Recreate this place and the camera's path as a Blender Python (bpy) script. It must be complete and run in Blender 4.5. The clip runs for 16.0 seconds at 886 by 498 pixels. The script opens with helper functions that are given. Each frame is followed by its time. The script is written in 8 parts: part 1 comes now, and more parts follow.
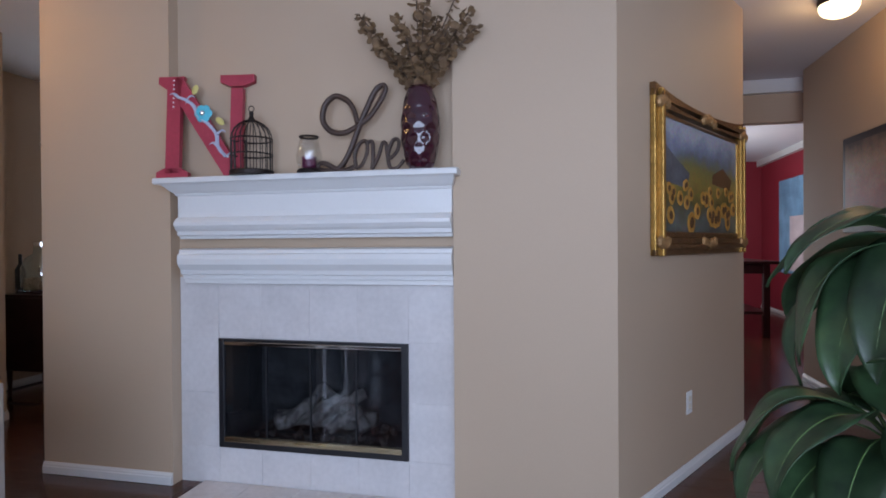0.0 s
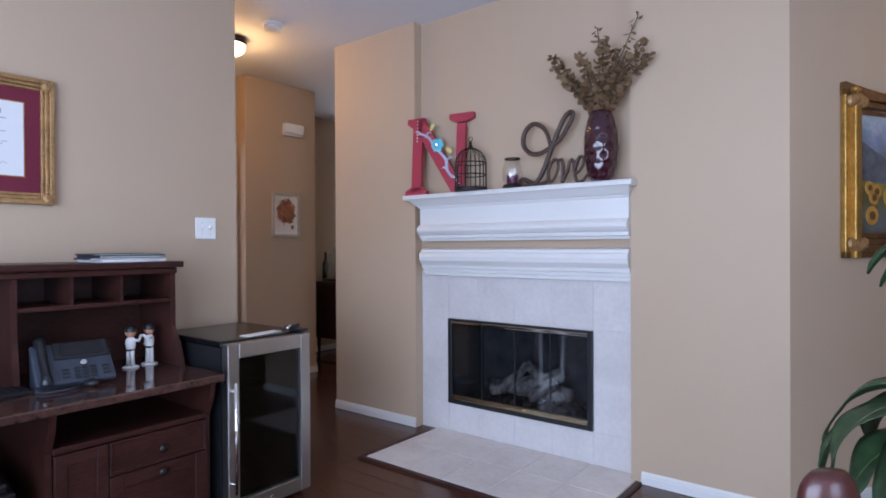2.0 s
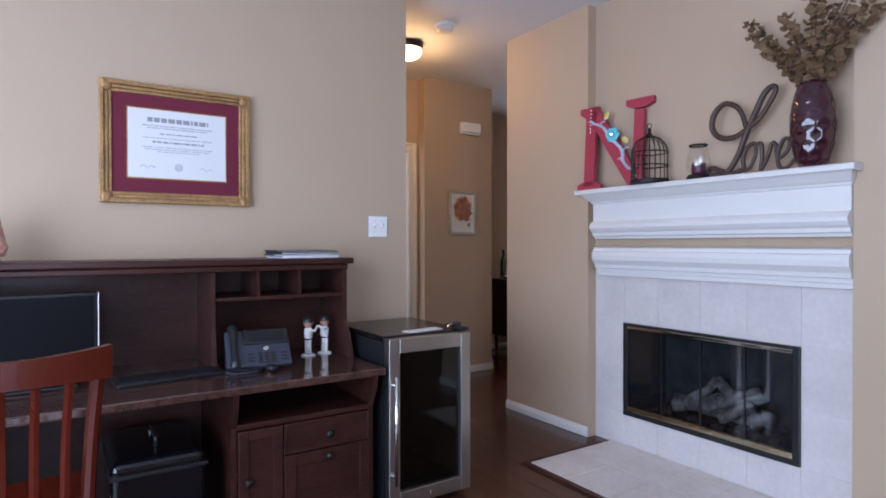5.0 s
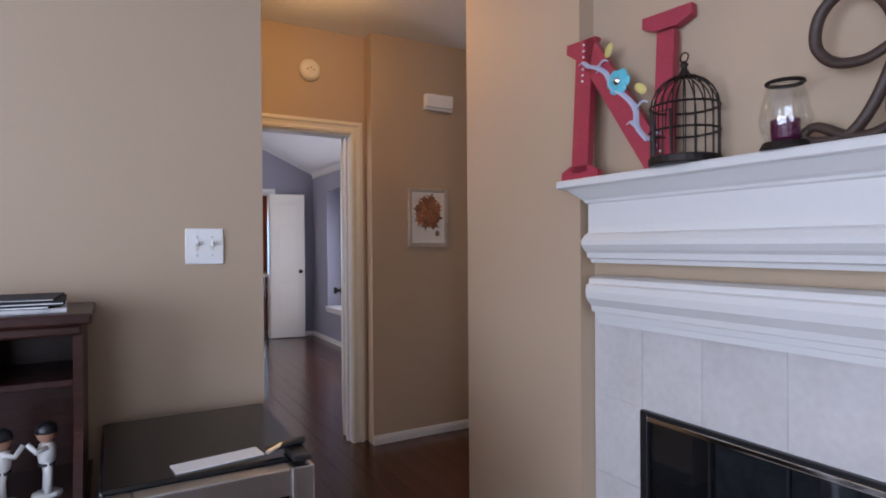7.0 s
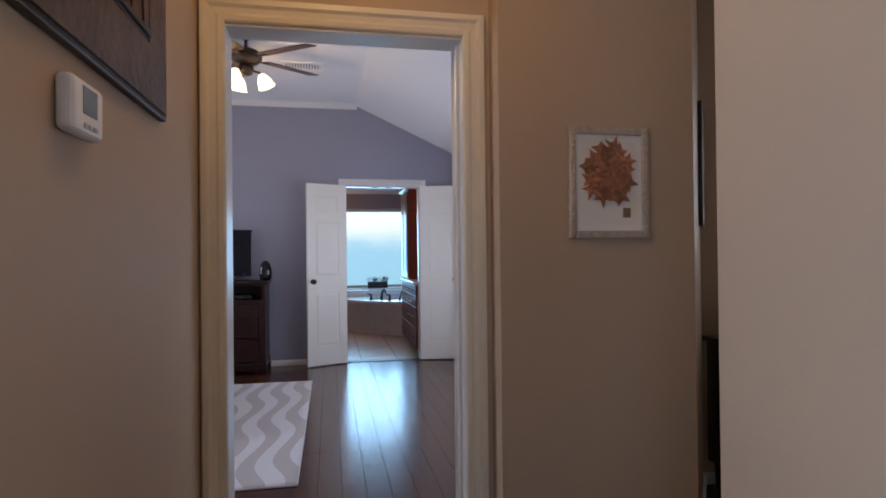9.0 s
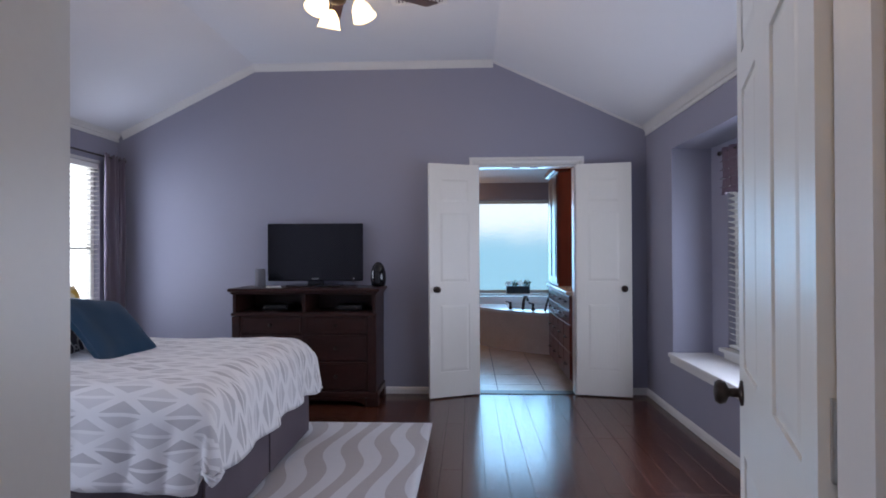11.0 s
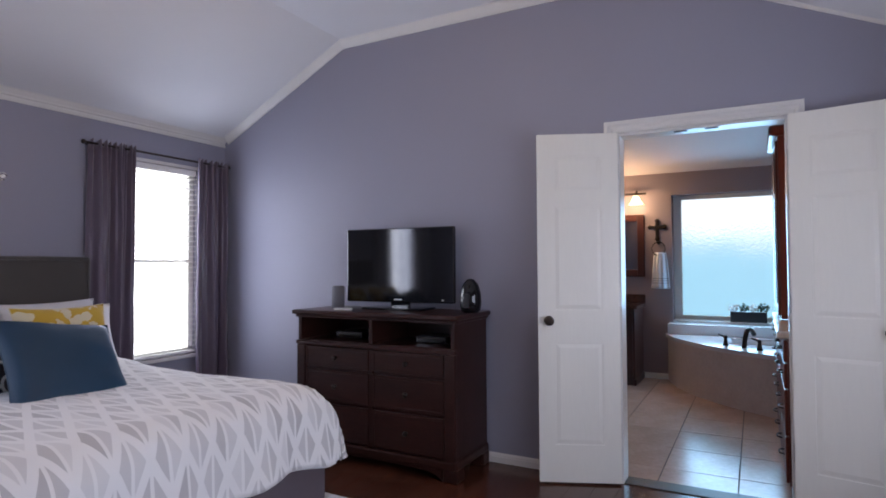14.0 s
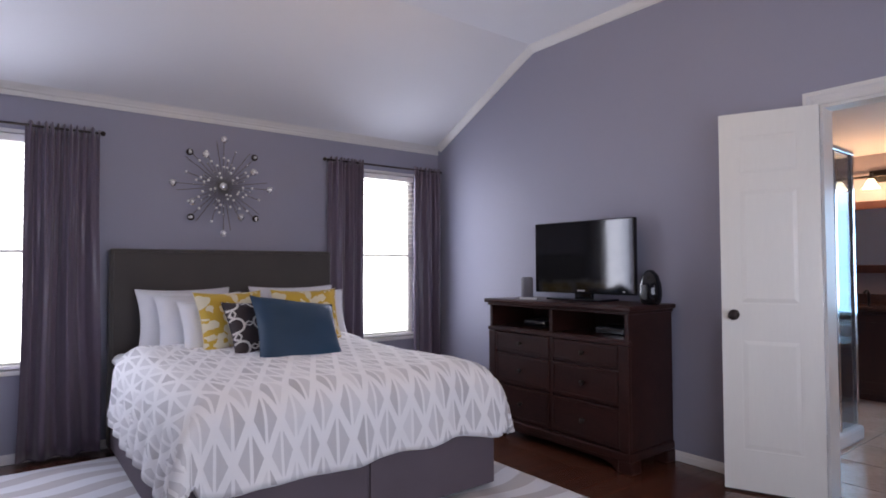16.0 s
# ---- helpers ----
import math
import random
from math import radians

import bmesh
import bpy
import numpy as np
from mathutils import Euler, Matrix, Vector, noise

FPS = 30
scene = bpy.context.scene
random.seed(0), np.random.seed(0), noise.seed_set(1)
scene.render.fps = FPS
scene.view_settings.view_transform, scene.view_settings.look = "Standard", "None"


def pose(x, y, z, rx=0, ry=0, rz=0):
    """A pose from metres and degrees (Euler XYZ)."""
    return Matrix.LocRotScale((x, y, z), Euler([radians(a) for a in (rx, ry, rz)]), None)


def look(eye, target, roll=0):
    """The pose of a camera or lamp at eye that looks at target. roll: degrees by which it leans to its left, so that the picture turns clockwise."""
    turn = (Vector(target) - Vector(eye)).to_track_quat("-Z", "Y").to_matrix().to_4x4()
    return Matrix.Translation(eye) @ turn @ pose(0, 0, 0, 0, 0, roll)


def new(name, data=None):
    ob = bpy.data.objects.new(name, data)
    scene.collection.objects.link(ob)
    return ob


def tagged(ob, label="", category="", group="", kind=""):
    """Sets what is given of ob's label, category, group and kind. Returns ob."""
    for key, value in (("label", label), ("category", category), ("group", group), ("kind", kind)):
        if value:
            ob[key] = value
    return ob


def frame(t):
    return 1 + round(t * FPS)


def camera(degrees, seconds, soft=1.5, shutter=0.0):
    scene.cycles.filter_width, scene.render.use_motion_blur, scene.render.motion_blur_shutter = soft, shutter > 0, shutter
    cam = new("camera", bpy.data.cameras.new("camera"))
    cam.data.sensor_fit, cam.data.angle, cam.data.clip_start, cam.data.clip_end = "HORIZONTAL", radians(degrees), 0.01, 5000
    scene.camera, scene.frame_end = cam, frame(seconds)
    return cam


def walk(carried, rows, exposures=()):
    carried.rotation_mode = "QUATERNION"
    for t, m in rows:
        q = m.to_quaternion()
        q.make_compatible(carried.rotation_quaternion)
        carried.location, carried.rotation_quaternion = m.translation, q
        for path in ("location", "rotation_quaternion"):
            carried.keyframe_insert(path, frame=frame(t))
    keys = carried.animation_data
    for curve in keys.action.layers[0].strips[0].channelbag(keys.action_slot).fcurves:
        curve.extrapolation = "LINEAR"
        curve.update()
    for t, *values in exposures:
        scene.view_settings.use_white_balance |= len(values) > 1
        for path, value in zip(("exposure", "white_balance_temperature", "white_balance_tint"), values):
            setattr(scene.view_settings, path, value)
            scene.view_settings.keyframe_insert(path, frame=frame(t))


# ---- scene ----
cam = camera(74.9, 16.0, 1.8)
PATH = [
    (0, (0.573, 0.372, 1.195), (0.127, 2.322, 1.18), -0.4),
    (0.5, (0.787, 0.183, 1.2), (0.122, 2.069, 1.178), -0.5),
    (1, (0.943, 0.057, 1.195), (0.06, 1.851, 1.184), -0.4),
    (1.5, (1.053, 0.007, 1.197), (-0.013, 1.699, 1.186), -0.3),
    (2, (1.109, -0.013, 1.199), (-0.126, 1.561, 1.189), -0.3),
    (2.5, (1.155, -0.044, 1.189), (-0.191, 1.436, 1.18), -0.1),
    (3, (1.188, -0.06, 1.184), (-0.237, 1.343, 1.17), -0.0),
    (3.5, (1.197, -0.07, 1.182), (-0.311, 1.244, 1.163), 0.0),
    (4, (1.198, -0.059, 1.178), (-0.404, 1.139, 1.158), 0.0),
    (4.2, (1.202, -0.036, 1.18), (-0.436, 1.111, 1.157), -0.0),
    (6.5, (0.509, 1.005, 1.279), (-1.193, 2.055, 1.263), -0.2),
    (7, (0.206, 1.389, 1.298), (-1.532, 2.378, 1.285), -0.4),
    (7.5, (-0.103, 1.727, 1.299), (-1.894, 2.615, 1.297), -0.5),
    (8, (-0.488, 1.965, 1.297), (-2.358, 2.673, 1.3), -0.7),
    (8.5, (-0.899, 2.158, 1.276), (-2.817, 2.725, 1.281), -0.7),
    (9, (-1.339, 2.264, 1.238), (-3.302, 2.647, 1.254), -0.6),
    (9.5, (-1.783, 2.307, 1.239), (-3.762, 2.593, 1.252), -0.6),
    (10, (-2.229, 2.317, 1.263), (-4.225, 2.45, 1.276), -0.5),
    (12.5, (-3.744, 2.548, 1.249), (-5.711, 2.183, 1.281), -0.2),
    (13, (-4.084, 2.666, 1.263), (-6.017, 2.155, 1.311), -0.2),
    (13.5, (-4.36, 2.893, 1.257), (-6.24, 2.212, 1.313), -0.2),
    (14, (-4.602, 3.136, 1.263), (-6.362, 2.188, 1.321), -0.3),
    (14.5, (-4.808, 3.28, 1.252), (-6.429, 2.111, 1.318), -0.2),
    (15, (-4.803, 3.443, 1.231), (-6.301, 2.118, 1.299), -0.3),
    (15.5, (-4.761, 3.563, 1.211), (-6.09, 2.069, 1.275), -0.3),
    (16, (-4.717, 3.612, 1.202), (-5.93, 2.023, 1.265), -0.2),
]
walk(cam, [(t, look(eye, target, roll)) for t, eye, target, roll in PATH],
     [(0, -0.14, 6300, 12), (0.5, -0.12, 6300, 12), (2, 0.17, 6250, 13), (4.2, 0.20, 6250, 13), (6.5, 0.06, 6750, 14), (7.5, -0.04, 6800, 14),
      (8.5, -0.06, 6650, 11), (9.2, -0.2, 6400, 11), (10, -0.27, 6300, 11), (12.5, -0.14, 6120, 9), (14, -0.03, 6500, 12), (16, 0.03, 6650, 14)])

# ---- light ----
world = bpy.data.worlds.new("world")
scene.world = world
world.use_nodes = True
sky = world.node_tree.nodes.new("ShaderNodeTexSky")
sky.sky_type = "NISHITA"
sky.sun_disc = False
sky.sun_elevation, sky.sun_rotation = radians(45), radians(200)
world.node_tree.nodes["Background"].inputs["Strength"].default_value = 0.1
world.node_tree.links.new(sky.outputs[0], world.node_tree.nodes["Background"].inputs["Color"])


def area_lamp(name, where, target, sx, sy, watts, colour):
    data = bpy.data.lights.new(name, "AREA")
    data.shape, data.size, data.size_y, data.energy, data.color = "RECTANGLE", sx, sy, watts, colour
    ob = new(name, data)
    ob.matrix_world = look(where, target)
    return tagged(ob, kind="structure")


def point_lamp(name, where, watts, colour, radius=0.05):
    data = bpy.data.lights.new(name, "POINT")
    data.energy, data.color, data.shadow_soft_size = watts, colour, radius
    ob = new(name, data)
    ob.location = where
    return tagged(ob, kind="structure")


DAY = (0.60, 0.735, 1.0)
DAYB = (0.71, 0.78, 1.0)
WARM = (1.0, 0.58, 0.23)
area_lamp("daylight_lamp", (0.7, -1.53, 1.30), (0.7, 0, 1.30), 3.2, 1.95, 172, DAY)
area_lamp("daylight_lamp", (4.43, -0.5, 1.30), (0, -0.5, 1.30), 1.6, 1.9, 68, DAY)
# added fill to brighten the dining room; its opening is unseen and made up
area_lamp("daylight_lamp", (1.53, 9.0, 1.4), (4, 9.0, 1.4), 1.8, 1.5, 60, (0.9, 0.93, 1.0))
area_lamp("daylight_lamp", (-7.42, -0.83, 1.31), (-7.42, 1, 1.31), 0.70, 1.44, 20, DAYB)
area_lamp("daylight_lamp", (-4.52, -0.83, 1.31), (-4.52, 1, 1.31), 0.70, 1.44, 31, DAYB)
area_lamp("daylight_lamp", (-5.9, 4.155, 1.2), (-5.9, 0, 1.1), 2.3, 1.1, 39, DAYB)
area_lamp("daylight_lamp", (-11.40, 2.98, 1.33), (-9, 2.98, 1.0), 1.05, 1.2, 32, (0.31, 0.63, 1.0))
area_lamp("daylight_lamp", (-4.06, 5.28, 1.65), (0, 5.0, 1.3), 0.95, 0.88, 16, (0.85, 0.9, 1.0))
point_lamp("hall_lamp_light", (-2.61, 2.29, 2.50), 9, WARM, 0.09)
point_lamp("foyer_lamp_light", (2.14, 4.34, 2.50), 4, WARM, 0.09)
for dx, dy in ((0.0, 0.13), (0.12, -0.06), (-0.12, -0.06)):
    point_lamp("fan_lamp_light", (-6.13 + dx, 1.62 + dy, 2.60), 5, (1.0, 0.68, 0.38), 0.04)
for y in (1.46, 1.72, 1.98):
    point_lamp("vanity_lamp_light", (-11.22, y, 1.93), 5, (1.0, 0.66, 0.38), 0.04)
point_lamp("vanity_lamp_light", (-8.75, 4.15, 1.95), 16, (1.0, 0.66, 0.38), 0.05)


# ---- materials ----
def mat(name, colour, rough=0.6, metal=0.0, vary=0.06, scale=3.0, fine=60.0, bump=0.05, coat=0.0, stretch=(1, 1, 1), second=None, piece=0.0, sheen=0.0):
    m = bpy.data.materials.new(name)
    m.use_nodes = True
    n, l = m.node_tree.nodes, m.node_tree.links
    b = n["Principled BSDF"]
    b.inputs["Metallic"].default_value = metal
    b.inputs["Coat Weight"].default_value = coat
    b.inputs["Coat Roughness"].default_value = 0.08
    b.inputs["Sheen Weight"].default_value = sheen
    co = n.new("ShaderNodeTexCoord")
    mp = n.new("ShaderNodeMapping")
    mp.inputs["Scale"].default_value = stretch
    l.new(co.outputs["Object"], mp.inputs["Vector"])
    big = n.new("ShaderNodeTexNoise")
    big.inputs["Scale"].default_value, big.inputs["Detail"].default_value = scale, 4
    small = n.new("ShaderNodeTexNoise")
    small.inputs["Scale"].default_value, small.inputs["Detail"].default_value = fine, 5
    l.new(mp.outputs[0], big.inputs["Vector"])
    l.new(mp.outputs[0], small.inputs["Vector"])
    add = n.new("ShaderNodeMath")
    add.operation = "ADD"
    l.new(big.outputs["Fac"], add.inputs[0])
    l.new(small.outputs["Fac"], add.inputs[1])
    ramp = n.new("ShaderNodeMapRange")
    ramp.inputs["From Min"].default_value, ramp.inputs["From Max"].default_value = 0.6, 1.4
    l.new(add.outputs[0], ramp.inputs["Value"])
    mix = n.new("ShaderNodeMix")
    mix.data_type = "RGBA"
    l.new(ramp.outputs[0], mix.inputs["Factor"])
    lo = tuple(c * (1 - vary) for c in colour)
    hi = tuple(min(1, c * (1 + vary)) for c in (second or colour))
    mix.inputs["A"].default_value, mix.inputs["B"].default_value = (*lo, 1), (*hi, 1)
    out = mix.outputs["Result"]
    if piece:
        info = n.new("ShaderNodeObjectInfo")
        rng = n.new("ShaderNodeMapRange")
        rng.inputs["To Min"].default_value, rng.inputs["To Max"].default_value = 1 - piece, 1 + piece
        l.new(info.outputs["Random"], rng.inputs["Value"])
        hsv = n.new("ShaderNodeHueSaturation")
        l.new(rng.outputs[0], hsv.inputs["Value"])
        l.new(out, hsv.inputs["Color"])
        out = hsv.outputs[0]
    l.new(out, b.inputs["Base Color"])
    rr = n.new("ShaderNodeMapRange")
    rr.inputs["To Min"].default_value, rr.inputs["To Max"].default_value = max(0.02, rough * 0.85), min(1, rough * 1.15)
    l.new(small.outputs["Fac"], rr.inputs["Value"])
    l.new(rr.outputs[0], b.inputs["Roughness"])
    if bump:
        bp = n.new("ShaderNodeBump")
        bp.inputs["Strength"].default_value, bp.inputs["Distance"].default_value = bump, 0.01
        l.new(small.outputs["Fac"], bp.inputs["Height"])
        l.new(bp.outputs[0], b.inputs["Normal"])
    return m


def glass(name, colour=(1, 1, 1), rough=0.0, ior=1.45, wave=0.0):
    m = bpy.data.materials.new(name)
    m.use_nodes = True
    n, l = m.node_tree.nodes, m.node_tree.links
    b = n["Principled BSDF"]
    b.inputs["Base Color"].default_value = (*colour, 1)
    b.inputs["Roughness"].default_value, b.inputs["IOR"].default_value = rough, ior
    b.inputs["Transmission Weight"].default_value = 1.0
    if wave:
        t = n.new("ShaderNodeTexNoise")
        t.inputs["Scale"].default_value = 45
        p = n.new("ShaderNodeBump")
        p.inputs["Strength"].default_value, p.inputs["Distance"].default_value = wave, 0.02
        l.new(t.outputs["Fac"], p.inputs["Height"])
        l.new(p.outputs[0], b.inputs["Normal"])
    return m


def thin_glass(name, gloss=0.12, tint=(1, 1, 1)):
    m = bpy.data.materials.new(name)
    m.use_nodes = True
    n, l = m.node_tree.nodes, m.node_tree.links
    n.remove(n["Principled BSDF"])
    a, g, x = n.new("ShaderNodeBsdfTransparent"), n.new("ShaderNodeBsdfGlossy"), n.new("ShaderNodeMixShader")
    a.inputs["Color"].default_value = (*tint, 1)
    g.inputs["Roughness"].default_value = 0.03
    x.inputs[0].default_value = gloss
    l.new(a.outputs[0], x.inputs[1])
    l.new(g.outputs[0], x.inputs[2])
    l.new(x.outputs[0], n["Material Output"].inputs["Surface"])
    return m


def glow(name, colour, strength):
    m = bpy.data.materials.new(name)
    m.use_nodes = True
    b = m.node_tree.nodes["Principled BSDF"]
    b.inputs["Base Color"].default_value = (0.8, 0.78, 0.72, 1)
    b.inputs["Emission Color"].default_value = (*colour, 1)
    b.inputs["Emission Strength"].default_value = strength
    return m


TAN = mat("tan_paint", (0.465, 0.347, 0.243), 0.62, vary=0.03, scale=1.2, fine=180, bump=0.06)
LILAC = mat("lilac_paint", (0.275, 0.274, 0.342), 0.6, vary=0.03, scale=1.2, fine=180, bump=0.06)
MAUVE = mat("mauve_paint", (0.30, 0.235, 0.245), 0.6, vary=0.03, scale=1.2, fine=180, bump=0.06)
RED = mat("red_paint", (0.27, 0.02, 0.035), 0.55, vary=0.05, scale=1.2, fine=180, bump=0.05)
CEIL = mat("ceiling_paint", (0.74, 0.74, 0.76), 0.8, vary=0.02, scale=2, fine=260, bump=0.1)
WHITE = mat("white_trim", (0.67, 0.66, 0.64), 0.32, vary=0.02, scale=4, fine=90, bump=0.02)
IVORY = mat("ivory_trim", (0.72, 0.66, 0.54), 0.35, vary=0.02, scale=4, fine=90, bump=0.02)
DOORW = mat("door_paint", (0.77, 0.75, 0.69), 0.36, vary=0.02, scale=6, fine=70, bump=0.04, stretch=(1, 1, 0.15))
PLANK = mat("dark_floor_wood", (0.046, 0.015, 0.009), 0.20, vary=0.35, scale=2.0, fine=26, bump=0.07, coat=0.08, stretch=(0.35, 5, 5), second=(0.08, 0.028, 0.016), piece=0.2)
GAP = mat("floor_joint", (0.012, 0.006, 0.005), 0.8)
TILE = mat("cream_wall_tile", (0.56, 0.53, 0.515), 0.34, vary=0.06, scale=7, fine=40, bump=0.03, second=(0.60, 0.57, 0.555), piece=0.03)
GROUT = mat("grout", (0.60, 0.57, 0.55), 0.9)
BTILE = mat("beige_floor_tile", (0.52, 0.37, 0.29), 0.22, vary=0.08, scale=5, fine=30, bump=0.03, second=(0.60, 0.44, 0.36), piece=0.05)
BGROUT = mat("dark_grout", (0.12, 0.09, 0.08), 0.9)
DESKW = mat("dark_cherry_veneer", (0.026, 0.0085, 0.007), 0.36, vary=0.3, scale=2.5, fine=30, bump=0.05, coat=0.03, stretch=(4, 1, 4), second=(0.05, 0.017, 0.013))
DESKW.node_tree.nodes["Principled BSDF"].inputs["Specular IOR Level"].default_value = 0.25
DESKT = mat("dark_granite_look_top", (0.030, 0.013, 0.012), 0.10, vary=0.4, scale=18, fine=90, bump=0.0, coat=0.5, second=(0.085, 0.04, 0.03))
DRESS = mat("dark_walnut", (0.021, 0.0078, 0.0062), 0.32, vary=0.3, scale=2.0, fine=24, bump=0.04, coat=0.03, stretch=(4, 1, 5), second=(0.036, 0.012, 0.0095))
DRESS.node_tree.nodes["Principled BSDF"].inputs["Specular IOR Level"].default_value = 0.3
CHAIRW = mat("red_cherry_wood", (0.075, 0.009, 0.004), 0.22, vary=0.10, scale=5, fine=40, bump=0.008, coat=0.25, stretch=(3, 3, 0.8))
CABW = mat("cherry_cabinet_wood", (0.118, 0.020, 0.009), 0.35, vary=0.25, scale=3, fine=30, bump=0.04, coat=0.2, stretch=(5, 5, 0.7))
BLACK = mat("black_plastic", (0.012, 0.012, 0.014), 0.35, vary=0.1, bump=0.02)
GLOSSB = mat("black_gloss", (0.006, 0.006, 0.008), 0.06, vary=0.1, bump=0.0)
STEEL = mat("brushed_steel", (0.52, 0.51, 0.49), 0.33, 1.0, vary=0.08, scale=3, fine=120, bump=0.03, stretch=(1, 1, 0.05))
CHROME = mat("chrome", (0.75, 0.74, 0.72), 0.12, 1.0, vary=0.04, bump=0.0)
BRONZE = mat("dark_bronze", (0.035, 0.026, 0.022), 0.4, 0.7, vary=0.3, fine=40, bump=0.05)
GOLD = mat("gilt_frame", (0.42, 0.24, 0.06), 0.38, 0.75, vary=0.4, scale=12, fine=60, bump=0.35)
DULLG = mat("antique_gilt", (0.36, 0.205, 0.085), 0.45, 0.5, vary=0.45, scale=14, fine=70, bump=0.4)
WHITEP = mat("white_plastic", (0.80, 0.79, 0.77), 0.35, vary=0.02, bump=0.01)


# ---- building tools ----
def part(name, bm, material, parent=None, label="", smooth=False):
    bmesh.ops.recalc_face_normals(bm, faces=bm.faces)
    me = bpy.data.meshes.new(name)
    bm.to_mesh(me)
    bm.free()
    if smooth:
        for p in me.polygons:
            p.use_smooth = True
    me.materials.append(material)
    ob = new(name, me)
    if parent is not None:
        ob.parent = parent
    if label:
        ob["label"] = label
    return ob


def thing(name, x, y, z, rz, label, category, group="", kind=""):
    ob = new(name)
    ob.empty_display_size = 0.1
    ob.matrix_world = pose(x, y, z, 0, 0, rz)
    return tagged(ob, label, category, group, kind)


def structure(name, bm, material, label="", category=""):
    return tagged(part(name, bm, material), label, category, kind="structure")


def box(bm, x0, x1, y0, y1, z0, z1, bevel=0.0, seg=2):
    m = Matrix.Translation(((x0 + x1) / 2, (y0 + y1) / 2, (z0 + z1) / 2)) @ Matrix.Diagonal((abs(x1 - x0), abs(y1 - y0), abs(z1 - z0), 1))
    made = bmesh.ops.create_cube(bm, size=1, matrix=m)
    if bevel:
        edges = list({e for v in made["verts"] for e in v.link_edges})
        bmesh.ops.bevel(bm, geom=edges, offset=bevel, segments=seg, affect="EDGES", profile=0.5)
    return bm


def boxed(*a, **k):
    return box(bmesh.new(), *a, **k)


def prism(bm, poly, along):
    """A closed outline of 3D points swept straight along a vector."""
    a = [bm.verts.new(p) for p in poly]
    b = [bm.verts.new(Vector(p) + Vector(along)) for p in poly]
    n = len(a)
    bm.faces.new(a)
    bm.faces.new(b[::-1])
    for i in range(n):
        bm.faces.new((a[i], b[i], b[(i + 1) % n], a[(i + 1) % n]))
    return bm


def lathe(bm, profile, at=(0, 0, 0), seg=24, axis="z", wob=None):
    """Rings of (radius, height) turned round an axis."""
    rings = []
    for r, h in profile:
        ring = []
        for i in range(seg):
            a = 2 * math.pi * i / seg
            k = r * (wob(a, h) if wob else 1)
            u, v = k * math.cos(a), k * math.sin(a)
            p = {"z": (u, v, h), "y": (u, h, v), "x": (h, u, v)}[axis]
            ring.append(bm.verts.new(Vector(p) + Vector(at)))
        rings.append(ring)
    for p, q in zip(rings, rings[1:]):
        for i in range(seg):
            bm.faces.new((p[i], p[(i + 1) % seg], q[(i + 1) % seg], q[i]))
    bm.faces.new(rings[0][::-1])
    bm.faces.new(rings[-1])
    return bm


def tube(bm, pts, r, seg=8, flat=1.0):
    """A round or flattened rod along points; r is one radius or one a point."""
    pts = [Vector(p) for p in pts]
    rings = []
    side = None
    for i, p in enumerate(pts):
        d = (pts[min(i + 1, len(pts) - 1)] - pts[max(i - 1, 0)]).normalized()
        if side is None:
            side = d.orthogonal().normalized()
        side = (side - d * side.dot(d)).normalized()
        up = d.cross(side)
        k = r[i] if isinstance(r, (list, tuple)) else r
        rings.append([bm.verts.new(p + side * k * math.cos(2 * math.pi * j / seg) + up * k * flat * math.sin(2 * math.pi * j / seg)) for j in range(seg)])
    for p, q in zip(rings, rings[1:]):
        for j in range(seg):
            bm.faces.new((p[j], p[(j + 1) % seg], q[(j + 1) % seg], q[j]))
    bm.faces.new(rings[0][::-1])
    bm.faces.new(rings[-1])
    return bm


def sheet(bm, f, nu, nv, wrap=False):
    """A net of f(u, v), u and v from 0 to 1."""
    g = [[bm.verts.new(f(i / nu, j / nv)) for j in range(nv + 1)] for i in range(nu + (0 if wrap else 1))]
    m = len(g)
    for i in range(nu):
        for j in range(nv):
            bm.faces.new((g[i][j], g[(i + 1) % m][j], g[(i + 1) % m][j + 1], g[i][j + 1]))
    return bm


def solid(ob, depth, offset=0):
    s = ob.modifiers.new("solid", "SOLIDIFY")
    s.thickness, s.offset = depth, offset
    return ob


def bez(p, n=10):
    """Points of a smooth line through p (Catmull-Rom)."""
    p = [Vector(q) for q in p]
    out = []
    for i in range(len(p) - 1):
        a, b, c, d = p[max(i - 1, 0)], p[i], p[i + 1], p[min(i + 2, len(p) - 1)]
        for k in range(n):
            t = k / n
            out.append(0.5 * (2 * b + (c - a) * t + (2 * a - 5 * b + 4 * c - d) * t * t + (3 * b - a - 3 * c + d) * t ** 3))
    return out + [p[-1]]


def wall_box(bm, axis, face, back, a0, a1, z0, z1, holes=()):
    """A wall between two faces on one axis, from a0 to a1 along the other, with openings (b0, b1, y0, y1)."""
    def put(u0, u1, v0, v1):
        if u1 - u0 > 1e-4 and v1 - v0 > 1e-4:
            if axis == "x":
                box(bm, min(face, back), max(face, back), u0, u1, v0, v1)
            else:
                box(bm, u0, u1, min(face, back), max(face, back), v0, v1)
    at = a0
    for b0, b1, y0, y1 in sorted(holes):
        put(at, b0, z0, z1)
        put(b0, b1, z0, y0)
        put(b0, b1, y1, z1)
        at = b1
    put(at, a1, z0, z1)
    return bm


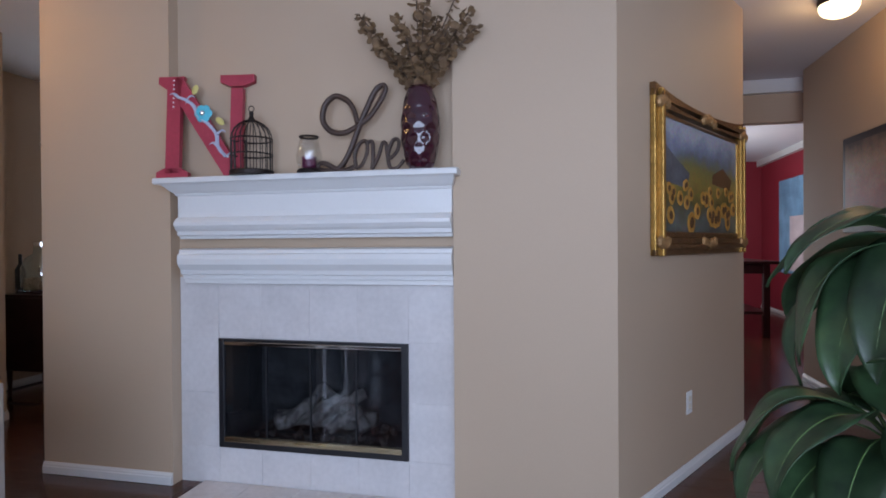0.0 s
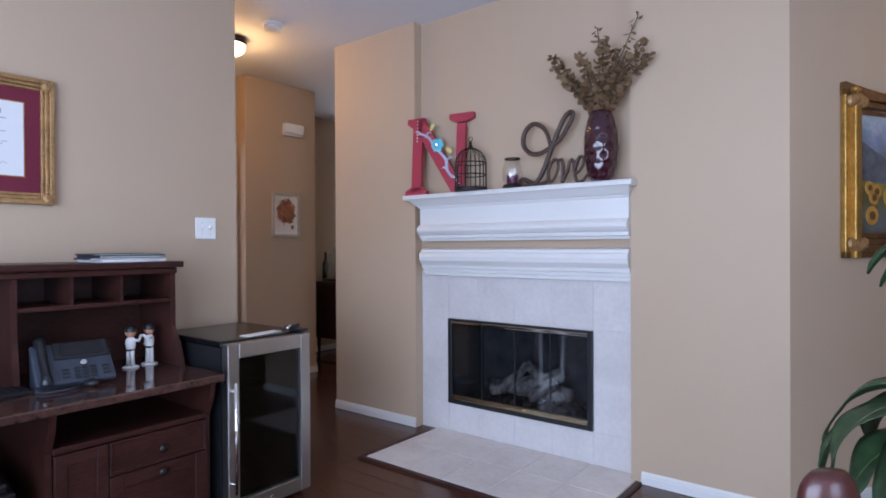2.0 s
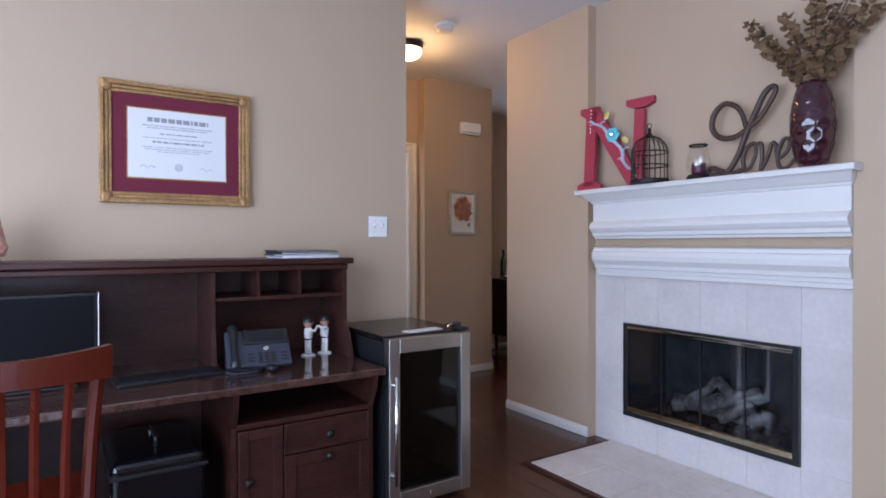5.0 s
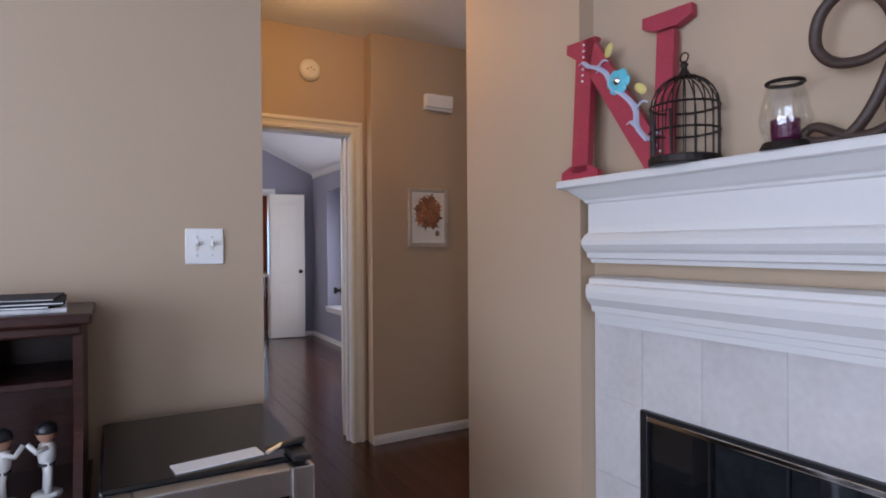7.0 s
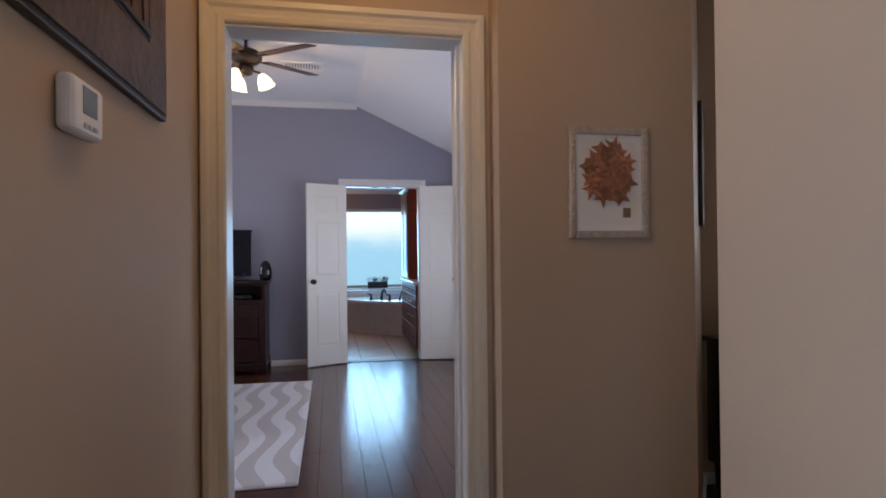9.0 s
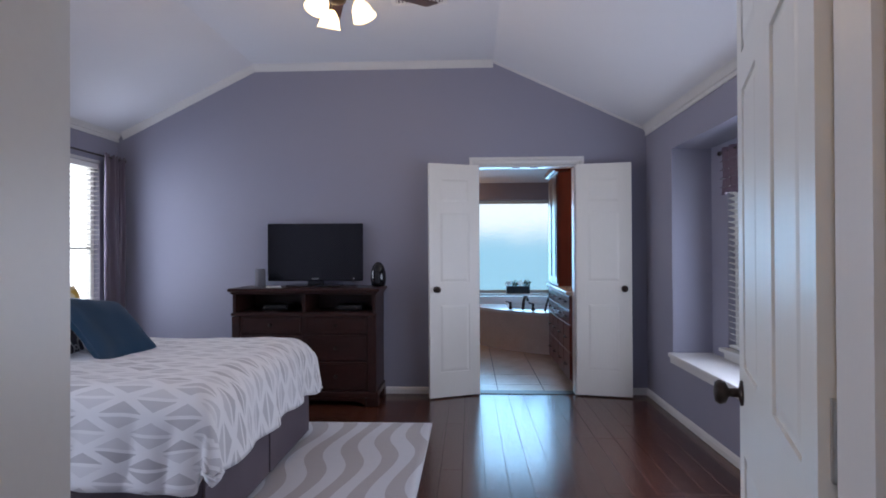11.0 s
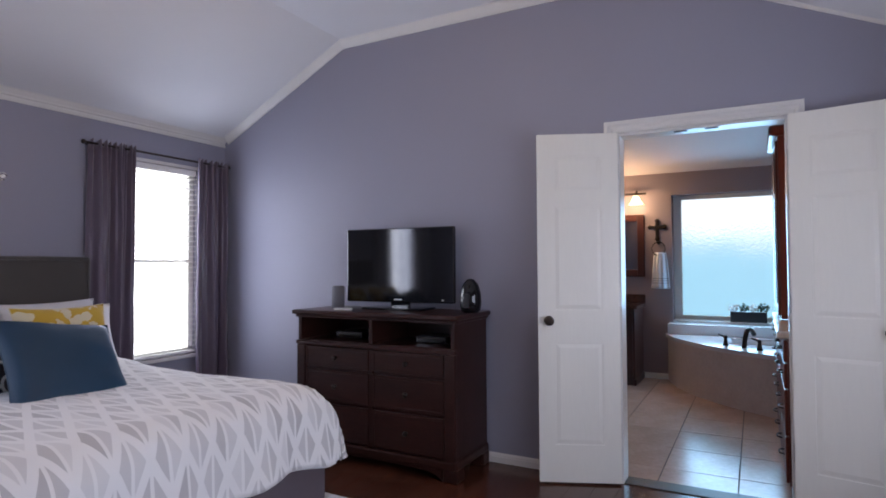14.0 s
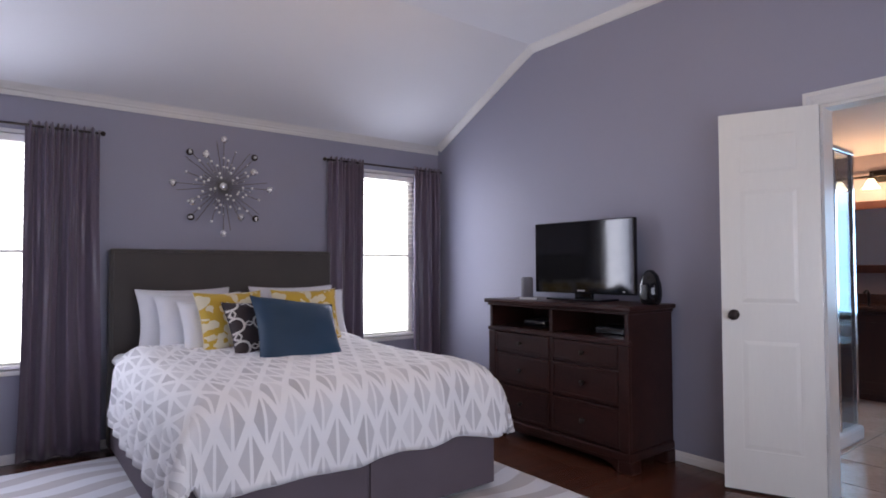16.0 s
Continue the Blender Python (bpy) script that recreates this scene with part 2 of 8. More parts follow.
def slant_wall(bm, p, q, depth, z0, z1):
    """An upright wall from p to q in plan; depth goes to the right of the way from p to q."""
    d = (Vector(q) - Vector(p)).normalized()
    n = Vector((d.y, -d.x)) * depth
    pts = [Vector(p), Vector(q), Vector(q) + n, Vector(p) + n]
    return prism(bm, [(v.x, v.y, z0) for v in pts], (0, 0, z1 - z0))


def skirting(name, p, q, material=None, h=0.062, d=0.014):
    """A baseboard from p to q in plan, standing out to the left of the way."""
    v = Vector((q[0] - p[0], q[1] - p[1], 0))
    n = Vector((-v.y, v.x, 0)).normalized()
    prof = [(0, 0.002), (d, 0.002), (d, h * 0.62), (d * 0.75, h * 0.7), (d * 0.75, h * 0.8), (d * 0.35, h * 0.95), (d * 0.3, h), (0, h)]
    bm = prism(bmesh.new(), [Vector((p[0], p[1], 0)) + n * a + Vector((0, 0, b)) for a, b in prof], v)
    return structure(name, bm, material or WHITE, "white painted moulded baseboard along the wall", "baseboard")


# ---- walls, floors, ceilings ----
H = 2.68      # living and hall ceiling
FX = -8.07    # bedroom gable wall
BY0, BY1 = -0.86, 3.92

# living room
bm = bmesh.new()
wall_box(bm, "x", -1.82, -1.94, -1.6, 1.713, 0, H)
structure("wall_desk", bm, TAN, "tan painted wall behind the desk", "wall")
bm = bmesh.new()
wall_box(bm, "y", -1.6, -1.72, -1.94, 4.62, 0, H, [(-0.9, 2.3, 0.32, 2.28)])
structure("wall_south", bm, TAN, "tan painted living room wall with a wide window", "wall")
bm = bmesh.new()
wall_box(bm, "x", 4.5, 4.62, -1.6, 5.0, 0, H, [(-1.3, 0.3, 0.35, 2.25)])
structure("wall_east", bm, TAN, "tan painted living room wall", "wall")
bm = bmesh.new()
wall_box(bm, "y", 4.0, 4.12, 2.5, 4.5, 0, H)
structure("wall_living_return", bm, TAN, "tan painted wall beside the foyer", "wall")
structure("wall_chimney_left", boxed(-2.18, -1.397, 2.885, 3.6, 0, H), TAN, "tan painted wall beside the fireplace recess", "wall")
bm = bmesh.new()
box(bm, -1.397, 0.045, 2.955, 3.6, 1.04, H)
box(bm, -1.397, -1.17, 2.957, 3.6, 0, 1.04)
box(bm, -0.185, 0.045, 2.957, 3.6, 0, 1.04)
box(bm, -1.17, -0.185, 2.957, 3.6, 0, 0.19)
box(bm, -1.17, -0.185, 2.957, 3.6, 0.735, 1.04)
structure("wall_fireplace", bm, TAN, "tan painted recess wall over the fireplace", "wall")
bm = bmesh.new()
prism(bm, [(0.045, 2.885, 0), (0.745, 2.885, 0), (1.62, 4.40, 0), (1.62, 4.6, 0), (0.045, 4.6, 0)], (0, 0, H))
box(bm, -2.18, 0.045, 3.6, 4.6, 0, H)
structure("wall_chimney_right", bm, TAN, "tan painted chimney wall with a slanting side", "wall")

# hall and alcove
bm = bmesh.new()
wall_box(bm, "y", 1.833, 1.713, -3.40, -1.82, 0, H)
structure("wall_hall_south", bm, TAN, "tan painted hall wall", "wall")
bm = bmesh.new()
wall_box(bm, "x", -3.40, -3.46, 1.713, 2.846, 0, H, [(1.904, 2.761, 0, 2.035)])
box(bm, -3.52, -3.28, 2.846, 3.60, 0, H)
slant_wall(bm, (-4.1, 4.2), (-3.28, 3.6), 0.12, 0, H)
structure("wall_hall_west", bm, TAN, "tan painted hall wall with the bedroom doorway", "wall")
bm = bmesh.new()
wall_box(bm, "x", -4.1, -4.22, 4.2, 6.2, 0, H, [(4.78, 5.78, 1.18, 2.12)])
wall_box(bm, "y", 6.2, 6.32, -4.22, 1.62, 0, H)
wall_box(bm, "x", 1.62, 1.50, 4.6, 6.2, 0, H)
structure("wall_alcove", bm, TAN, "tan painted wall round the bar alcove", "wall")

# foyer and dining room
bm = bmesh.new()
wall_box(bm, "x", 2.5, 2.62, 4.12, 5.95, 0, H)
wall_box(bm, "y", 6.25, 6.37, 1.62, 4.5, 2.30, H)
structure("wall_foyer", bm, TAN, "tan painted foyer wall with a dropped header", "wall")
bm = bmesh.new()
wall_box(bm, "x", 3.9, 4.02, 5.95, 12.1, 0, H)
wall_box(bm, "y", 12.0, 12.12, 1.2, 4.0, 0, H)
# unseen side wall; opening invented for the added fill lamp
wall_box(bm, "x", 1.5, 1.38, 6.37, 12.0, 0, H, [(8.1, 9.9, 0.6, 2.2)])
wall_box(bm, "y", 5.95, 5.83, 2.62, 3.9, 0, H)
structure("wall_dining", bm, RED, "deep red painted dining room wall", "wall")

# bedroom
GABLE = [(BY0, 2.33), (0.42, 2.955), (2.58, 2.955), (BY1, 2.33)]


def gable(bm, x0, x1, y0, y1, z0):
    def top(y):
        for (a, za), (b, zb) in zip(GABLE, GABLE[1:]):
            if a - 0.2 <= y <= b + 0.2 and (a <= y <= b or y < BY0 or y > BY1):
                return za + (zb - za) * (y - a) / (b - a)
        return 2.3
    ys = sorted({y0, y1, *[g[0] for g in GABLE if y0 < g[0] < y1]})
    poly = [(x0, y0, z0)] + [(x0, y1, z0)] + [(x0, y, top(y) + 0.03) for y in reversed(ys)]
    prism(bm, poly, (x1 - x0, 0, 0))


bm = bmesh.new()
gable(bm, FX - 0.06, FX, BY0, 2.434, 0)
gable(bm, FX - 0.06, FX, 3.304, BY1, 0)
gable(bm, FX - 0.06, FX, 2.434, 3.304, 2.035)
structure("wall_bedroom_west", bm, LILAC, "grey-lilac painted gable wall with the bathroom doorway", "wall")
bm = bmesh.new()
gable(bm, -3.52, -3.463, BY0, 1.904, 0)
gable(bm, -3.52, -3.463, 2.761, 2.846, 0)
gable(bm, -3.52, -3.463, 1.904, 2.761, 2.035)
gable(bm, -3.64, -3.523, 2.846, 3.5, 0)
structure("wall_bedroom_east", bm, LILAC, "grey-lilac painted bedroom wall with the hall doorway", "wall")
bm = bmesh.new()
wall_box(bm, "y", BY0, BY0 - 0.12, FX, -3.46, 0, 2.50, [(-7.80, -7.04, 0.57, 2.05), (-4.90, -4.14, 0.57, 2.05)])
structure("wall_bedroom_south", bm, LILAC, "grey-lilac painted wall behind the bed with two windows", "wall")
bm = bmesh.new()
wall_box(bm, "y", BY1, BY1 + 0.30, FX, -4.16, 0, 2.50, [(-7.43, -4.40, 0.45, 2.05)])
wall_box(bm, "y", BY1, BY1 + 0.05, -4.16, -3.9, 0, 2.50)
wall_box(bm, "y", BY1 + 0.30, BY1 + 0.42, -7.55, -4.28, 0.3, 2.2, [(-7.16, -4.66, 0.56, 2.0)])
structure("wall_bedroom_north", bm, LILAC, "grey-lilac painted wall with a deep window seat recess", "wall")

bm = bmesh.new()
ys = [(BY0 - 0.3, 2.30 - 0.3 * 0.508), *GABLE[:3], (3.5, 2.526)]
prism(bm, [(FX - 0.06, y, z + 0.015) for y, z in ys] + [(FX - 0.06, y, z + 0.12) for y, z in reversed(ys)], (4.65, 0, 0))
# the north strip stops at the slanting wall
lo = [bm.verts.new(p) for p in ((FX - 0.06, 3.5, 2.541), (-3.48, 3.5, 2.541), (-3.90, BY1 + 0.1, 2.298), (FX - 0.06, BY1 + 0.1, 2.298))]
hi = [bm.verts.new(v.co + Vector((0, 0, 0.105))) for v in lo]
bm.faces.new(lo[::-1])
bm.faces.new(hi)
for i in range(4):
    bm.faces.new((lo[i], lo[(i + 1) % 4], hi[(i + 1) % 4], hi[i]))
structure("ceiling_bedroom", bm, CEIL, "white vaulted bedroom ceiling", "ceiling")
bm = bmesh.new()
box(bm, -1.94, 4.62, -2.42, 6.25, H, H + 0.1)
box(bm, -3.46, -1.94, 1.713, 6.32, H, H + 0.1)
box(bm, -4.22, -3.46, 3.5, 6.32, H, H + 0.1)
box(bm, 1.2, 4.62, 6.25, 12.2, H, H + 0.1)
structure("ceiling_living", bm, CEIL, "white flat living room and hall ceiling", "ceiling")

# bathroom
BX = -11.42
bm = bmesh.new()
wall_box(bm, "x", BX, BX - 0.30, -0.4, 4.4, 0, 2.9, [(2.335, 3.62, 0.64, 2.03)])
structure("wall_bath_west", bm, MAUVE, "mauve painted bathroom wall with a frosted window", "wall")
bm = bmesh.new()
wall_box(bm, "y", 4.3, 4.42, BX, FX - 0.12, 0, 2.9)
wall_box(bm, "y", -0.4, -0.52, BX, FX - 0.12, 0, 2.9)
wall_box(bm, "x", FX - 0.06, FX - 0.12, -0.4, 4.3, 0, 2.9, [(2.434, 3.304, 0, 2.035)])
structure("wall_bath", bm, MAUVE, "mauve painted bathroom wall", "wall")
structure("ceiling_bath", prism(bmesh.new(), [(BX, 0, 2.28), (-9.6, 0, 2.85), (FX - 0.12, 0, 2.85), (FX - 0.12, 0, 2.95), (BX, 0, 2.95)], (0, 4.3, 0)), mat("pale_mauve_ceiling_paint", (0.56, 0.485, 0.47), 0.8, vary=0.02, scale=2, fine=260, bump=0.1), "pale mauve sloping bathroom ceiling", "ceiling")

# floors: dark sheet under the planks
structure("floor", boxed(FX, 4.62, -2.42, 12.2, -0.12, -0.004), GAP, "dark reddish-brown wood plank floor", "floor")
structure("floor_bath", boxed(BX, FX, -0.52, 4.42, -0.12, -0.005), BGROUT, "beige square floor tiles with dark grout", "floor")


# ---- outside ----
def backdrop(name, verts, low, high, strength, axis_scale=(0.0, 0.0, 1.0), z0=0.3, z1=2.2, mottle=0.15):
    m = bpy.data.materials.new(name)
    m.use_nodes = True
    n, l = m.node_tree.nodes, m.node_tree.links
    n.remove(n["Principled BSDF"])
    e = n.new("ShaderNodeEmission")
    co = n.new("ShaderNodeTexCoord")
    sep = n.new("ShaderNodeSeparateXYZ")
    l.new(co.outputs["Object"], sep.inputs[0])
    no = n.new("ShaderNodeTexNoise")
    no.inputs["Scale"].default_value = 5
    l.new(co.outputs["Object"], no.inputs["Vector"])
    mm = n.new("ShaderNodeMath")
    mm.operation = "MULTIPLY_ADD"
    mm.inputs[1].default_value = mottle * 3
    l.new(no.outputs["Fac"], mm.inputs[0])
    l.new(sep.outputs["Z"], mm.inputs[2])
    mr = n.new("ShaderNodeMapRange")
    mr.interpolation_type = "SMOOTHSTEP"
    mr.inputs["From Min"].default_value, mr.inputs["From Max"].default_value = z0 + mottle * 1.5, z1 + mottle * 1.5
    l.new(mm.outputs[0], mr.inputs["Value"])
    mx = n.new("ShaderNodeMix")
    mx.data_type = "RGBA"
    mx.inputs["A"].default_value, mx.inputs["B"].default_value = (*low, 1), (*high, 1)
    l.new(mr.outputs[0], mx.inputs["Factor"])
    l.new(mx.outputs["Result"], e.inputs["Color"])
    e.inputs["Strength"].default_value = strength
    l.new(e.outputs[0], n["Material Output"].inputs["Surface"])
    bm = bmesh.new()
    bm.faces.new([bm.verts.new(v) for v in verts])
    return structure(name, bm, m, "bright daylight outside the window", "backdrop")


backdrop("backdrop", [(-10, -2.2, -0.5), (-2, -2.2, -0.5), (-2, -2.2, 4), (-10, -2.2, 4)], (1.0, 1.0, 1.0), (0.95, 0.98, 1.0), 5.0)
backdrop("backdrop", [(-10, 6.0, -0.5), (-4.7, 6.0, -0.5), (-4.7, 6.0, 4), (-10, 6.0, 4)], (0.30, 0.42, 0.33), (0.95, 0.98, 1.0), 1.5, z0=0.6, z1=1.5, mottle=0.35)
backdrop("backdrop", [(-12.3, 1, -0.5), (-12.3, 5, -0.5), (-12.3, 5, 3.5), (-12.3, 1, 3.5)], (0.34, 0.60, 0.75), (0.95, 0.98, 1.0), 1.35, z0=1.30, z1=1.85, mottle=0.2)
backdrop("backdrop", [(-4.6, 4.45, 0.9), (-4.6, 5.98, 0.9), (-4.6, 5.98, 2.5), (-4.6, 4.45, 2.5)], (0.80, 0.90, 1.0), (0.90, 0.96, 1.0), 1.6)


# ---- fireplace ----
def moulding(bm, x0, x1, yb, prof):
    """A moulding along x; prof gives (depth towards the room, height), ends returned to the wall."""
    ring = [(yb - d, z) for d, z in prof]
    prism(bm, [(x0, y, z) for y, z in [(yb, prof[0][1])] + ring + [(yb, prof[-1][1])]], (x1 - x0, 0, 0))
    return bm


mantel = thing("mantelpiece", 0, 0, 0, 0, "white painted wooden mantelpiece with stepped mouldings above the fireplace", "mantelpiece")
bm = moulding(bmesh.new(), -1.342, 0.043, 2.954, [(0.07, 1.232), (0.074, 1.245), (0.09, 1.25), (0.092, 1.268), (0.105, 1.278), (0.118, 1.296), (0.118, 1.312), (0.102, 1.33), (0.085, 1.338), (0.083, 1.36), (0.083, 1.45)])
part("frieze", bm, WHITE, mantel)
bm = bmesh.new()
prof = [(0.0, 1.442), (0.083, 1.442), (0.090, 1.447), (0.092, 1.455), (0.104, 1.463), (0.122, 1.480), (0.132, 1.490), (0.140, 1.4975), (0.0, 1.4975)]
ends = [[bm.verts.new((e + s * max(0, d - 0.083) * k, 2.9535 - d, z)) for d, z in prof] for e, s, k in ((-1.346, -1, 0.9), (0.043, 1, 0.4))]
for i in range(len(prof)):
    j = (i + 1) % len(prof)
    bm.faces.new((ends[0][i], ends[0][j], ends[1][j], ends[1][i]))
bm.faces.new(ends[0])
bm.faces.new(ends[1][::-1])
part("crown_moulding", bm, WHITE, mantel)
part("shelf", moulding(bmesh.new(), -1.432, 0.08, 2.884, [(0.075, 1.498), (0.083, 1.503), (0.083, 1.522), (0.078, 1.528)]), WHITE, mantel)
part("shelf_back", boxed(-1.394, 0.042, 2.884, 2.954, 1.498, 1.5275), WHITE, mantel)
lower = moulding(bmesh.new(), -1.336, 0.043, 2.954, [(0.03, 1.010), (0.044, 1.012), (0.044, 1.032), (0.056, 1.035), (0.058, 1.054), (0.074, 1.058), (0.078, 1.078), (0.1, 1.106), (0.104, 1.132), (0.1, 1.154), (0.088, 1.16), (0.086, 1.177), (0.06, 1.185)])
part("lower_moulding", lower, WHITE, mantel)

fire = thing("fireplace", -0.6775, 2.95, 0.19, 0, "black metal gas fireplace with glass doors and ceramic logs", "fireplace")
SOOT = mat("sooty_firebrick", (0.035, 0.032, 0.03), 0.85, vary=0.5, scale=8, fine=40, bump=0.4, second=(0.07, 0.065, 0.06))
bm = bmesh.new()
box(bm, -0.49, 0.49, 0.36, 0.38, 0, 0.54)
box(bm, -0.49, -0.47, 0.02, 0.36, 0, 0.54)
box(bm, 0.47, 0.49, 0.02, 0.36, 0, 0.54)
box(bm, -0.47, 0.47, 0.02, 0.36, 0, 0.015)
box(bm, -0.47, 0.47, 0.02, 0.36, 0.525, 0.54)
part("firebox", bm, SOOT, fire)
bm = bmesh.new()
box(bm, -0.4925, -0.462, -0.014, 0.012, 0, 0.545, 0.003)
box(bm, 0.462, 0.4925, -0.014, 0.012, 0, 0.545, 0.003)
box(bm, -0.462, 0.462, -0.014, 0.012, 0, 0.03, 0.003)
box(bm, -0.462, 0.462, -0.014, 0.012, 0.53, 0.545, 0.003)
part("surround_frame", bm, BLACK, fire)
part("top_rail", boxed(-0.462, 0.462, -0.016, 0.004, 0.512, 0.53, 0.003), CHROME, fire, "polished metal rail")
BRASS = mat("pale_brass", (0.62, 0.54, 0.36), 0.25, 1.0, vary=0.1, fine=80, bump=0.02)
part("bottom_rail", boxed(-0.462, 0.462, -0.018, 0.004, 0.03, 0.056, 0.003), BRASS, fire, "pale brass rail")
for x in (-0.04, 0.04):
    part("pull", boxed(x - 0.035, x + 0.035, -0.028, -0.018, 0.038, 0.05, 0.003), BRASS, fire)
FGLASS = thin_glass("fire_glass", 0.09, (0.60, 0.63, 0.68))
for x0, x1 in ((-0.46, -0.24), (-0.23, -0.005), (0.005, 0.23), (0.24, 0.46)):
    part("glass_pane", boxed(x0, x1, -0.004, 0.0, 0.058, 0.51), FGLASS, fire).visible_shadow = False
for x in (-0.235, 0.0, 0.235):
    part("pane_bar", boxed(x - 0.004, x + 0.004, -0.006, 0.004, 0.058, 0.51), BLACK, fire)
LOG = mat("ceramic_log", (0.035, 0.03, 0.027), 0.9, vary=0.7, scale=14, fine=50, bump=0.5, second=(0.33, 0.28, 0.23))
EMBER = mat("dark_ember", (0.03, 0.026, 0.023), 0.95, vary=0.6, scale=20, bump=0.3, second=(0.09, 0.07, 0.055))
random.seed(4)
for a, b, r in (((-0.28, 0.20, 0.10), (0.25, 0.22, 0.11), 0.045), ((-0.25, 0.12, 0.09), (0.10, 0.26, 0.20), 0.035), ((0.24, 0.12, 0.10), (-0.05, 0.24, 0.26), 0.036), ((-0.05, 0.10, 0.12), (0.18, 0.25, 0.24), 0.03), ((-0.18, 0.10, 0.10), (-0.02, 0.22, 0.28), 0.028), ((0.05, 0.08, 0.09), (0.22, 0.10, 0.20), 0.03)):
    pts = [Vector(a).lerp(Vector(b), k / 8) + Vector((random.uniform(-1, 1), random.uniform(-1, 1), random.uniform(-1, 1))) * 0.007 for k in range(9)]
    part("log", tube(bmesh.new(), pts, [r * random.uniform(0.8, 1.15) for _ in pts], 9), LOG, fire, smooth=True)
bm = bmesh.new()
for i in range(110):
    bmesh.ops.create_icosphere(bm, subdivisions=1, radius=random.uniform(0.012, 0.026), matrix=Matrix.Translation((random.uniform(-0.36, 0.36), random.uniform(0.06, 0.3), random.uniform(0.02, 0.06))))
tagged(part("embers", bm, EMBER, fire), kind="stuff")
part("grate", tube(bmesh.new(), [(-0.33, 0.1, 0.06), (0.33, 0.1, 0.06)], 0.008, 6), BLACK, fire)

# tiles of the surround and the hearth
surround = thing("tile_surround", 0, 0, 0, 0, "cream ceramic tile surround round the fireplace opening", "tile surround")
part("backing", boxed(-1.395, 0.043, 2.9535, 2.9565, 0.0, 0.19), GROUT, surround)
part("backing", boxed(-1.395, -1.17, 2.9535, 2.9565, 0.19, 1.04), GROUT, surround)
part("backing", boxed(-0.185, 0.043, 2.9535, 2.9565, 0.19, 1.04), GROUT, surround)
part("backing", boxed(-1.17, -0.185, 2.9535, 2.9565, 0.735, 1.04), GROUT, surround)
xs = [-1.395, -1.172, -0.94, -0.68, -0.432, -0.183, 0.043]


def wall_tile(x0, x1, z0, z1):
    part("tile", boxed(x0 + 0.001, x1 - 0.001, 2.9505, 2.9535, z0 + 0.001, z1 - 0.001, 0.001, 1), TILE, surround)


for a, b in zip(xs, xs[1:]):
    wall_tile(a, b, 0.742, 1.038)
    wall_tile(a, b, 0.012, 0.188)
for z0, z1 in ((0.188, 0.46), (0.46, 0.742)):
    wall_tile(xs[0], xs[1], z0, z1)
    wall_tile(xs[5], xs[6], z0, z1)

hearth = thing("hearth", 0, 0, 0, 0, "cream ceramic tile hearth flush with the dark floor", "hearth")
part("bed", boxed(-1.26, 0.07, 2.29, 2.9485, 0.0, 0.006), GROUT, hearth)
HT = mat("cream_hearth_tile", (0.60, 0.54, 0.50), 0.32, vary=0.07, scale=6, fine=40, bump=0.03, second=(0.68, 0.63, 0.60), piece=0.03)
for i in range(5):
    for y0, y1 in ((2.29, 2.62), (2.62, 2.9485)):
        part("tile", boxed(-1.26 + 0.266 * i + 0.0015, -1.26 + 0.266 * (i + 1) - 0.0015, y0 + 0.0015, y1 - 0.0015, 0.006, 0.012, 0.0015, 1), HT, hearth)
bm = bmesh.new()
box(bm, -1.295, 0.105, 2.255, 2.288, 0.0, 0.013, 0.004)
box(bm, -1.295, -1.263, 2.288, 2.87, 0.0, 0.013, 0.004)
box(bm, 0.073, 0.105, 2.288, 2.87, 0.0, 0.013, 0.004)
part("wood_border", bm, DESKW, hearth, "dark wood border strip")

# ---- on the mantel ----
ROSE = mat("rose_red_paint", (0.36, 0.035, 0.06), 0.42, vary=0.15, scale=9, fine=60, bump=0.1)
letter = thing("wooden_letter", -1.19, 2.85, 1.528, 8, "rose-red wooden letter N with a painted flower on the mantel", "letter")
bm = bmesh.new()
t = 0.03
def flat(poly):
    prism(bm, [(x, 0, z) for x, z in poly], (0, t, 0))
flat([(-0.19, 0.025), (-0.12, 0.025), (-0.12, 0.44), (-0.19, 0.44)])
flat([(-0.235, 0), (-0.075, 0), (-0.075, 0.03), (-0.115, 0.05), (-0.195, 0.05), (-0.235, 0.03)])
flat([(-0.235, 0.47), (-0.235, 0.505), (-0.105, 0.505), (-0.12, 0.44), (-0.19, 0.44)])
flat([(-0.12, 0.505), (0.215, 0.0), (0.115, 0.0), (-0.155, 0.41), (-0.15, 0.505)])
flat([(0.135, 0.0), (0.195, 0.0), (0.195, 0.44), (0.135, 0.44)])
flat([(0.08, 0.47), (0.08, 0.505), (0.25, 0.505), (0.25, 0.47), (0.2, 0.45), (0.13, 0.45)])
body = part("letter_body", bm, ROSE, letter)
body.rotation_euler = (radians(-4), 0, 0)
VINE = mat("grey_blue_paint", (0.42, 0.45, 0.55), 0.5, vary=0.1)
PETAL = mat("turquoise_enamel", (0.10, 0.48, 0.58), 0.3, vary=0.15)
LEAFY = mat("yellow_green_paint", (0.60, 0.50, 0.16), 0.5, vary=0.15)
bm = bmesh.new()
vine = [(-0.13, 0.40), (-0.09, 0.385), (-0.05, 0.355), (-0.02, 0.30), (0.03, 0.26), (0.07, 0.21), (0.08, 0.15), (0.12, 0.10)]
tube(bm, bez([(x, -0.004, z) for x, z in vine], 5), 0.011, 6, 0.4)
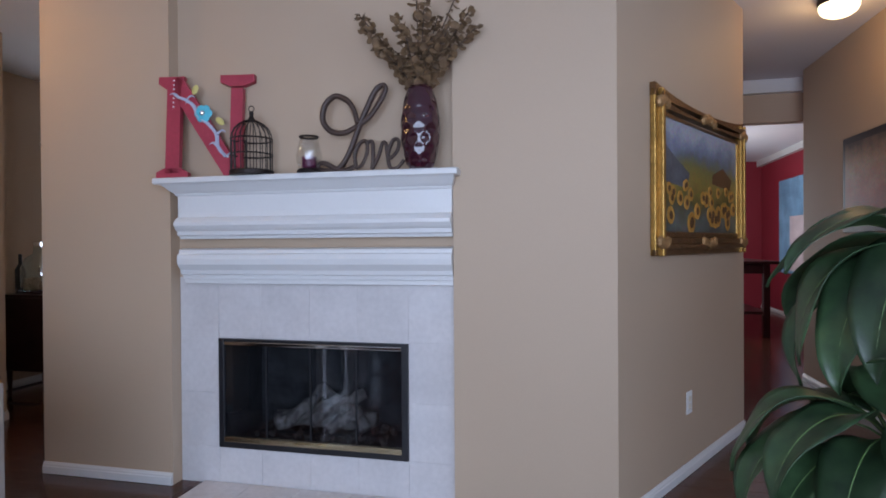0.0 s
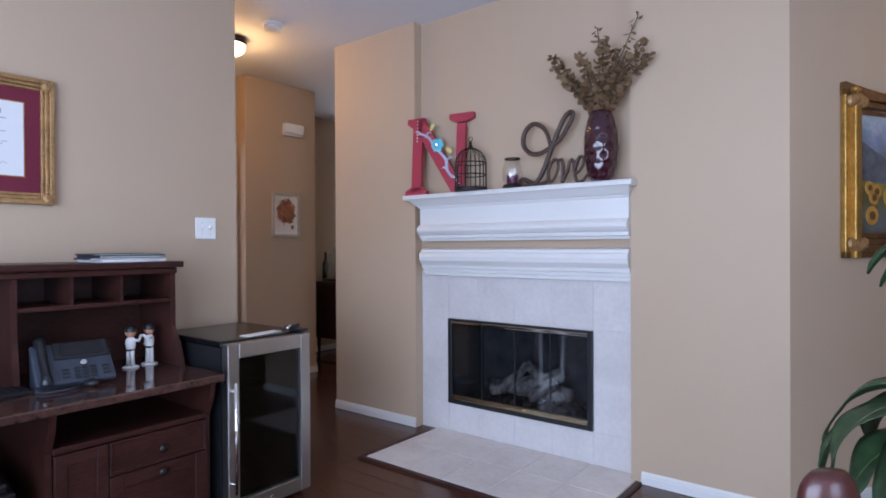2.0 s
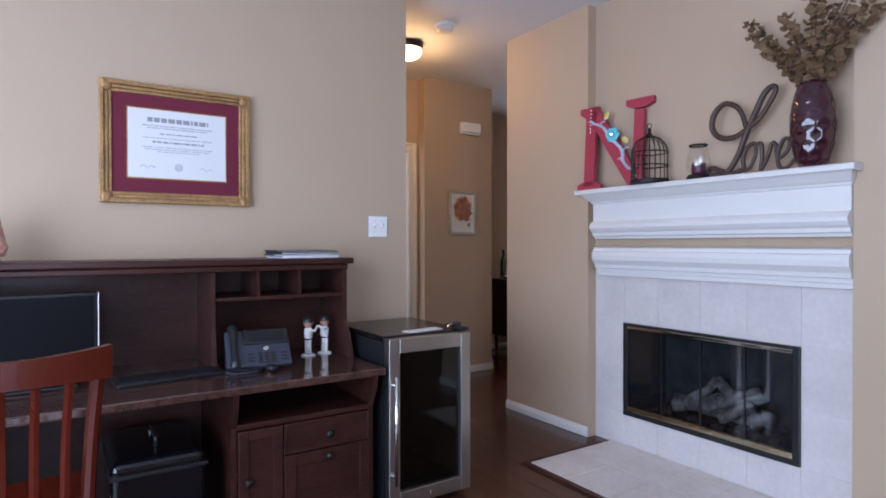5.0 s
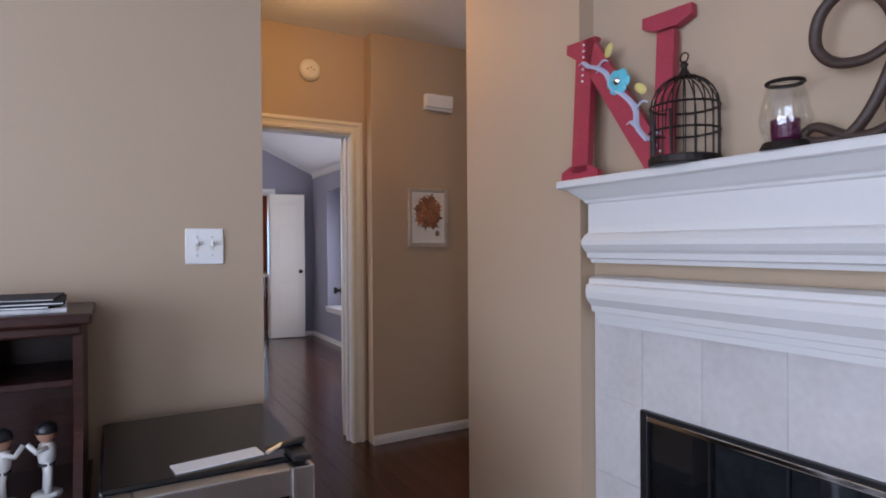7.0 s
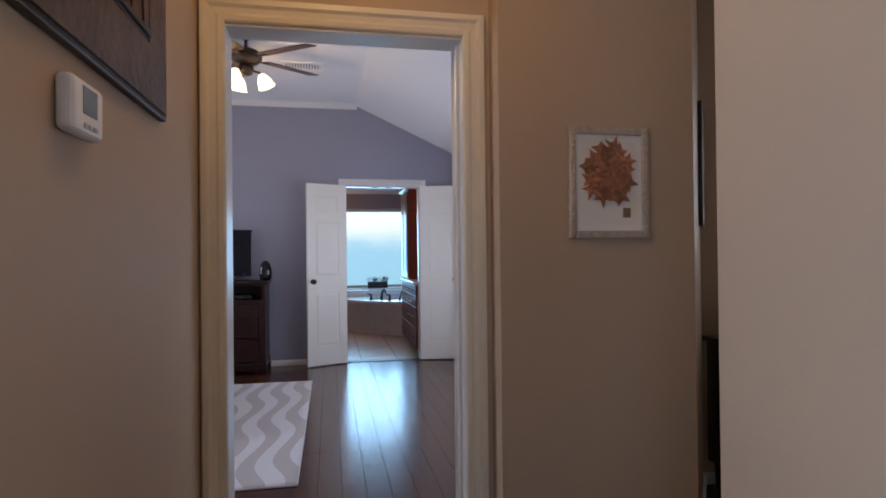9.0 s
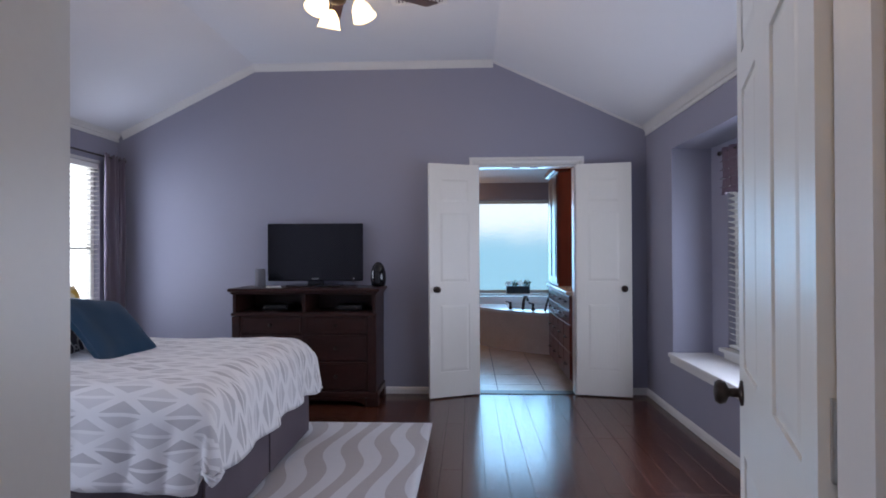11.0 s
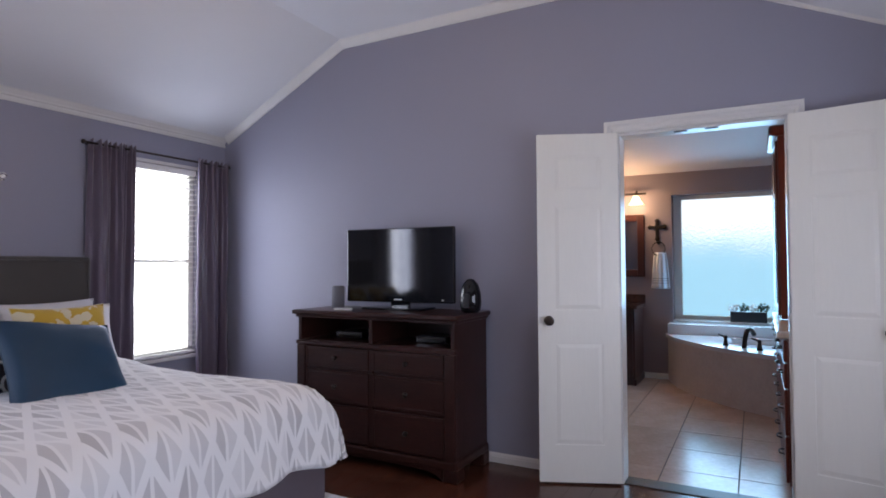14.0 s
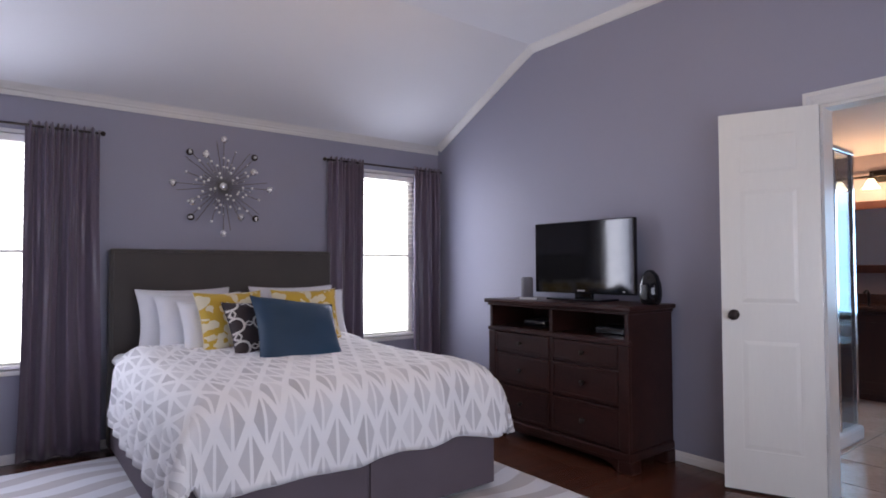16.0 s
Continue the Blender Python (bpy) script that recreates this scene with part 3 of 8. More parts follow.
for i, (x, z) in enumerate(vine):
    s = 1 if i % 2 else -1
    tube(bm, bez([(x, -0.004, z), (x + 0.025 * s, -0.004, z + 0.02), (x + 0.045 * s, -0.004, z + 0.012)], 4), [0.009] * 4 + [0.008, 0.006, 0.005, 0.003, 0.002], 6, 0.4)
part("painted_vine", bm, VINE, body)
bm = bmesh.new()
for k in range(6):
    a = k * math.pi / 3
    bmesh.ops.create_uvsphere(bm, u_segments=10, v_segments=6, radius=0.021, matrix=Matrix.Translation((0.0 + 0.025 * math.cos(a), -0.005, 0.315 + 0.025 * math.sin(a))) @ Matrix.Diagonal((1, 0.35, 1, 1)))
part("flower", bm, PETAL, body)
bm = bmesh.new()
bmesh.ops.create_uvsphere(bm, u_segments=12, v_segments=8, radius=0.014, matrix=Matrix.Translation((0, -0.012, 0.315)))
part("flower_centre", bm, CHROME, body)
for x, z, r in ((-0.045, 0.435, 20), (0.085, 0.275, -50)):
    bm = bmesh.new()
    bmesh.ops.create_uvsphere(bm, u_segments=10, v_segments=6, radius=0.026, matrix=Matrix.Translation((x, -0.003, z)) @ Matrix.Rotation(radians(r), 4, "Y") @ Matrix.Diagonal((0.6, 0.2, 1, 1)))
    part("painted_leaf", bm, LEAFY, body)
bm = bmesh.new()
for i in range(7):
    bmesh.ops.create_icosphere(bm, subdivisions=1, radius=0.005, matrix=Matrix.Translation((-0.155, -0.002, 0.485 - 0.022 * i)))
    if i < 5:
        bmesh.ops.create_icosphere(bm, subdivisions=1, radius=0.005, matrix=Matrix.Translation((0.13 + 0.016 * i, -0.002, 0.10 - 0.02 * i)))
tagged(part("rhinestones", bm, WHITEP, body), kind="stuff")

IRON = mat("brown_iron", (0.022, 0.015, 0.013), 0.55, 0.5, vary=0.4, fine=60, bump=0.15)
cage = thing("birdcage", -0.925, 2.855, 1.528, 0, "small dark iron birdcage with a domed top on the mantel", "birdcage")
part("base", lathe(bmesh.new(), [(0.098, 0), (0.102, 0.004), (0.102, 0.022), (0.096, 0.026)], seg=28), IRON, cage)
for k in range(20):
    a = 2 * math.pi * k / 20
    pts = [(0.095, 0.02), (0.095, 0.17)] + [(0.095 * math.cos(b), 0.17 + 0.095 * math.sin(b)) for b in (0.3, 0.6, 0.9, 1.2, 1.5)]
    part("wire", tube(bmesh.new(), [(r * math.cos(a), r * math.sin(a), z) for r, z in pts], 0.0022, 5), IRON, cage)
for z in (0.10, 0.172):
    part("band", tube(bmesh.new(), [(0.097 * math.cos(a), 0.097 * math.sin(a), z) for a in [2 * math.pi * k / 28 for k in range(29)]], 0.0035, 5), IRON, cage)
part("cage_door", tube(bmesh.new(), [(-0.03, -0.095, 0.03), (-0.03, -0.1, 0.15), (0.03, -0.1, 0.15), (0.03, -0.095, 0.03)], 0.004, 5), IRON, cage)
part("finial", lathe(bmesh.new(), [(0.004, 0.255), (0.018, 0.262), (0.016, 0.27), (0.008, 0.285), (0.012, 0.297), (0.004, 0.308)], seg=14), IRON, cage)
part("hanging_ring", tube(bmesh.new(), [(0.014 * math.cos(a), 0, 0.318 + 0.014 * math.sin(a)) for a in [2 * math.pi * k / 16 for k in range(17)]], 0.0025, 5), IRON, cage)

jar = thing("candle_lantern", -0.625, 2.845, 1.528, 0, "clear glass hurricane lantern with a plum votive candle", "candle holder")
part("base", lathe(bmesh.new(), [(0.055, 0), (0.058, 0.006), (0.05, 0.02), (0.03, 0.024)], seg=24), IRON, jar)
JG = thin_glass("lantern_glass", 0.14, (0.95, 0.96, 0.96))
part("chimney", lathe(bmesh.new(), [(0.042, 0.022), (0.056, 0.05), (0.06, 0.08), (0.052, 0.12), (0.04, 0.165)], seg=28), JG, jar, smooth=True).visible_shadow = False
part("rim", tube(bmesh.new(), [(0.041 * math.cos(a), 0.041 * math.sin(a), 0.168) for a in [2 * math.pi * k / 28 for k in range(29)]], 0.005, 6), IRON, jar)
PLUM = mat("plum_wax", (0.10, 0.012, 0.045), 0.4, vary=0.2)
part("votive", lathe(bmesh.new(), [(0.026, 0.024), (0.032, 0.03), (0.033, 0.075), (0.028, 0.078)], seg=20), PLUM, jar)

ROPE = mat("brown_carved_wood", (0.05, 0.028, 0.02), 0.5, vary=0.35, scale=10, fine=60, bump=0.2)
sign = thing("word_sign", -0.36, 2.87, 1.528, 0, "dark brown cursive word sign reading Love on the mantel", "word sign")
def stroke(name, pts, r=0.0145):
    return part(name, tube(bmesh.new(), bez([(x, 0, z) for x, z in pts], 8), r, 8, 0.8), ROPE, sign, smooth=True)
stroke("letter", [(-0.04, 0.21), (-0.10, 0.185), (-0.165, 0.195), (-0.205, 0.245), (-0.195, 0.315), (-0.145, 0.355), (-0.09, 0.335), (-0.055, 0.29), (-0.035, 0.225)])
stroke("letter", [(-0.04, 0.21), (0.02, 0.25), (0.075, 0.32), (0.10, 0.37), (0.085, 0.39), (0.05, 0.365), (0.01, 0.29), (-0.035, 0.19), (-0.08, 0.085), (-0.13, 0.022), (-0.20, 0.012), (-0.235, 0.03), (-0.205, 0.05), (-0.14, 0.02), (-0.09, 0.014), (-0.045, 0.03)])
K = lambda pts: [((x - 0.01) * 0.84 - 0.045, z) for x, z in pts]
stroke("letter", K([(0.01, 0.03), (0.005, 0.08), (0.03, 0.13), (0.07, 0.14), (0.075, 0.09), (0.045, 0.035), (0.012, 0.02)]), 0.0105)
stroke("letter", K([(0.07, 0.13), (0.105, 0.135), (0.11, 0.06), (0.105, 0.016), (0.14, 0.07), (0.165, 0.135)]), 0.0105)
stroke("letter", K([(0.165, 0.135), (0.185, 0.12), (0.20, 0.06), (0.245, 0.09), (0.255, 0.135), (0.225, 0.14), (0.195, 0.08), (0.205, 0.02), (0.245, 0.015), (0.285, 0.05)]), 0.0105)

VASE = mat("aubergine_glaze", (0.035, 0.006, 0.013), 0.08, vary=0.4, scale=8, bump=0.0, coat=0.6)
vase = thing("vase", -0.09, 2.84, 1.528, 0, "aubergine glazed dimpled ceramic vase holding dried eucalyptus", "vase")
def dimple(a, z):
    row = round(z / 0.042)
    return 1 - 0.075 * (0.5 + 0.5 * math.cos(9 * a + (row % 2) * math.pi)) * (0.5 + 0.5 * math.cos(2 * math.pi * z / 0.042))
prof = [(0.05, 0.0), (0.054, 0.01)] + [(0.055 + 0.033 * math.sin(math.pi * min(1, z / 0.36)) ** 0.9, z) for z in [0.02 + 0.0105 * k for k in range(32)]] + [(0.052, 0.362), (0.045, 0.362), (0.045, 0.34)]
part("vase_body", lathe(bmesh.new(), prof, seg=72, wob=dimple), VASE, vase, smooth=True)
EUC = mat("dried_eucalyptus", (0.095, 0.050, 0.026), 0.65, vary=0.45, scale=8, fine=40, bump=0.1, second=(0.19, 0.115, 0.055))
TWIG = mat("dry_twig", (0.07, 0.045, 0.03), 0.8, vary=0.3)
random.seed(11)
sprigs = [(-0.28, 0.0, 0.70), (-0.24, -0.04, 0.62), (-0.20, 0.02, 0.56), (-0.02, 0.01, 0.80), (0.03, -0.03, 0.72), (-0.09, -0.05, 0.66), (0.08, 0.0, 0.66), (0.19, 0.01, 0.81), (0.23, -0.04, 0.66), (0.26, -0.02, 0.60), (0.14, -0.06, 0.58), (-0.04, -0.08, 0.56), (-0.15, -0.07, 0.52), (0.08, -0.09, 0.54)]
for dx, dy, top in sprigs:
    line = bez([(0.01 * random.uniform(-1, 1), 0, 0.30), (dx * 0.35, dy * 0.5, 0.30 + (top - 0.3) * 0.45), (dx, dy, top)], 9)
    sprig = thing("eucalyptus_sprig", -0.09, 2.84, 1.528, 0, "brown dried eucalyptus sprig with round leaves in the vase", "dried plant", "eucalyptus in the vase")
    part("stem", tube(bmesh.new(), line, 0.0025, 5), TWIG, sprig)
    bm = bmesh.new()
    sparse = top > 0.78
    for i, p in enumerate(line):
        if i < 5:
            continue
        for side in range(3 if not sparse else 2):
            a = i * 1.3 + side * 2.1 + random.random()
            size = random.uniform(0.016, 0.026) * (0.75 if i > 15 else 1.0)
            c = p + Vector((math.cos(a), math.sin(a) * 0.8, random.uniform(-0.3, 0.3))) * 0.022
            m = Matrix.Translation(c) @ Euler((random.uniform(-1, 1), random.uniform(-1, 1), a)).to_matrix().to_4x4() @ Matrix.Diagonal((1, 1 if not sparse else 0.45, 1, 1))
            vs = [bm.verts.new(m @ Vector((size * math.cos(b), size * 0.85 * math.sin(b), 0.004 * math.cos(2 * b)))) for b in [k * math.pi / 4 for k in range(8)]]
            bm.faces.new(vs)
    solid(part("leaves", bm, EUC, sprig), 0.0012)


# ---- the slanting wall and the foyer ----
SLANT = math.degrees(math.atan2(1.515, 0.875))
painting = thing("framed_painting", 0.745 + 0.5001 * 0.98 , 2.885 + 0.866 * 0.98, 1.52, SLANT, "oil painting of sunflowers by a valley in an ornate gilt frame", "painting")
# local x along the wall, local -y into the room
pw, ph = 0.66, 0.385
FRAMEB = mat("brown_gilt_rail", (0.15, 0.075, 0.03), 0.35, 0.55, vary=0.45, scale=14, fine=60, bump=0.35)
for s in (-1, 1):
    bm = bmesh.new()
    for k, (a, b, d) in enumerate(((0.0, 0.035, 0.03), (0.03, 0.055, 0.055), (0.055, 0.085, 0.045), (0.085, 0.115, 0.028))):
        x0, x1 = s * (pw - a), s * (pw - b)
        box(bm, min(x0, x1), max(x0, x1), -d, -0.002, -ph, ph, 0.006)
    part("frame_side", bm, GOLD, painting)
    bm = bmesh.new()
    for k, (a, b, d) in enumerate(((0.0, 0.035, 0.03), (0.03, 0.055, 0.055), (0.055, 0.085, 0.045), (0.085, 0.115, 0.028))):
        if s < 0:
            box(bm, -pw + a, pw - a, -d, -0.0025, -ph + a, -ph + b, 0.006)
            continue
        # the upper rail sweeps down from the raised corners to the middle
        for i in range(16):
            xa, xb = [(-pw + a) + 2 * (pw - a) * k / 16 for k in (i, i + 1)]
            za, zb = [0.045 * ((x / pw) ** 2) ** 1.2 * (1 - k * 6.0) for x, k in ((xa, a), (xb, a))]
            prism(bm, [(xa, -d, ph - b), (xb, -d, ph - b), (xb, -d, ph - a - 0.02 + zb), (xa, -d, ph - a - 0.02 + za)], (0, d - 0.0025, 0))
    part("frame_rail", bm, FRAMEB, painting)
for x in (-1, 0, 1):
    for z in (-1, 1):
        bm = bmesh.new()
        for k in range(5):
            bmesh.ops.create_uvsphere(bm, u_segments=8, v_segments=6, radius=0.035, matrix=Matrix.Translation((x * (pw - 0.055) + 0.04 * (k - 2) * (1 if x == 0 else 0.5), -0.045, z * (ph - 0.05) - z * 0.008 * abs(k - 2))) @ Matrix.Diagonal((0.8, 0.5, 0.8, 1)))
        part("carved_ornament", bm, DULLG, painting)


def painted(name, stops, scale=6.0, rough=0.35, size=0.3, twist=0.12):
    """Canvas: bands of colour by height, broken up by noise."""
    m = bpy.data.materials.new(name)
    m.use_nodes = True
    n, l = m.node_tree.nodes, m.node_tree.links
    b = n["Principled BSDF"]
    co, sep = n.new("ShaderNodeTexCoord"), n.new("ShaderNodeSeparateXYZ")
    l.new(co.outputs["Object"], sep.inputs[0])
    no = n.new("ShaderNodeTexNoise")
    no.inputs["Scale"].default_value, no.inputs["Detail"].default_value = scale, 8
    l.new(co.outputs["Object"], no.inputs["Vector"])
    ma = n.new("ShaderNodeMath")
    ma.operation = "MULTIPLY_ADD"
    ma.inputs[1].default_value = twist * 2
    l.new(no.outputs["Fac"], ma.inputs[0])
    l.new(sep.outputs["Z"], ma.inputs[2])
    mr = n.new("ShaderNodeMapRange")
    mr.inputs["From Min"].default_value, mr.inputs["From Max"].default_value = -size + twist, size + twist
    l.new(ma.outputs[0], mr.inputs["Value"])
    cr = n.new("ShaderNodeValToRGB")
    while len(cr.color_ramp.elements) < len(stops):
        cr.color_ramp.elements.new(0.5)
    for e, (p, c) in zip(cr.color_ramp.elements, stops):
        e.position, e.color = p, (*c, 1)
    l.new(mr.outputs[0], cr.inputs[0])
    fine = n.new("ShaderNodeTexNoise")
    fine.inputs["Scale"].default_value = 55
    l.new(co.outputs["Object"], fine.inputs["Vector"])
    mx = n.new("ShaderNodeMix")
    mx.data_type, mx.blend_type = "RGBA", "OVERLAY"
    mx.inputs["Factor"].default_value = 0.45
    l.new(cr.outputs[0], mx.inputs["A"])
    l.new(fine.outputs["Color"], mx.inputs["B"])
    l.new(mx.outputs["Result"], b.inputs["Base Color"])
    b.inputs["Roughness"].default_value = rough
    return m


CANVAS = painted("valley_canvas", [(0.0, (0.036, 0.036, 0.032)), (0.14, (0.108, 0.122, 0.108)), (0.30, (0.086, 0.072, 0.022)), (0.48, (0.230, 0.166, 0.036)), (0.60, (0.158, 0.144, 0.050)), (0.70, (0.115, 0.137, 0.158)), (0.78, (0.173, 0.216, 0.302)), (0.88, (0.331, 0.360, 0.418)), (1.0, (0.317, 0.331, 0.374))])
part("canvas", boxed(-pw + 0.115, pw - 0.115, -0.02, -0.003, -ph + 0.115, ph - 0.115), CANVAS, painting)
SUNY = mat("sunflower_yellow", (0.42, 0.21, 0.035), 0.5, vary=0.3, fine=30)
SUNB = mat("sunflower_brown", (0.10, 0.045, 0.015), 0.6, vary=0.3)
SLATE = mat("painted_shadow_blue", (0.055, 0.06, 0.085), 0.5, vary=0.4, fine=30, second=(0.10, 0.11, 0.12))
random.seed(3)
rings, cores = bmesh.new(), bmesh.new()
for i in range(34):
    x, z = random.uniform(-0.50, 0.50), random.uniform(-0.23, -0.03)
    r = 0.026 + 0.028 * (-z) / 0.23 * random.uniform(0.7, 1.1)
    lathe(rings, [(r, -0.0215), (r * 0.9, -0.024)], at=(x, 0, z), seg=11, axis="y")
    lathe(cores, [(r * 0.5, -0.023), (r * 0.45, -0.0255)], at=(x, 0, z), seg=8, axis="y")
tagged(part("painted_petals", rings, SUNY, painting), kind="stuff")
tagged(part("painted_centre", cores, SUNB, painting), kind="stuff")
part("painted_hill", prism(bmesh.new(), [(-0.54, -0.0212, -0.03), (-0.25, -0.0212, -0.05), (-0.22, -0.0212, 0.03), (-0.40, -0.0212, 0.09), (-0.54, -0.0212, 0.15)], (0, 0.001, 0)), SLATE, painting)
part("painted_barn", prism(bmesh.new(), [(0.12, -0.0214, 0.0), (0.42, -0.0214, -0.02), (0.46, -0.0214, 0.04), (0.30, -0.0214, 0.10), (0.13, -0.0214, 0.05)], (0, 0.001, 0)), SUNB, painting)


def outlet(x, y, z, rz, label, toggles):
    o = thing("light_switch" if toggles else "wall_outlet", x, y, z, rz, label, "switch" if toggles else "outlet")
    w = 0.058 if toggles else 0.036
    part("plate", boxed(-w, w, -0.007, -0.001, -0.058, 0.058, 0.003), WHITEP, o)
    if toggles:
        for k in (-0.023, 0.023):
            part("slot", boxed(k - 0.005, k + 0.005, -0.0085, -0.006, -0.013, 0.013), IVORY, o)
            b = boxed(-0.004, 0.004, -0.02, 0.0, -0.006, 0.006, 0.002)
            tg = part("toggle", b, WHITEP, o)
            tg.matrix_local = pose(k, -0.006, 0.004, -30, 0, 0)
            for s in (-0.03, 0.03):
                part("screw", lathe(bmesh.new(), [(0.003, -0.0085), (0.003, -0.006)], at=(k, 0, s), seg=10, axis="y"), STEEL, o)
    else:
        for s in (-0.02, 0.02):
            part("socket", boxed(-0.015, 0.015, -0.0095, -0.006, s - 0.013, s + 0.013, 0.003), IVORY, o)
    return o


outlet(0.745 + 0.5001 * 0.79, 2.885 + 0.866 * 0.79, 0.37, SLANT, "white plastic wall outlet above the baseboard", False)


def flush_lamp(x, y, z, name, label):
    o = thing(name, x, y, z, 0, label, "ceiling lamp")
    part("base_ring", lathe(bmesh.new(), [(0.112, 0), (0.116, -0.012), (0.113, -0.04), (0.105, -0.045)], seg=32), BRONZE, o, smooth=True)
    part("glass_bowl", lathe(bmesh.new(), [(0.108, -0.045), (0.108, -0.065), (0.094, -0.092), (0.062, -0.112), (0.015, -0.12)], seg=32), glow("lamp_bowl_glass", (1.0, 0.80, 0.52), 3.2), o, smooth=True).visible_shadow = False


flush_lamp(2.14, 4.34, H, "ceiling_lamp", "round flush ceiling lamp with a lit frosted bowl in the foyer")
flush_lamp(-2.61, 2.29, H, "ceiling_lamp", "round flush ceiling lamp with a lit frosted bowl in the hall")

# foyer picture, dining room picture, dining furniture
pic = thing("framed_picture", 2.498, 4.78, 1.60, 90, "dark framed red and brown picture on the foyer wall", "picture")
part("frame_board", boxed(-0.36, 0.36, 0.0, 0.02, -0.34, 0.34, 0.004), BLACK, pic)
part("print", boxed(-0.31, 0.31, 0.02, 0.024, -0.29, 0.29), painted("autumn_print", [(0.0, (0.10, 0.02, 0.015)), (0.4, (0.26, 0.06, 0.03)), (0.7, (0.34, 0.22, 0.14)), (1.0, (0.06, 0.04, 0.03))], 9), pic)
pic = thing("canvas_picture", 3.898, 10.2, 1.45, 90, "blue abstract canvas with pale squares on the red wall", "picture")
part("canvas", boxed(-0.75, 0.75, 0.0, 0.035, -0.75, 0.75, 0.004), mat("blue_canvas", (0.10, 0.22, 0.36), 0.6, vary=0.4, scale=3, second=(0.2, 0.35, 0.5)), pic)
part("pale_square", boxed(-0.45, 0.25, 0.036, 0.039, -0.7, 0.15), mat("pale_pink_paint", (0.55, 0.45, 0.45), 0.6, vary=0.2, scale=4), pic)
tbl = thing("dining_table", 2.5, 9.2, 0, 0, "tall dark wooden dining table on square legs", "table")
part("top", boxed(-0.55, 0.55, -0.9, 0.9, 0.92, 0.96, 0.01), DRESS, tbl)
for x in (-0.42, 0.42):
    for y in (-0.8, 0.8):
        part("leg", boxed(x - 0.04, x + 0.04, y - 0.04, y + 0.04, 0, 0.92, 0.008), DRESS, tbl)
part("apron", boxed(-0.44, 0.44, -0.82, 0.82, 0.80, 0.92, 0.01), DRESS, tbl)
part("lower_shelf", boxed(-0.44, 0.44, -0.82, 0.82, 0.28, 0.32, 0.008), DRESS, tbl)
dlamp = thing("table_lamp", 2.52, 9.0, 0.96, 0, "slim table lamp with a lit frosted glass bowl", "lamp")
part("foot", lathe(bmesh.new(), [(0.08, 0), (0.085, 0.012), (0.03, 0.03), (0.012, 0.04)], seg=20), BRONZE, dlamp, smooth=True)
part("stem", tube(bmesh.new(), [(0, 0, 0.03), (0, 0, 0.68)], 0.012, 8), BRONZE, dlamp)
part("shade", lathe(bmesh.new(), [(0.03, 0.68), (0.10, 0.70), (0.17, 0.76), (0.19, 0.82)], seg=24), glow("dining_bowl_glass", (1.0, 0.86, 0.66), 4.0), dlamp, "lit frosted glass bowl", smooth=True)
structure("trim_dining", boxed(3.82, 3.9, 5.96, 12.0, H - 0.1, H), WHITE, "white crown moulding in the dining room", "trim")
structure("trim_header", boxed(1.62, 4.5, 6.18, 6.25, H - 0.12, H), WHITE, "white crown moulding over the foyer header", "trim")

# baseboards: the room lies to the left of the way
skirting("baseboard_fireplace", (-1.397, 2.885), (-2.18, 2.885))
skirting("baseboard_chimney_side", (-2.18, 2.885), (-2.18, 4.6))
skirting("baseboard_right", (0.745, 2.885), (0.1, 2.885))
skirting("baseboard_slant", (1.62, 4.40), (0.745, 2.885))
skirting("baseboard_leaf_wall", (-3.28, 3.60), (-3.28, 2.846))
skirting("baseboard_alcove", (-4.1, 4.2), (-3.28, 3.6))
skirting("baseboard_alcove_back", (-4.1, 6.2), (-4.1, 4.2))
skirting("baseboard_foyer", (2.5, 4.0), (2.5, 5.95))
skirting("baseboard_dining", (3.9, 5.95), (3.9, 12.0))
skirting("baseboard_hall", (-1.82, 1.833), (-3.38, 1.833))
skirting("baseboard_bedroom_west", (FX, 2.33), (FX, BY0))
skirting("baseboard_bedroom_corner", (FX, BY1), (FX, 3.40))
skirting("baseboard_bedroom_south", (FX, BY0), (-3.52, BY0))
skirting("baseboard_bedroom_north", (-3.95, BY1), (FX, BY1))
skirting("baseboard_bath", (BX, 4.3), (BX, -0.4))

# ---- plant ----
LEAFM = mat("glossy_green_leaf", (0.016, 0.036, 0.018), 0.40, vary=0.4, scale=5, fine=30, bump=0.06, second=(0.030, 0.062, 0.024), piece=0.35)
RIB = mat("pale_leaf_rib", (0.10, 0.17, 0.055), 0.45, vary=0.2)
CANE = mat("brown_cane", (0.20, 0.085, 0.045), 0.7, vary=0.3, fine=30, bump=0.3)
plant = thing("potted_plant", 1.28, 1.92, 0, 0, "tall green houseplant with broad drooping leaves in a basket", "plant")
BASKET = mat("woven_basket", (0.17, 0.10, 0.05), 0.8, vary=0.4, scale=20, fine=70, bump=0.6)
part("basket", lathe(bmesh.new(), [(0.13, 0), (0.16, 0.02), (0.18, 0.28), (0.17, 0.30), (0.155, 0.28)], seg=32), BASKET, plant)
random.seed(21)
pi = math.pi


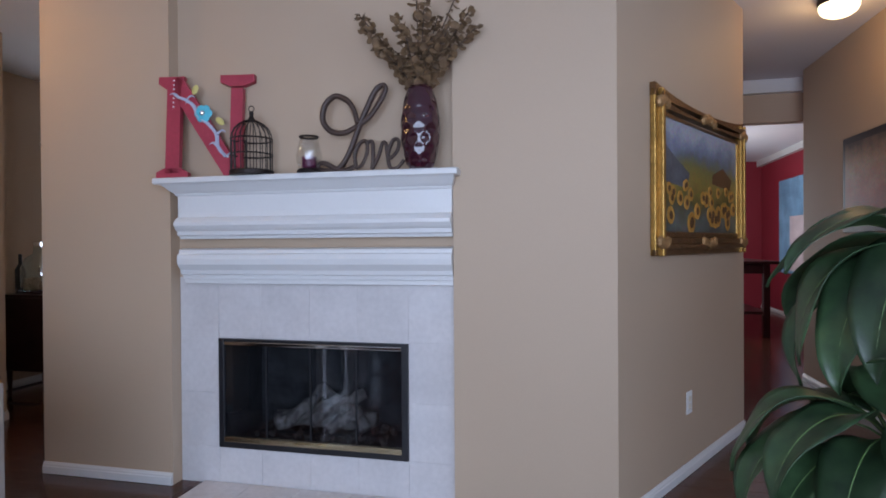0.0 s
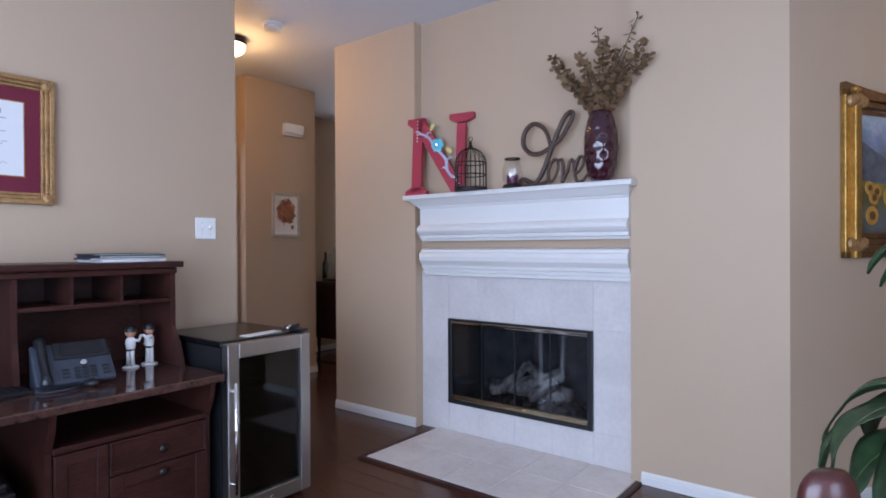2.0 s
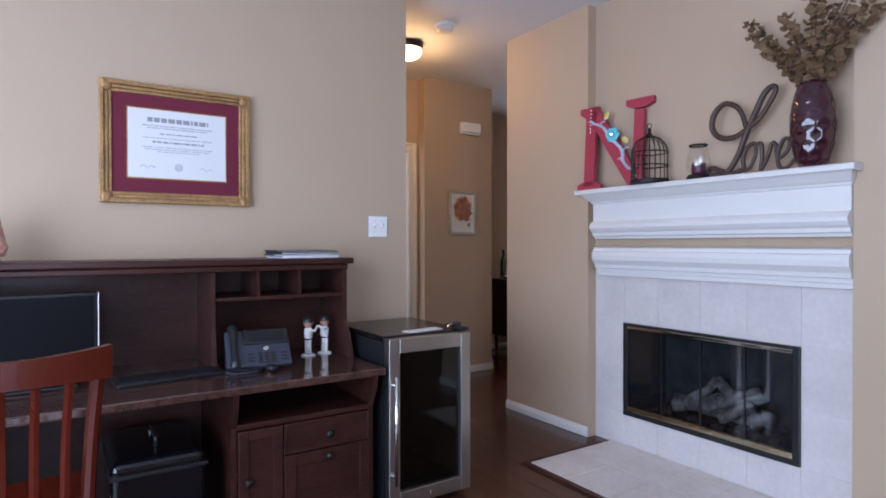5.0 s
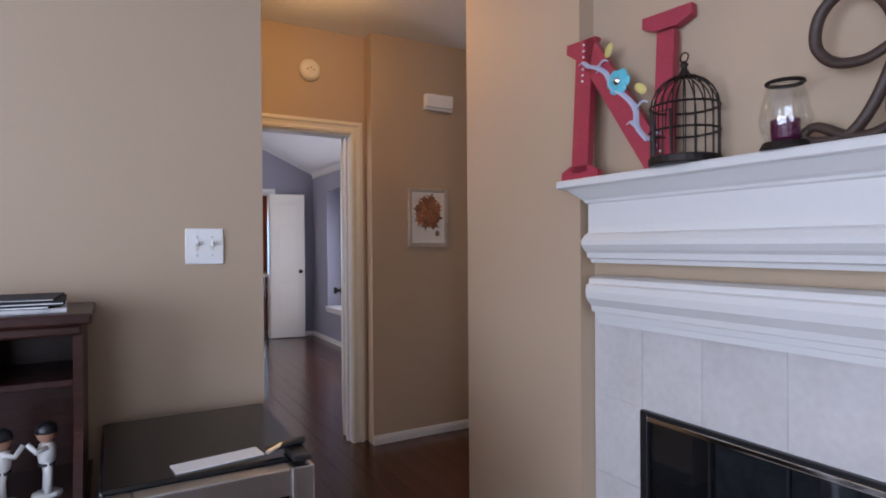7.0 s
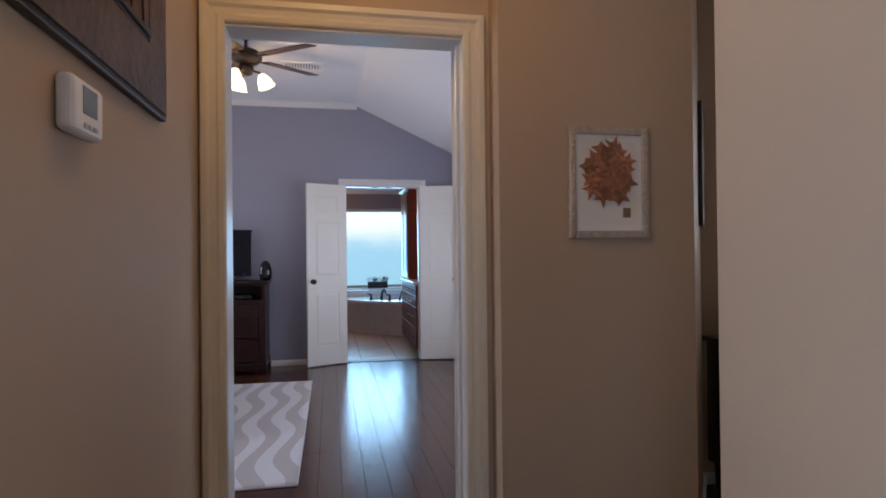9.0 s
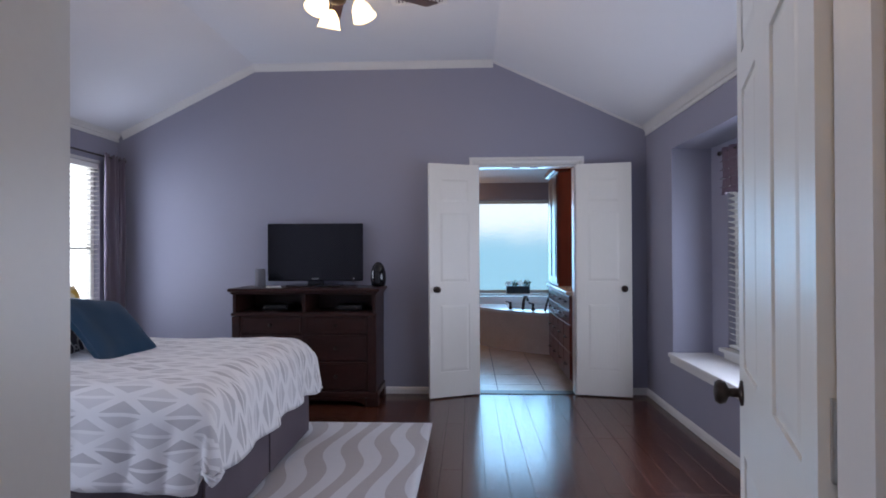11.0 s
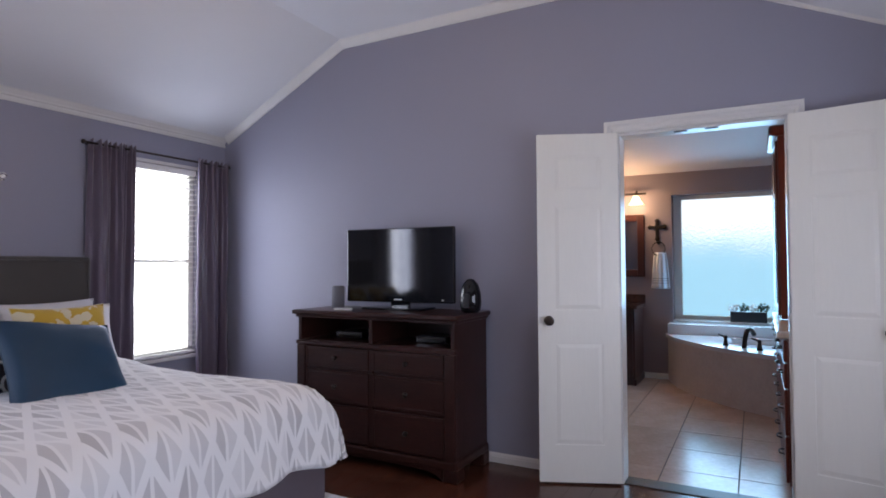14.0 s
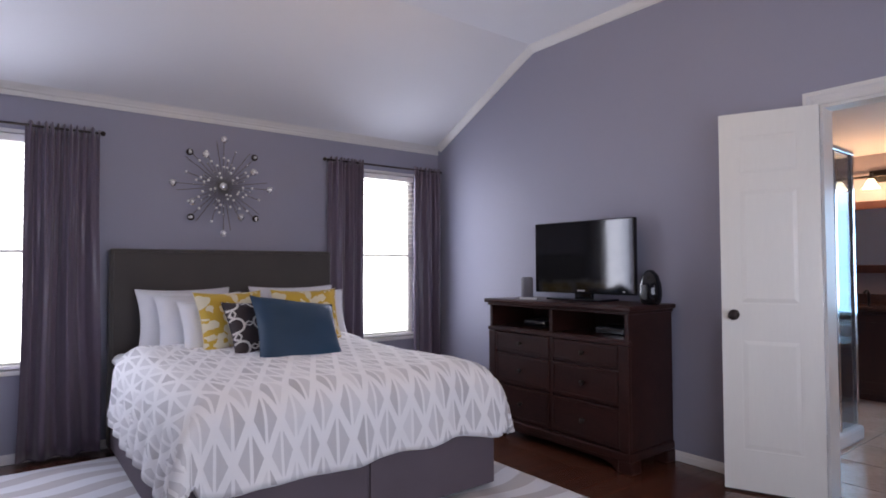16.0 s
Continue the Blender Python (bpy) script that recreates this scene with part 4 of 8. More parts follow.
def leaf(root, yaw, length, width, up, down, twist=0.0):
    """An arching leaf: it leaves the cane at the angle up and ends at the angle down, with a narrow stalk and a broad blade."""
    d = Vector((math.cos(yaw), math.sin(yaw), 0))
    side = Vector((-math.sin(yaw), math.cos(yaw), 0))
    ph = random.uniform(0, 6)
    line, ang = [Vector(root)], []
    for k in range(24):
        a = math.radians(up + (down - up) * (k / 23) ** 0.85)
        ang.append(a)
        line.append(line[-1] + (d * math.cos(a) + Vector((0, 0, math.sin(a)))) * (length / 24))

    def spine(u):
        x = min(23.999, u * 24)
        k = int(x)
        return line[k].lerp(line[k + 1], x - k)

    def f(u, v):
        a = ang[min(23, int(u * 24))]
        normal = Vector((0, 0, 1)) * math.cos(a) - d * math.sin(a)
        blade = max(0.0, (u - 0.22) / 0.78)
        w = (0.006 * (1 - u) + width * math.sin(math.pi * blade ** 0.72) ** 0.85) * (v - 0.5) * 2
        t = twist * u
        fold = 0.20 * abs(w) + 0.010 * math.sin(u * 13 + ph) * (v - 0.5) ** 2 * 4 * (blade > 0)
        return spine(u) + (side * math.cos(t) + normal * math.sin(t)) * w + normal * fold
    ob = part("leaf", sheet(bmesh.new(), f, 22, 8), LEAFM, plant, smooth=True)
    ob.location = -Vector((1.28, 1.92, 0))
    solid(ob, 0.0015)
    part("leaf_rib", tube(bmesh.new(), [spine(k / 15) + Vector((0, 0, 0.001)) for k in range(15)], [0.0035 - 0.0002 * k for k in range(15)], 5), RIB, ob)


for base, head in (((0.0, 0.0), (1.285, 1.90, 0.72)), ((0.03, 0.04), (1.45, 1.98, 1.12)), ((0.06, -0.04), (1.40, 1.84, 0.80))):
    part("cane", tube(bmesh.new(), bez([(base[0], base[1], 0.25), ((base[0] + head[0] - 1.28) / 2, (base[1] + head[1] - 1.92) / 2, head[2] * 0.6), (head[0] - 1.28, head[1] - 1.92, head[2])], 5), 0.022, 10), CANE, plant, smooth=True)
part("soil", lathe(bmesh.new(), [(0.15, 0.26), (0.15, 0.275)], seg=20), GAP, plant)
rnd = random.Random(5)


def whorl(root, leaves, kl, kw):
    """Leaves round the head of a cane: (turn in half circles, length, half width, angle up, angle down)."""
    for yaw, L, W, U, D in leaves:
        leaf(root, pi * yaw, L * kl, W * kw, U, D, rnd.uniform(-0.35, 0.35))


whorl((1.285, 1.90, 0.72), ((0.98, 0.52, 0.06, 72, -88), (1.06, 0.56, 0.075, 50, -100), (1.16, 0.50, 0.075, 62, -78), (1.27, 0.48, 0.075, 38, -98), (1.36, 0.42, 0.08, 82, 5),
                           (1.45, 0.48, 0.075, 52, -92), (1.56, 0.50, 0.075, 30, -90), (1.70, 0.52, 0.08, 58, -85), (1.86, 0.50, 0.075, 66, -70), (0.08, 0.50, 0.075, 55, -90),
                           (0.30, 0.48, 0.075, 70, -70), (0.52, 0.50, 0.075, 60, -85), (0.76, 0.50, 0.075, 60, -90), (1.12, 0.44, 0.065, 20, -80), (1.62, 0.40, 0.07, 80, 10)), 0.95, 0.95)
whorl((1.40, 1.84, 0.78), ((1.30, 0.46, 0.08, 50, -92), (1.48, 0.46, 0.08, 40, -95), (1.70, 0.48, 0.08, 60, -90), (1.92, 0.48, 0.08, 60, -85), (0.25, 0.46, 0.08, 60, -90), (0.6, 0.46, 0.08, 65, -80)), 1.0, 0.92)
whorl((1.475, 1.97, 1.11), ((0.97, 0.60, 0.06, 40, -105), (1.05, 0.60, 0.08, 54, -98), (1.13, 0.58, 0.085, 42, -102), (1.22, 0.60, 0.09, 52, -95), (1.32, 0.56, 0.09, 38, -100), (1.43, 0.56, 0.09, 48, -92),
                           (1.56, 0.56, 0.09, 40, -96), (1.70, 0.56, 0.09, 55, -90), (1.88, 0.56, 0.09, 52, -92), (0.06, 0.56, 0.09, 55, -90), (0.28, 0.56, 0.09, 60, -85), (0.52, 0.56, 0.09, 55, -90), (0.78, 0.56, 0.085, 55, -92),
                           (1.08, 0.56, 0.08, 74, -60), (1.27, 0.56, 0.085, 80, -48), (1.50, 0.54, 0.085, 76, -55), (0.92, 0.54, 0.08, 70, -68), (0.4, 0.52, 0.08, 80, -50)), 1.0, 0.95)


# ---- chairs ----
def slat_chair(x, y, rz, label, wood, top_z=0.93, group=""):
    """A slat-back chair; it faces local -x, the back stands at local x = 0.2."""
    c = thing("dining_chair", x, y, 0, rz, label, "chair", group)
    part("seat", boxed(-0.26, 0.18, -0.21, 0.21, 0.43, 0.465, 0.012), wood, c)
    for sx in (-0.23, 0.16):
        for sy in (-0.18, 0.18):
            if sx < 0:
                part("leg", tube(bmesh.new(), [(sx, sy, 0.43), (sx, sy, 0)], [0.024, 0.017], 8), wood, c)
            else:
                part("back_post", tube(bmesh.new(), bez([(0.23, sy, 0), (0.175, sy, 0.25), (0.165, sy, 0.45), (0.185, sy * 1.06, 0.7), (0.225, sy * 1.14, top_z - 0.04)], 5), 0.019, 8, 0.8), wood, c)
    def rail(u, v):
        yy = (u - 0.5) * 0.46
        return Vector((0.245 - 0.05 * (1 - (2 * u - 1) ** 2) * 0.0 + 0.03 * (1 - (2 * u - 1) ** 2), yy, top_z - 0.07 + 0.085 * v - 0.018 * (1 - (2 * u - 1) ** 2) * v))
    solid(part("top_rail", sheet(bmesh.new(), rail, 14, 2), wood, c, smooth=False), 0.024)
    part("lower_rail", tube(bmesh.new(), bez([(0.172, -0.18, 0.515), (0.19, 0, 0.51), (0.172, 0.18, 0.515)], 5), 0.02, 8), wood, c)
    for k in range(5):
        yy = -0.128 + 0.064 * k
        part("slat", tube(bmesh.new(), bez([(0.19, yy, 0.512), (0.205, yy * 1.04, 0.72), (0.258, yy * 1.1, top_z - 0.06)], 5), 0.0135, 6, 0.7), wood, c)
    for sy in (-0.18, 0.18):
        part("side_stretcher", tube(bmesh.new(), [(-0.23, sy, 0.2), (0.18, sy, 0.22)], 0.011, 8), wood, c)
    return c


slat_chair(-0.85, 0.03, 2, "red cherry wooden slat-back chair at the desk", CHAIRW)

DARKRED = mat("dark_mahogany", (0.045, 0.008, 0.0065), 0.38, vary=0.25, scale=5, fine=40, bump=0.03, coat=0.3)
arm = thing("armchair", 1.034, 1.04, 0.0, 0, "dark mahogany chair with a rounded wooden back", "chair")
part("seat", boxed(-0.2, 0.2, -0.2, 0.24, 0.42, 0.46, 0.015), DARKRED, arm)
for sx in (-0.17, 0.17):
    for sy in (-0.16, 0.2):
        part("leg", tube(bmesh.new(), [(sx, sy, 0.42), (sx, sy, 0)], [0.022, 0.016], 8), DARKRED, arm)
part("back_crest", tube(bmesh.new(), bez([(0.011, -0.19, 0.45), (0.011, -0.215, 0.70), (0.011, -0.232, 0.86), (0.011, -0.238, 0.93)], 6), [0.040] * 13 + [0.040, 0.039, 0.037, 0.034, 0.029, 0.022, 0.010], 14, 0.55), DARKRED, arm, smooth=True)
part("back_panel", boxed(-0.17, 0.17, -0.215, -0.195, 0.46, 0.62, 0.008), DARKRED, arm)


# ---- desk wall ----
desk = thing("desk", -1.815, -0.17, 0, 0, "dark cherry veneer office desk with a speckled top", "desk")
# local x into the room (0 to 0.70), local y along the wall (0 to 1.5)
part("desktop", boxed(0.0, 0.705, -0.012, 1.50, 0.635, 0.667, 0.006), DESKT, desk, "polished dark speckled desktop")
def side_panel(y0, y1):
    bm = prism(bmesh.new(), [(0.005, y0, 0), (0.60, y0, 0), (0.60, y0, 0.48), (0.64, y0, 0.56), (0.655, y0, 0.634), (0.005, y0, 0.634)], (0, y1 - y0, 0))
    return part("side_panel", bm, DESKW, desk)
for y in (0.0, 0.875, 1.465):
    side_panel(y, y + 0.022)
part("back_panel", boxed(0.004, 0.016, 0.022, 1.465, 0.08, 0.634), DESKW, desk)
part("shelf", boxed(0.016, 0.615, 0.897, 1.465, 0.475, 0.497, 0.003), DESKW, desk)
part("bottom", boxed(0.016, 0.60, 0.897, 1.465, 0.05, 0.07), DESKW, desk)
part("plinth", boxed(0.55, 0.59, 0.897, 1.465, 0.0, 0.05), DESKW, desk)


def panel_door(name, y0, y1, z0, z1, x, parent, wood, knob=None, rim=0.045, deep=0.008):
    bm = bmesh.new()
    box(bm, x, x + 0.014, y0, y1, z0, z1, 0.002)
    part_ = part(name, bm, wood, parent)
    bm = bmesh.new()
    for a in ((y0, y0 + rim, z0, z1), (y1 - rim, y1, z0, z1), (y0 + rim, y1 - rim, z0, z0 + rim), (y0 + rim, y1 - rim, z1 - rim, z1)):
        box(bm, x + 0.014, x + 0.014 + deep, *a, 0.003)
    part("raised_rim", bm, wood, part_)
    if knob:
        part("knob", lathe(bmesh.new(), [(0.006, x + 0.014), (0.006, x + 0.03), (0.016, x + 0.034), (0.017, x + 0.042), (0.01, x + 0.048)], at=(0, *knob), seg=16, axis="x"), BRONZE, part_, "dark bronze knob", smooth=True)
    return part_


panel_door("narrow_door", 0.90, 1.075, 0.07, 0.47, 0.60, desk, DESKW, (0.935, 0.27), 0.04)
panel_door("drawer", 1.08, 1.463, 0.345, 0.47, 0.60, desk, DESKW, (1.27, 0.405), 0.012, 0.004)
panel_door("door", 1.08, 1.463, 0.07, 0.34, 0.60, desk, DESKW, (1.27, 0.312), 0.05)

hutch = thing("desk_hutch", -1.815, -0.17, 0.667, 0, "dark cherry hutch with cubbyholes on the desk", "hutch")
HZ = 0.47
for y in (0.0, 0.86, 1.468):
    bm = prism(bmesh.new(), [(0.004, y, 0), (0.40 if y > 1 else 0.34, y, 0), (0.36 if y > 1 else 0.33, y, 0.10), (0.315, y, 0.17), (0.315, y, HZ - 0.03), (0.004, y, HZ - 0.03)], (0, 0.02, 0))
    part("side_panel", bm, DESKW, hutch)
part("top", boxed(0.0, 0.355, -0.03, 1.51, HZ - 0.028, HZ, 0.006), DESKW, hutch)
part("top_moulding", boxed(0.315, 0.335, 0.0, 1.488, HZ - 0.055, HZ - 0.029, 0.006), DESKW, hutch)
part("back_panel", boxed(0.004, 0.012, 0.02, 1.468, 0.0, HZ - 0.03), DESKW, hutch)
part("cubby_shelf", boxed(0.012, 0.31, 0.88, 1.468, 0.285, 0.303, 0.003), DESKW, hutch)
for y in (1.06, 1.25):
    part("cubby_divider", boxed(0.012, 0.305, y, y + 0.014, 0.303, HZ - 0.03), DESKW, hutch)

DISPLAY = mat("matt_display", (0.006, 0.006, 0.008), 0.45, vary=0.05, bump=0)
DISPLAY.node_tree.nodes["Principled BSDF"].inputs["Specular IOR Level"].default_value = 0.1
mon = thing("monitor", -1.52, 0.085, 0.667, 4, "flat black computer monitor on the desk", "monitor")
part("screen", boxed(-0.02, 0.02, -0.19, 0.19, 0.03, 0.35, 0.008), BLACK, mon)
part("display", boxed(0.0205, 0.022, -0.178, 0.178, 0.045, 0.338), DISPLAY, mon)
part("edge_strip", boxed(-0.022, 0.022, 0.1905, 0.195, 0.03, 0.35, 0.002), STEEL, mon)
part("neck", boxed(-0.03, -0.015, -0.04, 0.04, 0.01, 0.12), BLACK, mon)
part("foot", boxed(-0.09, 0.09, -0.12, 0.12, 0, 0.012, 0.005), BLACK, mon)
kb = thing("keyboard", -1.42, 0.52, 0.667, 6, "black computer keyboard on the desk", "keyboard")
part("case", boxed(-0.07, 0.07, -0.2, 0.2, 0, 0.014, 0.005), BLACK, kb)
bm = bmesh.new()
for i in range(5):
    for j in range(15):
        box(bm, -0.058 + 0.024 * i, -0.038 + 0.024 * i, -0.185 + 0.025 * j, -0.164 + 0.025 * j, 0.014, 0.019)
tagged(part("keys", bm, BLACK, kb), kind="stuff")

PHONE = mat("slate_phone_plastic", (0.035, 0.042, 0.058), 0.35, vary=0.15, bump=0.03)
ph_ = thing("desk_phone", -1.50, 0.80, 0.667, -8, "dark grey office desk phone with a handset", "phone")
part("stand", prism(bmesh.new(), [(-0.02, -0.05, 0), (0.10, -0.05, 0), (0.10, -0.05, 0.01), (0.02, -0.05, 0.12), (-0.02, -0.05, 0.12)], (0, 0.20, 0)), PHONE, ph_)
body = part("keypad_body", boxed(-0.095, 0.10, -0.115, 0.15, -0.012, 0.012, 0.007), PHONE, ph_)
body.matrix_local = pose(0.075, 0.06, 0.085, 0, 42, 0)
part("screen_panel", boxed(-0.092, -0.01, -0.045, 0.145, 0.0125, 0.019, 0.004), BLACK, body)
part("screen", boxed(-0.082, -0.025, -0.02, 0.125, 0.0192, 0.020), GLOSSB, body)
part("round_button", lathe(bmesh.new(), [(0.013, 0.012), (0.013, 0.017), (0.009, 0.019)], at=(0.012, 0.05, 0), seg=16), CHROME, body, "silver round button")
for i in range(4):
    for j in range(3):
        part("key", boxed(0.03 + 0.016 * i, 0.041 + 0.016 * i, 0.012 + 0.027 * j, 0.033 + 0.027 * j, 0.012, 0.0155, 0.002), BLACK, body)
for i in range(3):
    for y in (-0.028, 0.108):
        part("side_key", boxed(0.034 + 0.018 * i, 0.043 + 0.018 * i, y, y + 0.026, 0.012, 0.015, 0.002), BLACK, body)
part("handset", tube(bmesh.new(), bez([(-0.10, -0.082, 0.016), (-0.08, -0.082, 0.03), (0.0, -0.082, 0.024), (0.08, -0.082, 0.03), (0.10, -0.082, 0.016)], 5), [0.020, 0.022, 0.022, 0.021, 0.020, 0.018] + [0.016] * 9 + [0.018, 0.020, 0.021, 0.022, 0.022, 0.020], 10), BLACK, body, smooth=True)
part("cord", tube(bmesh.new(), bez([(0.12, -0.06, 0.005), (0.18, -0.03, 0.005), (0.17, 0.05, 0.005), (0.13, 0.09, 0.005)], 6), 0.004, 6), PHONE, ph_)
mouse = thing("mouse", -1.34, 0.90, 0.667, 0, "small black computer mouse on the desk", "mouse")
bm = bmesh.new()
bmesh.ops.create_uvsphere(bm, u_segments=16, v_segments=10, radius=0.5, matrix=Matrix.Translation((0, 0, 0.014)) @ Matrix.Diagonal((0.09, 0.055, 0.034, 1)))
part("shell", bm, BLACK, mouse, smooth=True)

FIGW = mat("white_resin", (0.75, 0.73, 0.70), 0.4, vary=0.04, bump=0.02)
SKINC = mat("painted_clay", (0.42, 0.22, 0.14), 0.5, vary=0.1)


def ball_player(s, yy):
    """A small painted ball player; s says which way it reaches."""
    fig = bmesh.new()
    slots = []

    def ring(profile, slot=0, seg=14):
        n0 = len(fig.faces)
        lathe(fig, profile, seg=seg)
        slots.append((n0, len(fig.faces), slot))
    ring([(0.034, 0), (0.034, 0.006), (0.026, 0.009), (0.024, 0.0095)])
    for k in (-0.011, 0.011):
        tube(fig, [(k * 1.3, 0, 0.008), (k * 1.1, -0.002 * s, 0.055), (k * 0.7, 0, 0.085)], [0.009, 0.0095, 0.012], 8)
    ring([(0.013, 0.078), (0.019, 0.09), (0.021, 0.118), (0.016, 0.132), (0.008, 0.137)])
    tube(fig, [(0.016, 0, 0.126), (0.02, 0.024 * s, 0.118), (0.014, 0.042 * s, 0.142)], 0.0065, 6)
    tube(fig, [(-0.016, 0, 0.126), (-0.02, -0.006 * s, 0.105), (-0.012, 0.016 * s, 0.094)], 0.0065, 6)
    ring([(0.0195, 0.077), (0.0195, 0.084)], 1)
    ring([(0.006, 0.132), (0.017, 0.142), (0.023, 0.155), (0.022, 0.166), (0.015, 0.175)], 2)
    ring([(0.0245, 0.160), (0.025, 0.166), (0.021, 0.180), (0.007, 0.187)], 1)
    fig.faces.ensure_lookup_table()
    for n0, n1, slot in slots:
        for f in fig.faces[n0:n1]:
            f.material_index = slot
    ob = part("figurine", fig, FIGW, smooth=True)
    ob.data.materials.append(BLACK)
    ob.data.materials.append(SKINC)
    ob.matrix_world = pose(-1.57, 1.19, 0.667, 0, 0, 12) @ Matrix.Translation((0, yy, 0))
    tagged(ob, "small white and navy resin ball player raising a palm", "figurine", "ball players on the desk")


ball_player(1, -0.046)
ball_player(-1, 0.046)

bag = thing("computer_tower", -1.45, 0.42, 0, 0, "black computer case under the desk", "computer")
part("case", boxed(-0.25, 0.22, -0.12, 0.20, 0.0, 0.42, 0.03, 4), GLOSSB, bag)
part("lid_edge", boxed(-0.24, 0.225, -0.125, 0.205, 0.36, 0.375, 0.004), BLACK, bag)
part("carry_handle", tube(bmesh.new(), bez([(-0.08, 0.04, 0.42), (-0.07, 0.04, 0.455), (0.07, 0.04, 0.455), (0.08, 0.04, 0.42)], 5), 0.008, 8), BLACK, bag)

MAG = [("book", 0.0, 0.012, (0.62, 0.62, 0.64), 3), ("book", 0.012, 0.006, (0.05, 0.05, 0.06), -4), ("magazine", 0.018, 0.013, (0.02, 0.02, 0.025), 2), ("magazine", 0.031, 0.006, (0.03, 0.03, 0.035), -2)]
for nm, z, hh, col, rz in MAG:
    b = thing(nm, -1.63, 1.13 + 0.003 * rz, 1.137 + z, rz, "thin magazine in a flat stack on the hutch" if nm == "magazine" else "pale paperback in a flat stack on the hutch", "book", "papers on the hutch")
    part("cover", boxed(-0.10, 0.12, -0.14, 0.14, 0, hh, 0.001), mat("cover_paper", col, 0.95, vary=0.3, scale=25), b)
    part("pages", boxed(0.1201, 0.1208, -0.138, 0.138, hh * 0.3, hh * (0.8 if nm == "book" else 0.5)), WHITEP, b)

SALT = mat("pink_salt", (0.62, 0.27, 0.20), 0.5, vary=0.3, scale=14, fine=50, bump=0.5, second=(0.75, 0.42, 0.33))
salt = thing("salt_lamp", -1.62, -0.085, 1.137, 0, "rough pink salt crystal lamp on a dark base", "salt lamp")
part("base", lathe(bmesh.new(), [(0.05, 0), (0.052, 0.012)], seg=20), DESKW, salt)
random.seed(8)
bm = bmesh.new()
bmesh.ops.create_icosphere(bm, subdivisions=3, radius=0.085, matrix=Matrix.Translation((0, 0, 0.095)))
for v in bm.verts:
    k = noise.noise(v.co * 14) * 0.022 + noise.noise(v.co * 40) * 0.010
    up = (v.co.z - 0.095) / 0.085
    wide = (0.80 - 0.16 * up) / max(0.45, math.sqrt(max(0.0, 1 - min(1, abs(up)) ** 2)) ** 0.7)
    v.co.x *= wide + k * 8
    v.co.y *= wide + k * 8
    v.co.z = max(0.012, v.co.z + k)
part("crystal", bm, SALT, salt)

dip = thing("framed_certificate", -1.819, 0.615, 1.657, 0, "certificate with a maroon mat in an antique gold frame", "certificate")
for s in (-1, 1):
    bm = bmesh.new()
    for a, b, d in ((0, 0.02, 0.03), (0.02, 0.036, 0.022), (0.036, 0.05, 0.016)):
        y0, y1 = s * (0.32 - a), s * (0.32 - b)
        box(bm, 0.001, d, min(y0, y1), max(y0, y1), -0.27 + a, 0.27 - a, 0.004)
    part("frame_side", bm, DULLG, dip)
    bm = bmesh.new()
    for a, b, d in ((0, 0.02, 0.0295), (0.02, 0.036, 0.0215), (0.036, 0.05, 0.0155)):
        z0, z1 = s * (0.27 - a), s * (0.27 - b)
        box(bm, 0.0015, d, -0.32 + b, 0.32 - b, min(z0, z1), max(z0, z1), 0.004)
    part("frame_rail", bm, DULLG, dip)
    for e in (-1, 1):
        bm = bmesh.new()
        bmesh.ops.create_uvsphere(bm, u_segments=10, v_segments=6, radius=0.028, matrix=Matrix.Translation((0.02, s * 0.295, e * 0.245)) @ Matrix.Diagonal((0.5, 1, 1, 1)))
        part("corner_ornament", bm, DULLG, dip)
part("mat_board", boxed(0.004, 0.008, -0.27, 0.27, -0.22, 0.22), mat("maroon_mat", (0.13, 0.008, 0.025), 0.8, vary=0.1, fine=80), dip)
part("inner_lip", boxed(0.008, 0.0095, -0.213, 0.213, -0.157, 0.163), GOLD, dip)
part("paper", boxed(0.0095, 0.011, -0.208, 0.208, -0.152, 0.158), mat("cream_paper", (0.68, 0.675, 0.67), 0.6, vary=0.02), dip)
INK = mat("black_ink", (0.27, 0.27, 0.29), 0.7)
random.seed(5)
def bars(z, total, hgt):
    at = -total / 2
    while at < total / 2 - 0.005:
        w = random.uniform(0.008, 0.03)
        w = min(w, total / 2 - at)
        part("printed_line", boxed(0.011, 0.0113, at, at + w, z - hgt / 2, z + hgt / 2), INK, dip)
        at += w + 0.005
for z, tot, hh in ((0.112, 0.26, 0.020), (0.085, 0.30, 0.004), (0.075, 0.26, 0.004), (0.05, 0.16, 0.005), (0.03, 0.30, 0.003), (0.012, 0.22, 0.008), (-0.012, 0.30, 0.003), (-0.022, 0.28, 0.003), (-0.032, 0.18, 0.003)):
    bars(z, tot, hh)
part("seal", lathe(bmesh.new(), [(0.018, 0.011), (0.018, 0.0118)], at=(0, 0.0, -0.10), seg=20, axis="x"), mat("grey_seal", (0.45, 0.45, 0.44), 0.5, vary=0.3, fine=50), dip)
for y in (-0.13, 0.12):
    part("signature", tube(bmesh.new(), bez([(0.0115, y - 0.03, -0.105), (0.0115, y - 0.015, -0.095), (0.0115, y, -0.11), (0.0115, y + 0.015, -0.097), (0.0115, y + 0.03, -0.105)], 5), 0.0012, 4), INK, dip)

outlet(-1.818, 1.646, 1.30, 90, "white double toggle light switch on the tan wall", True)

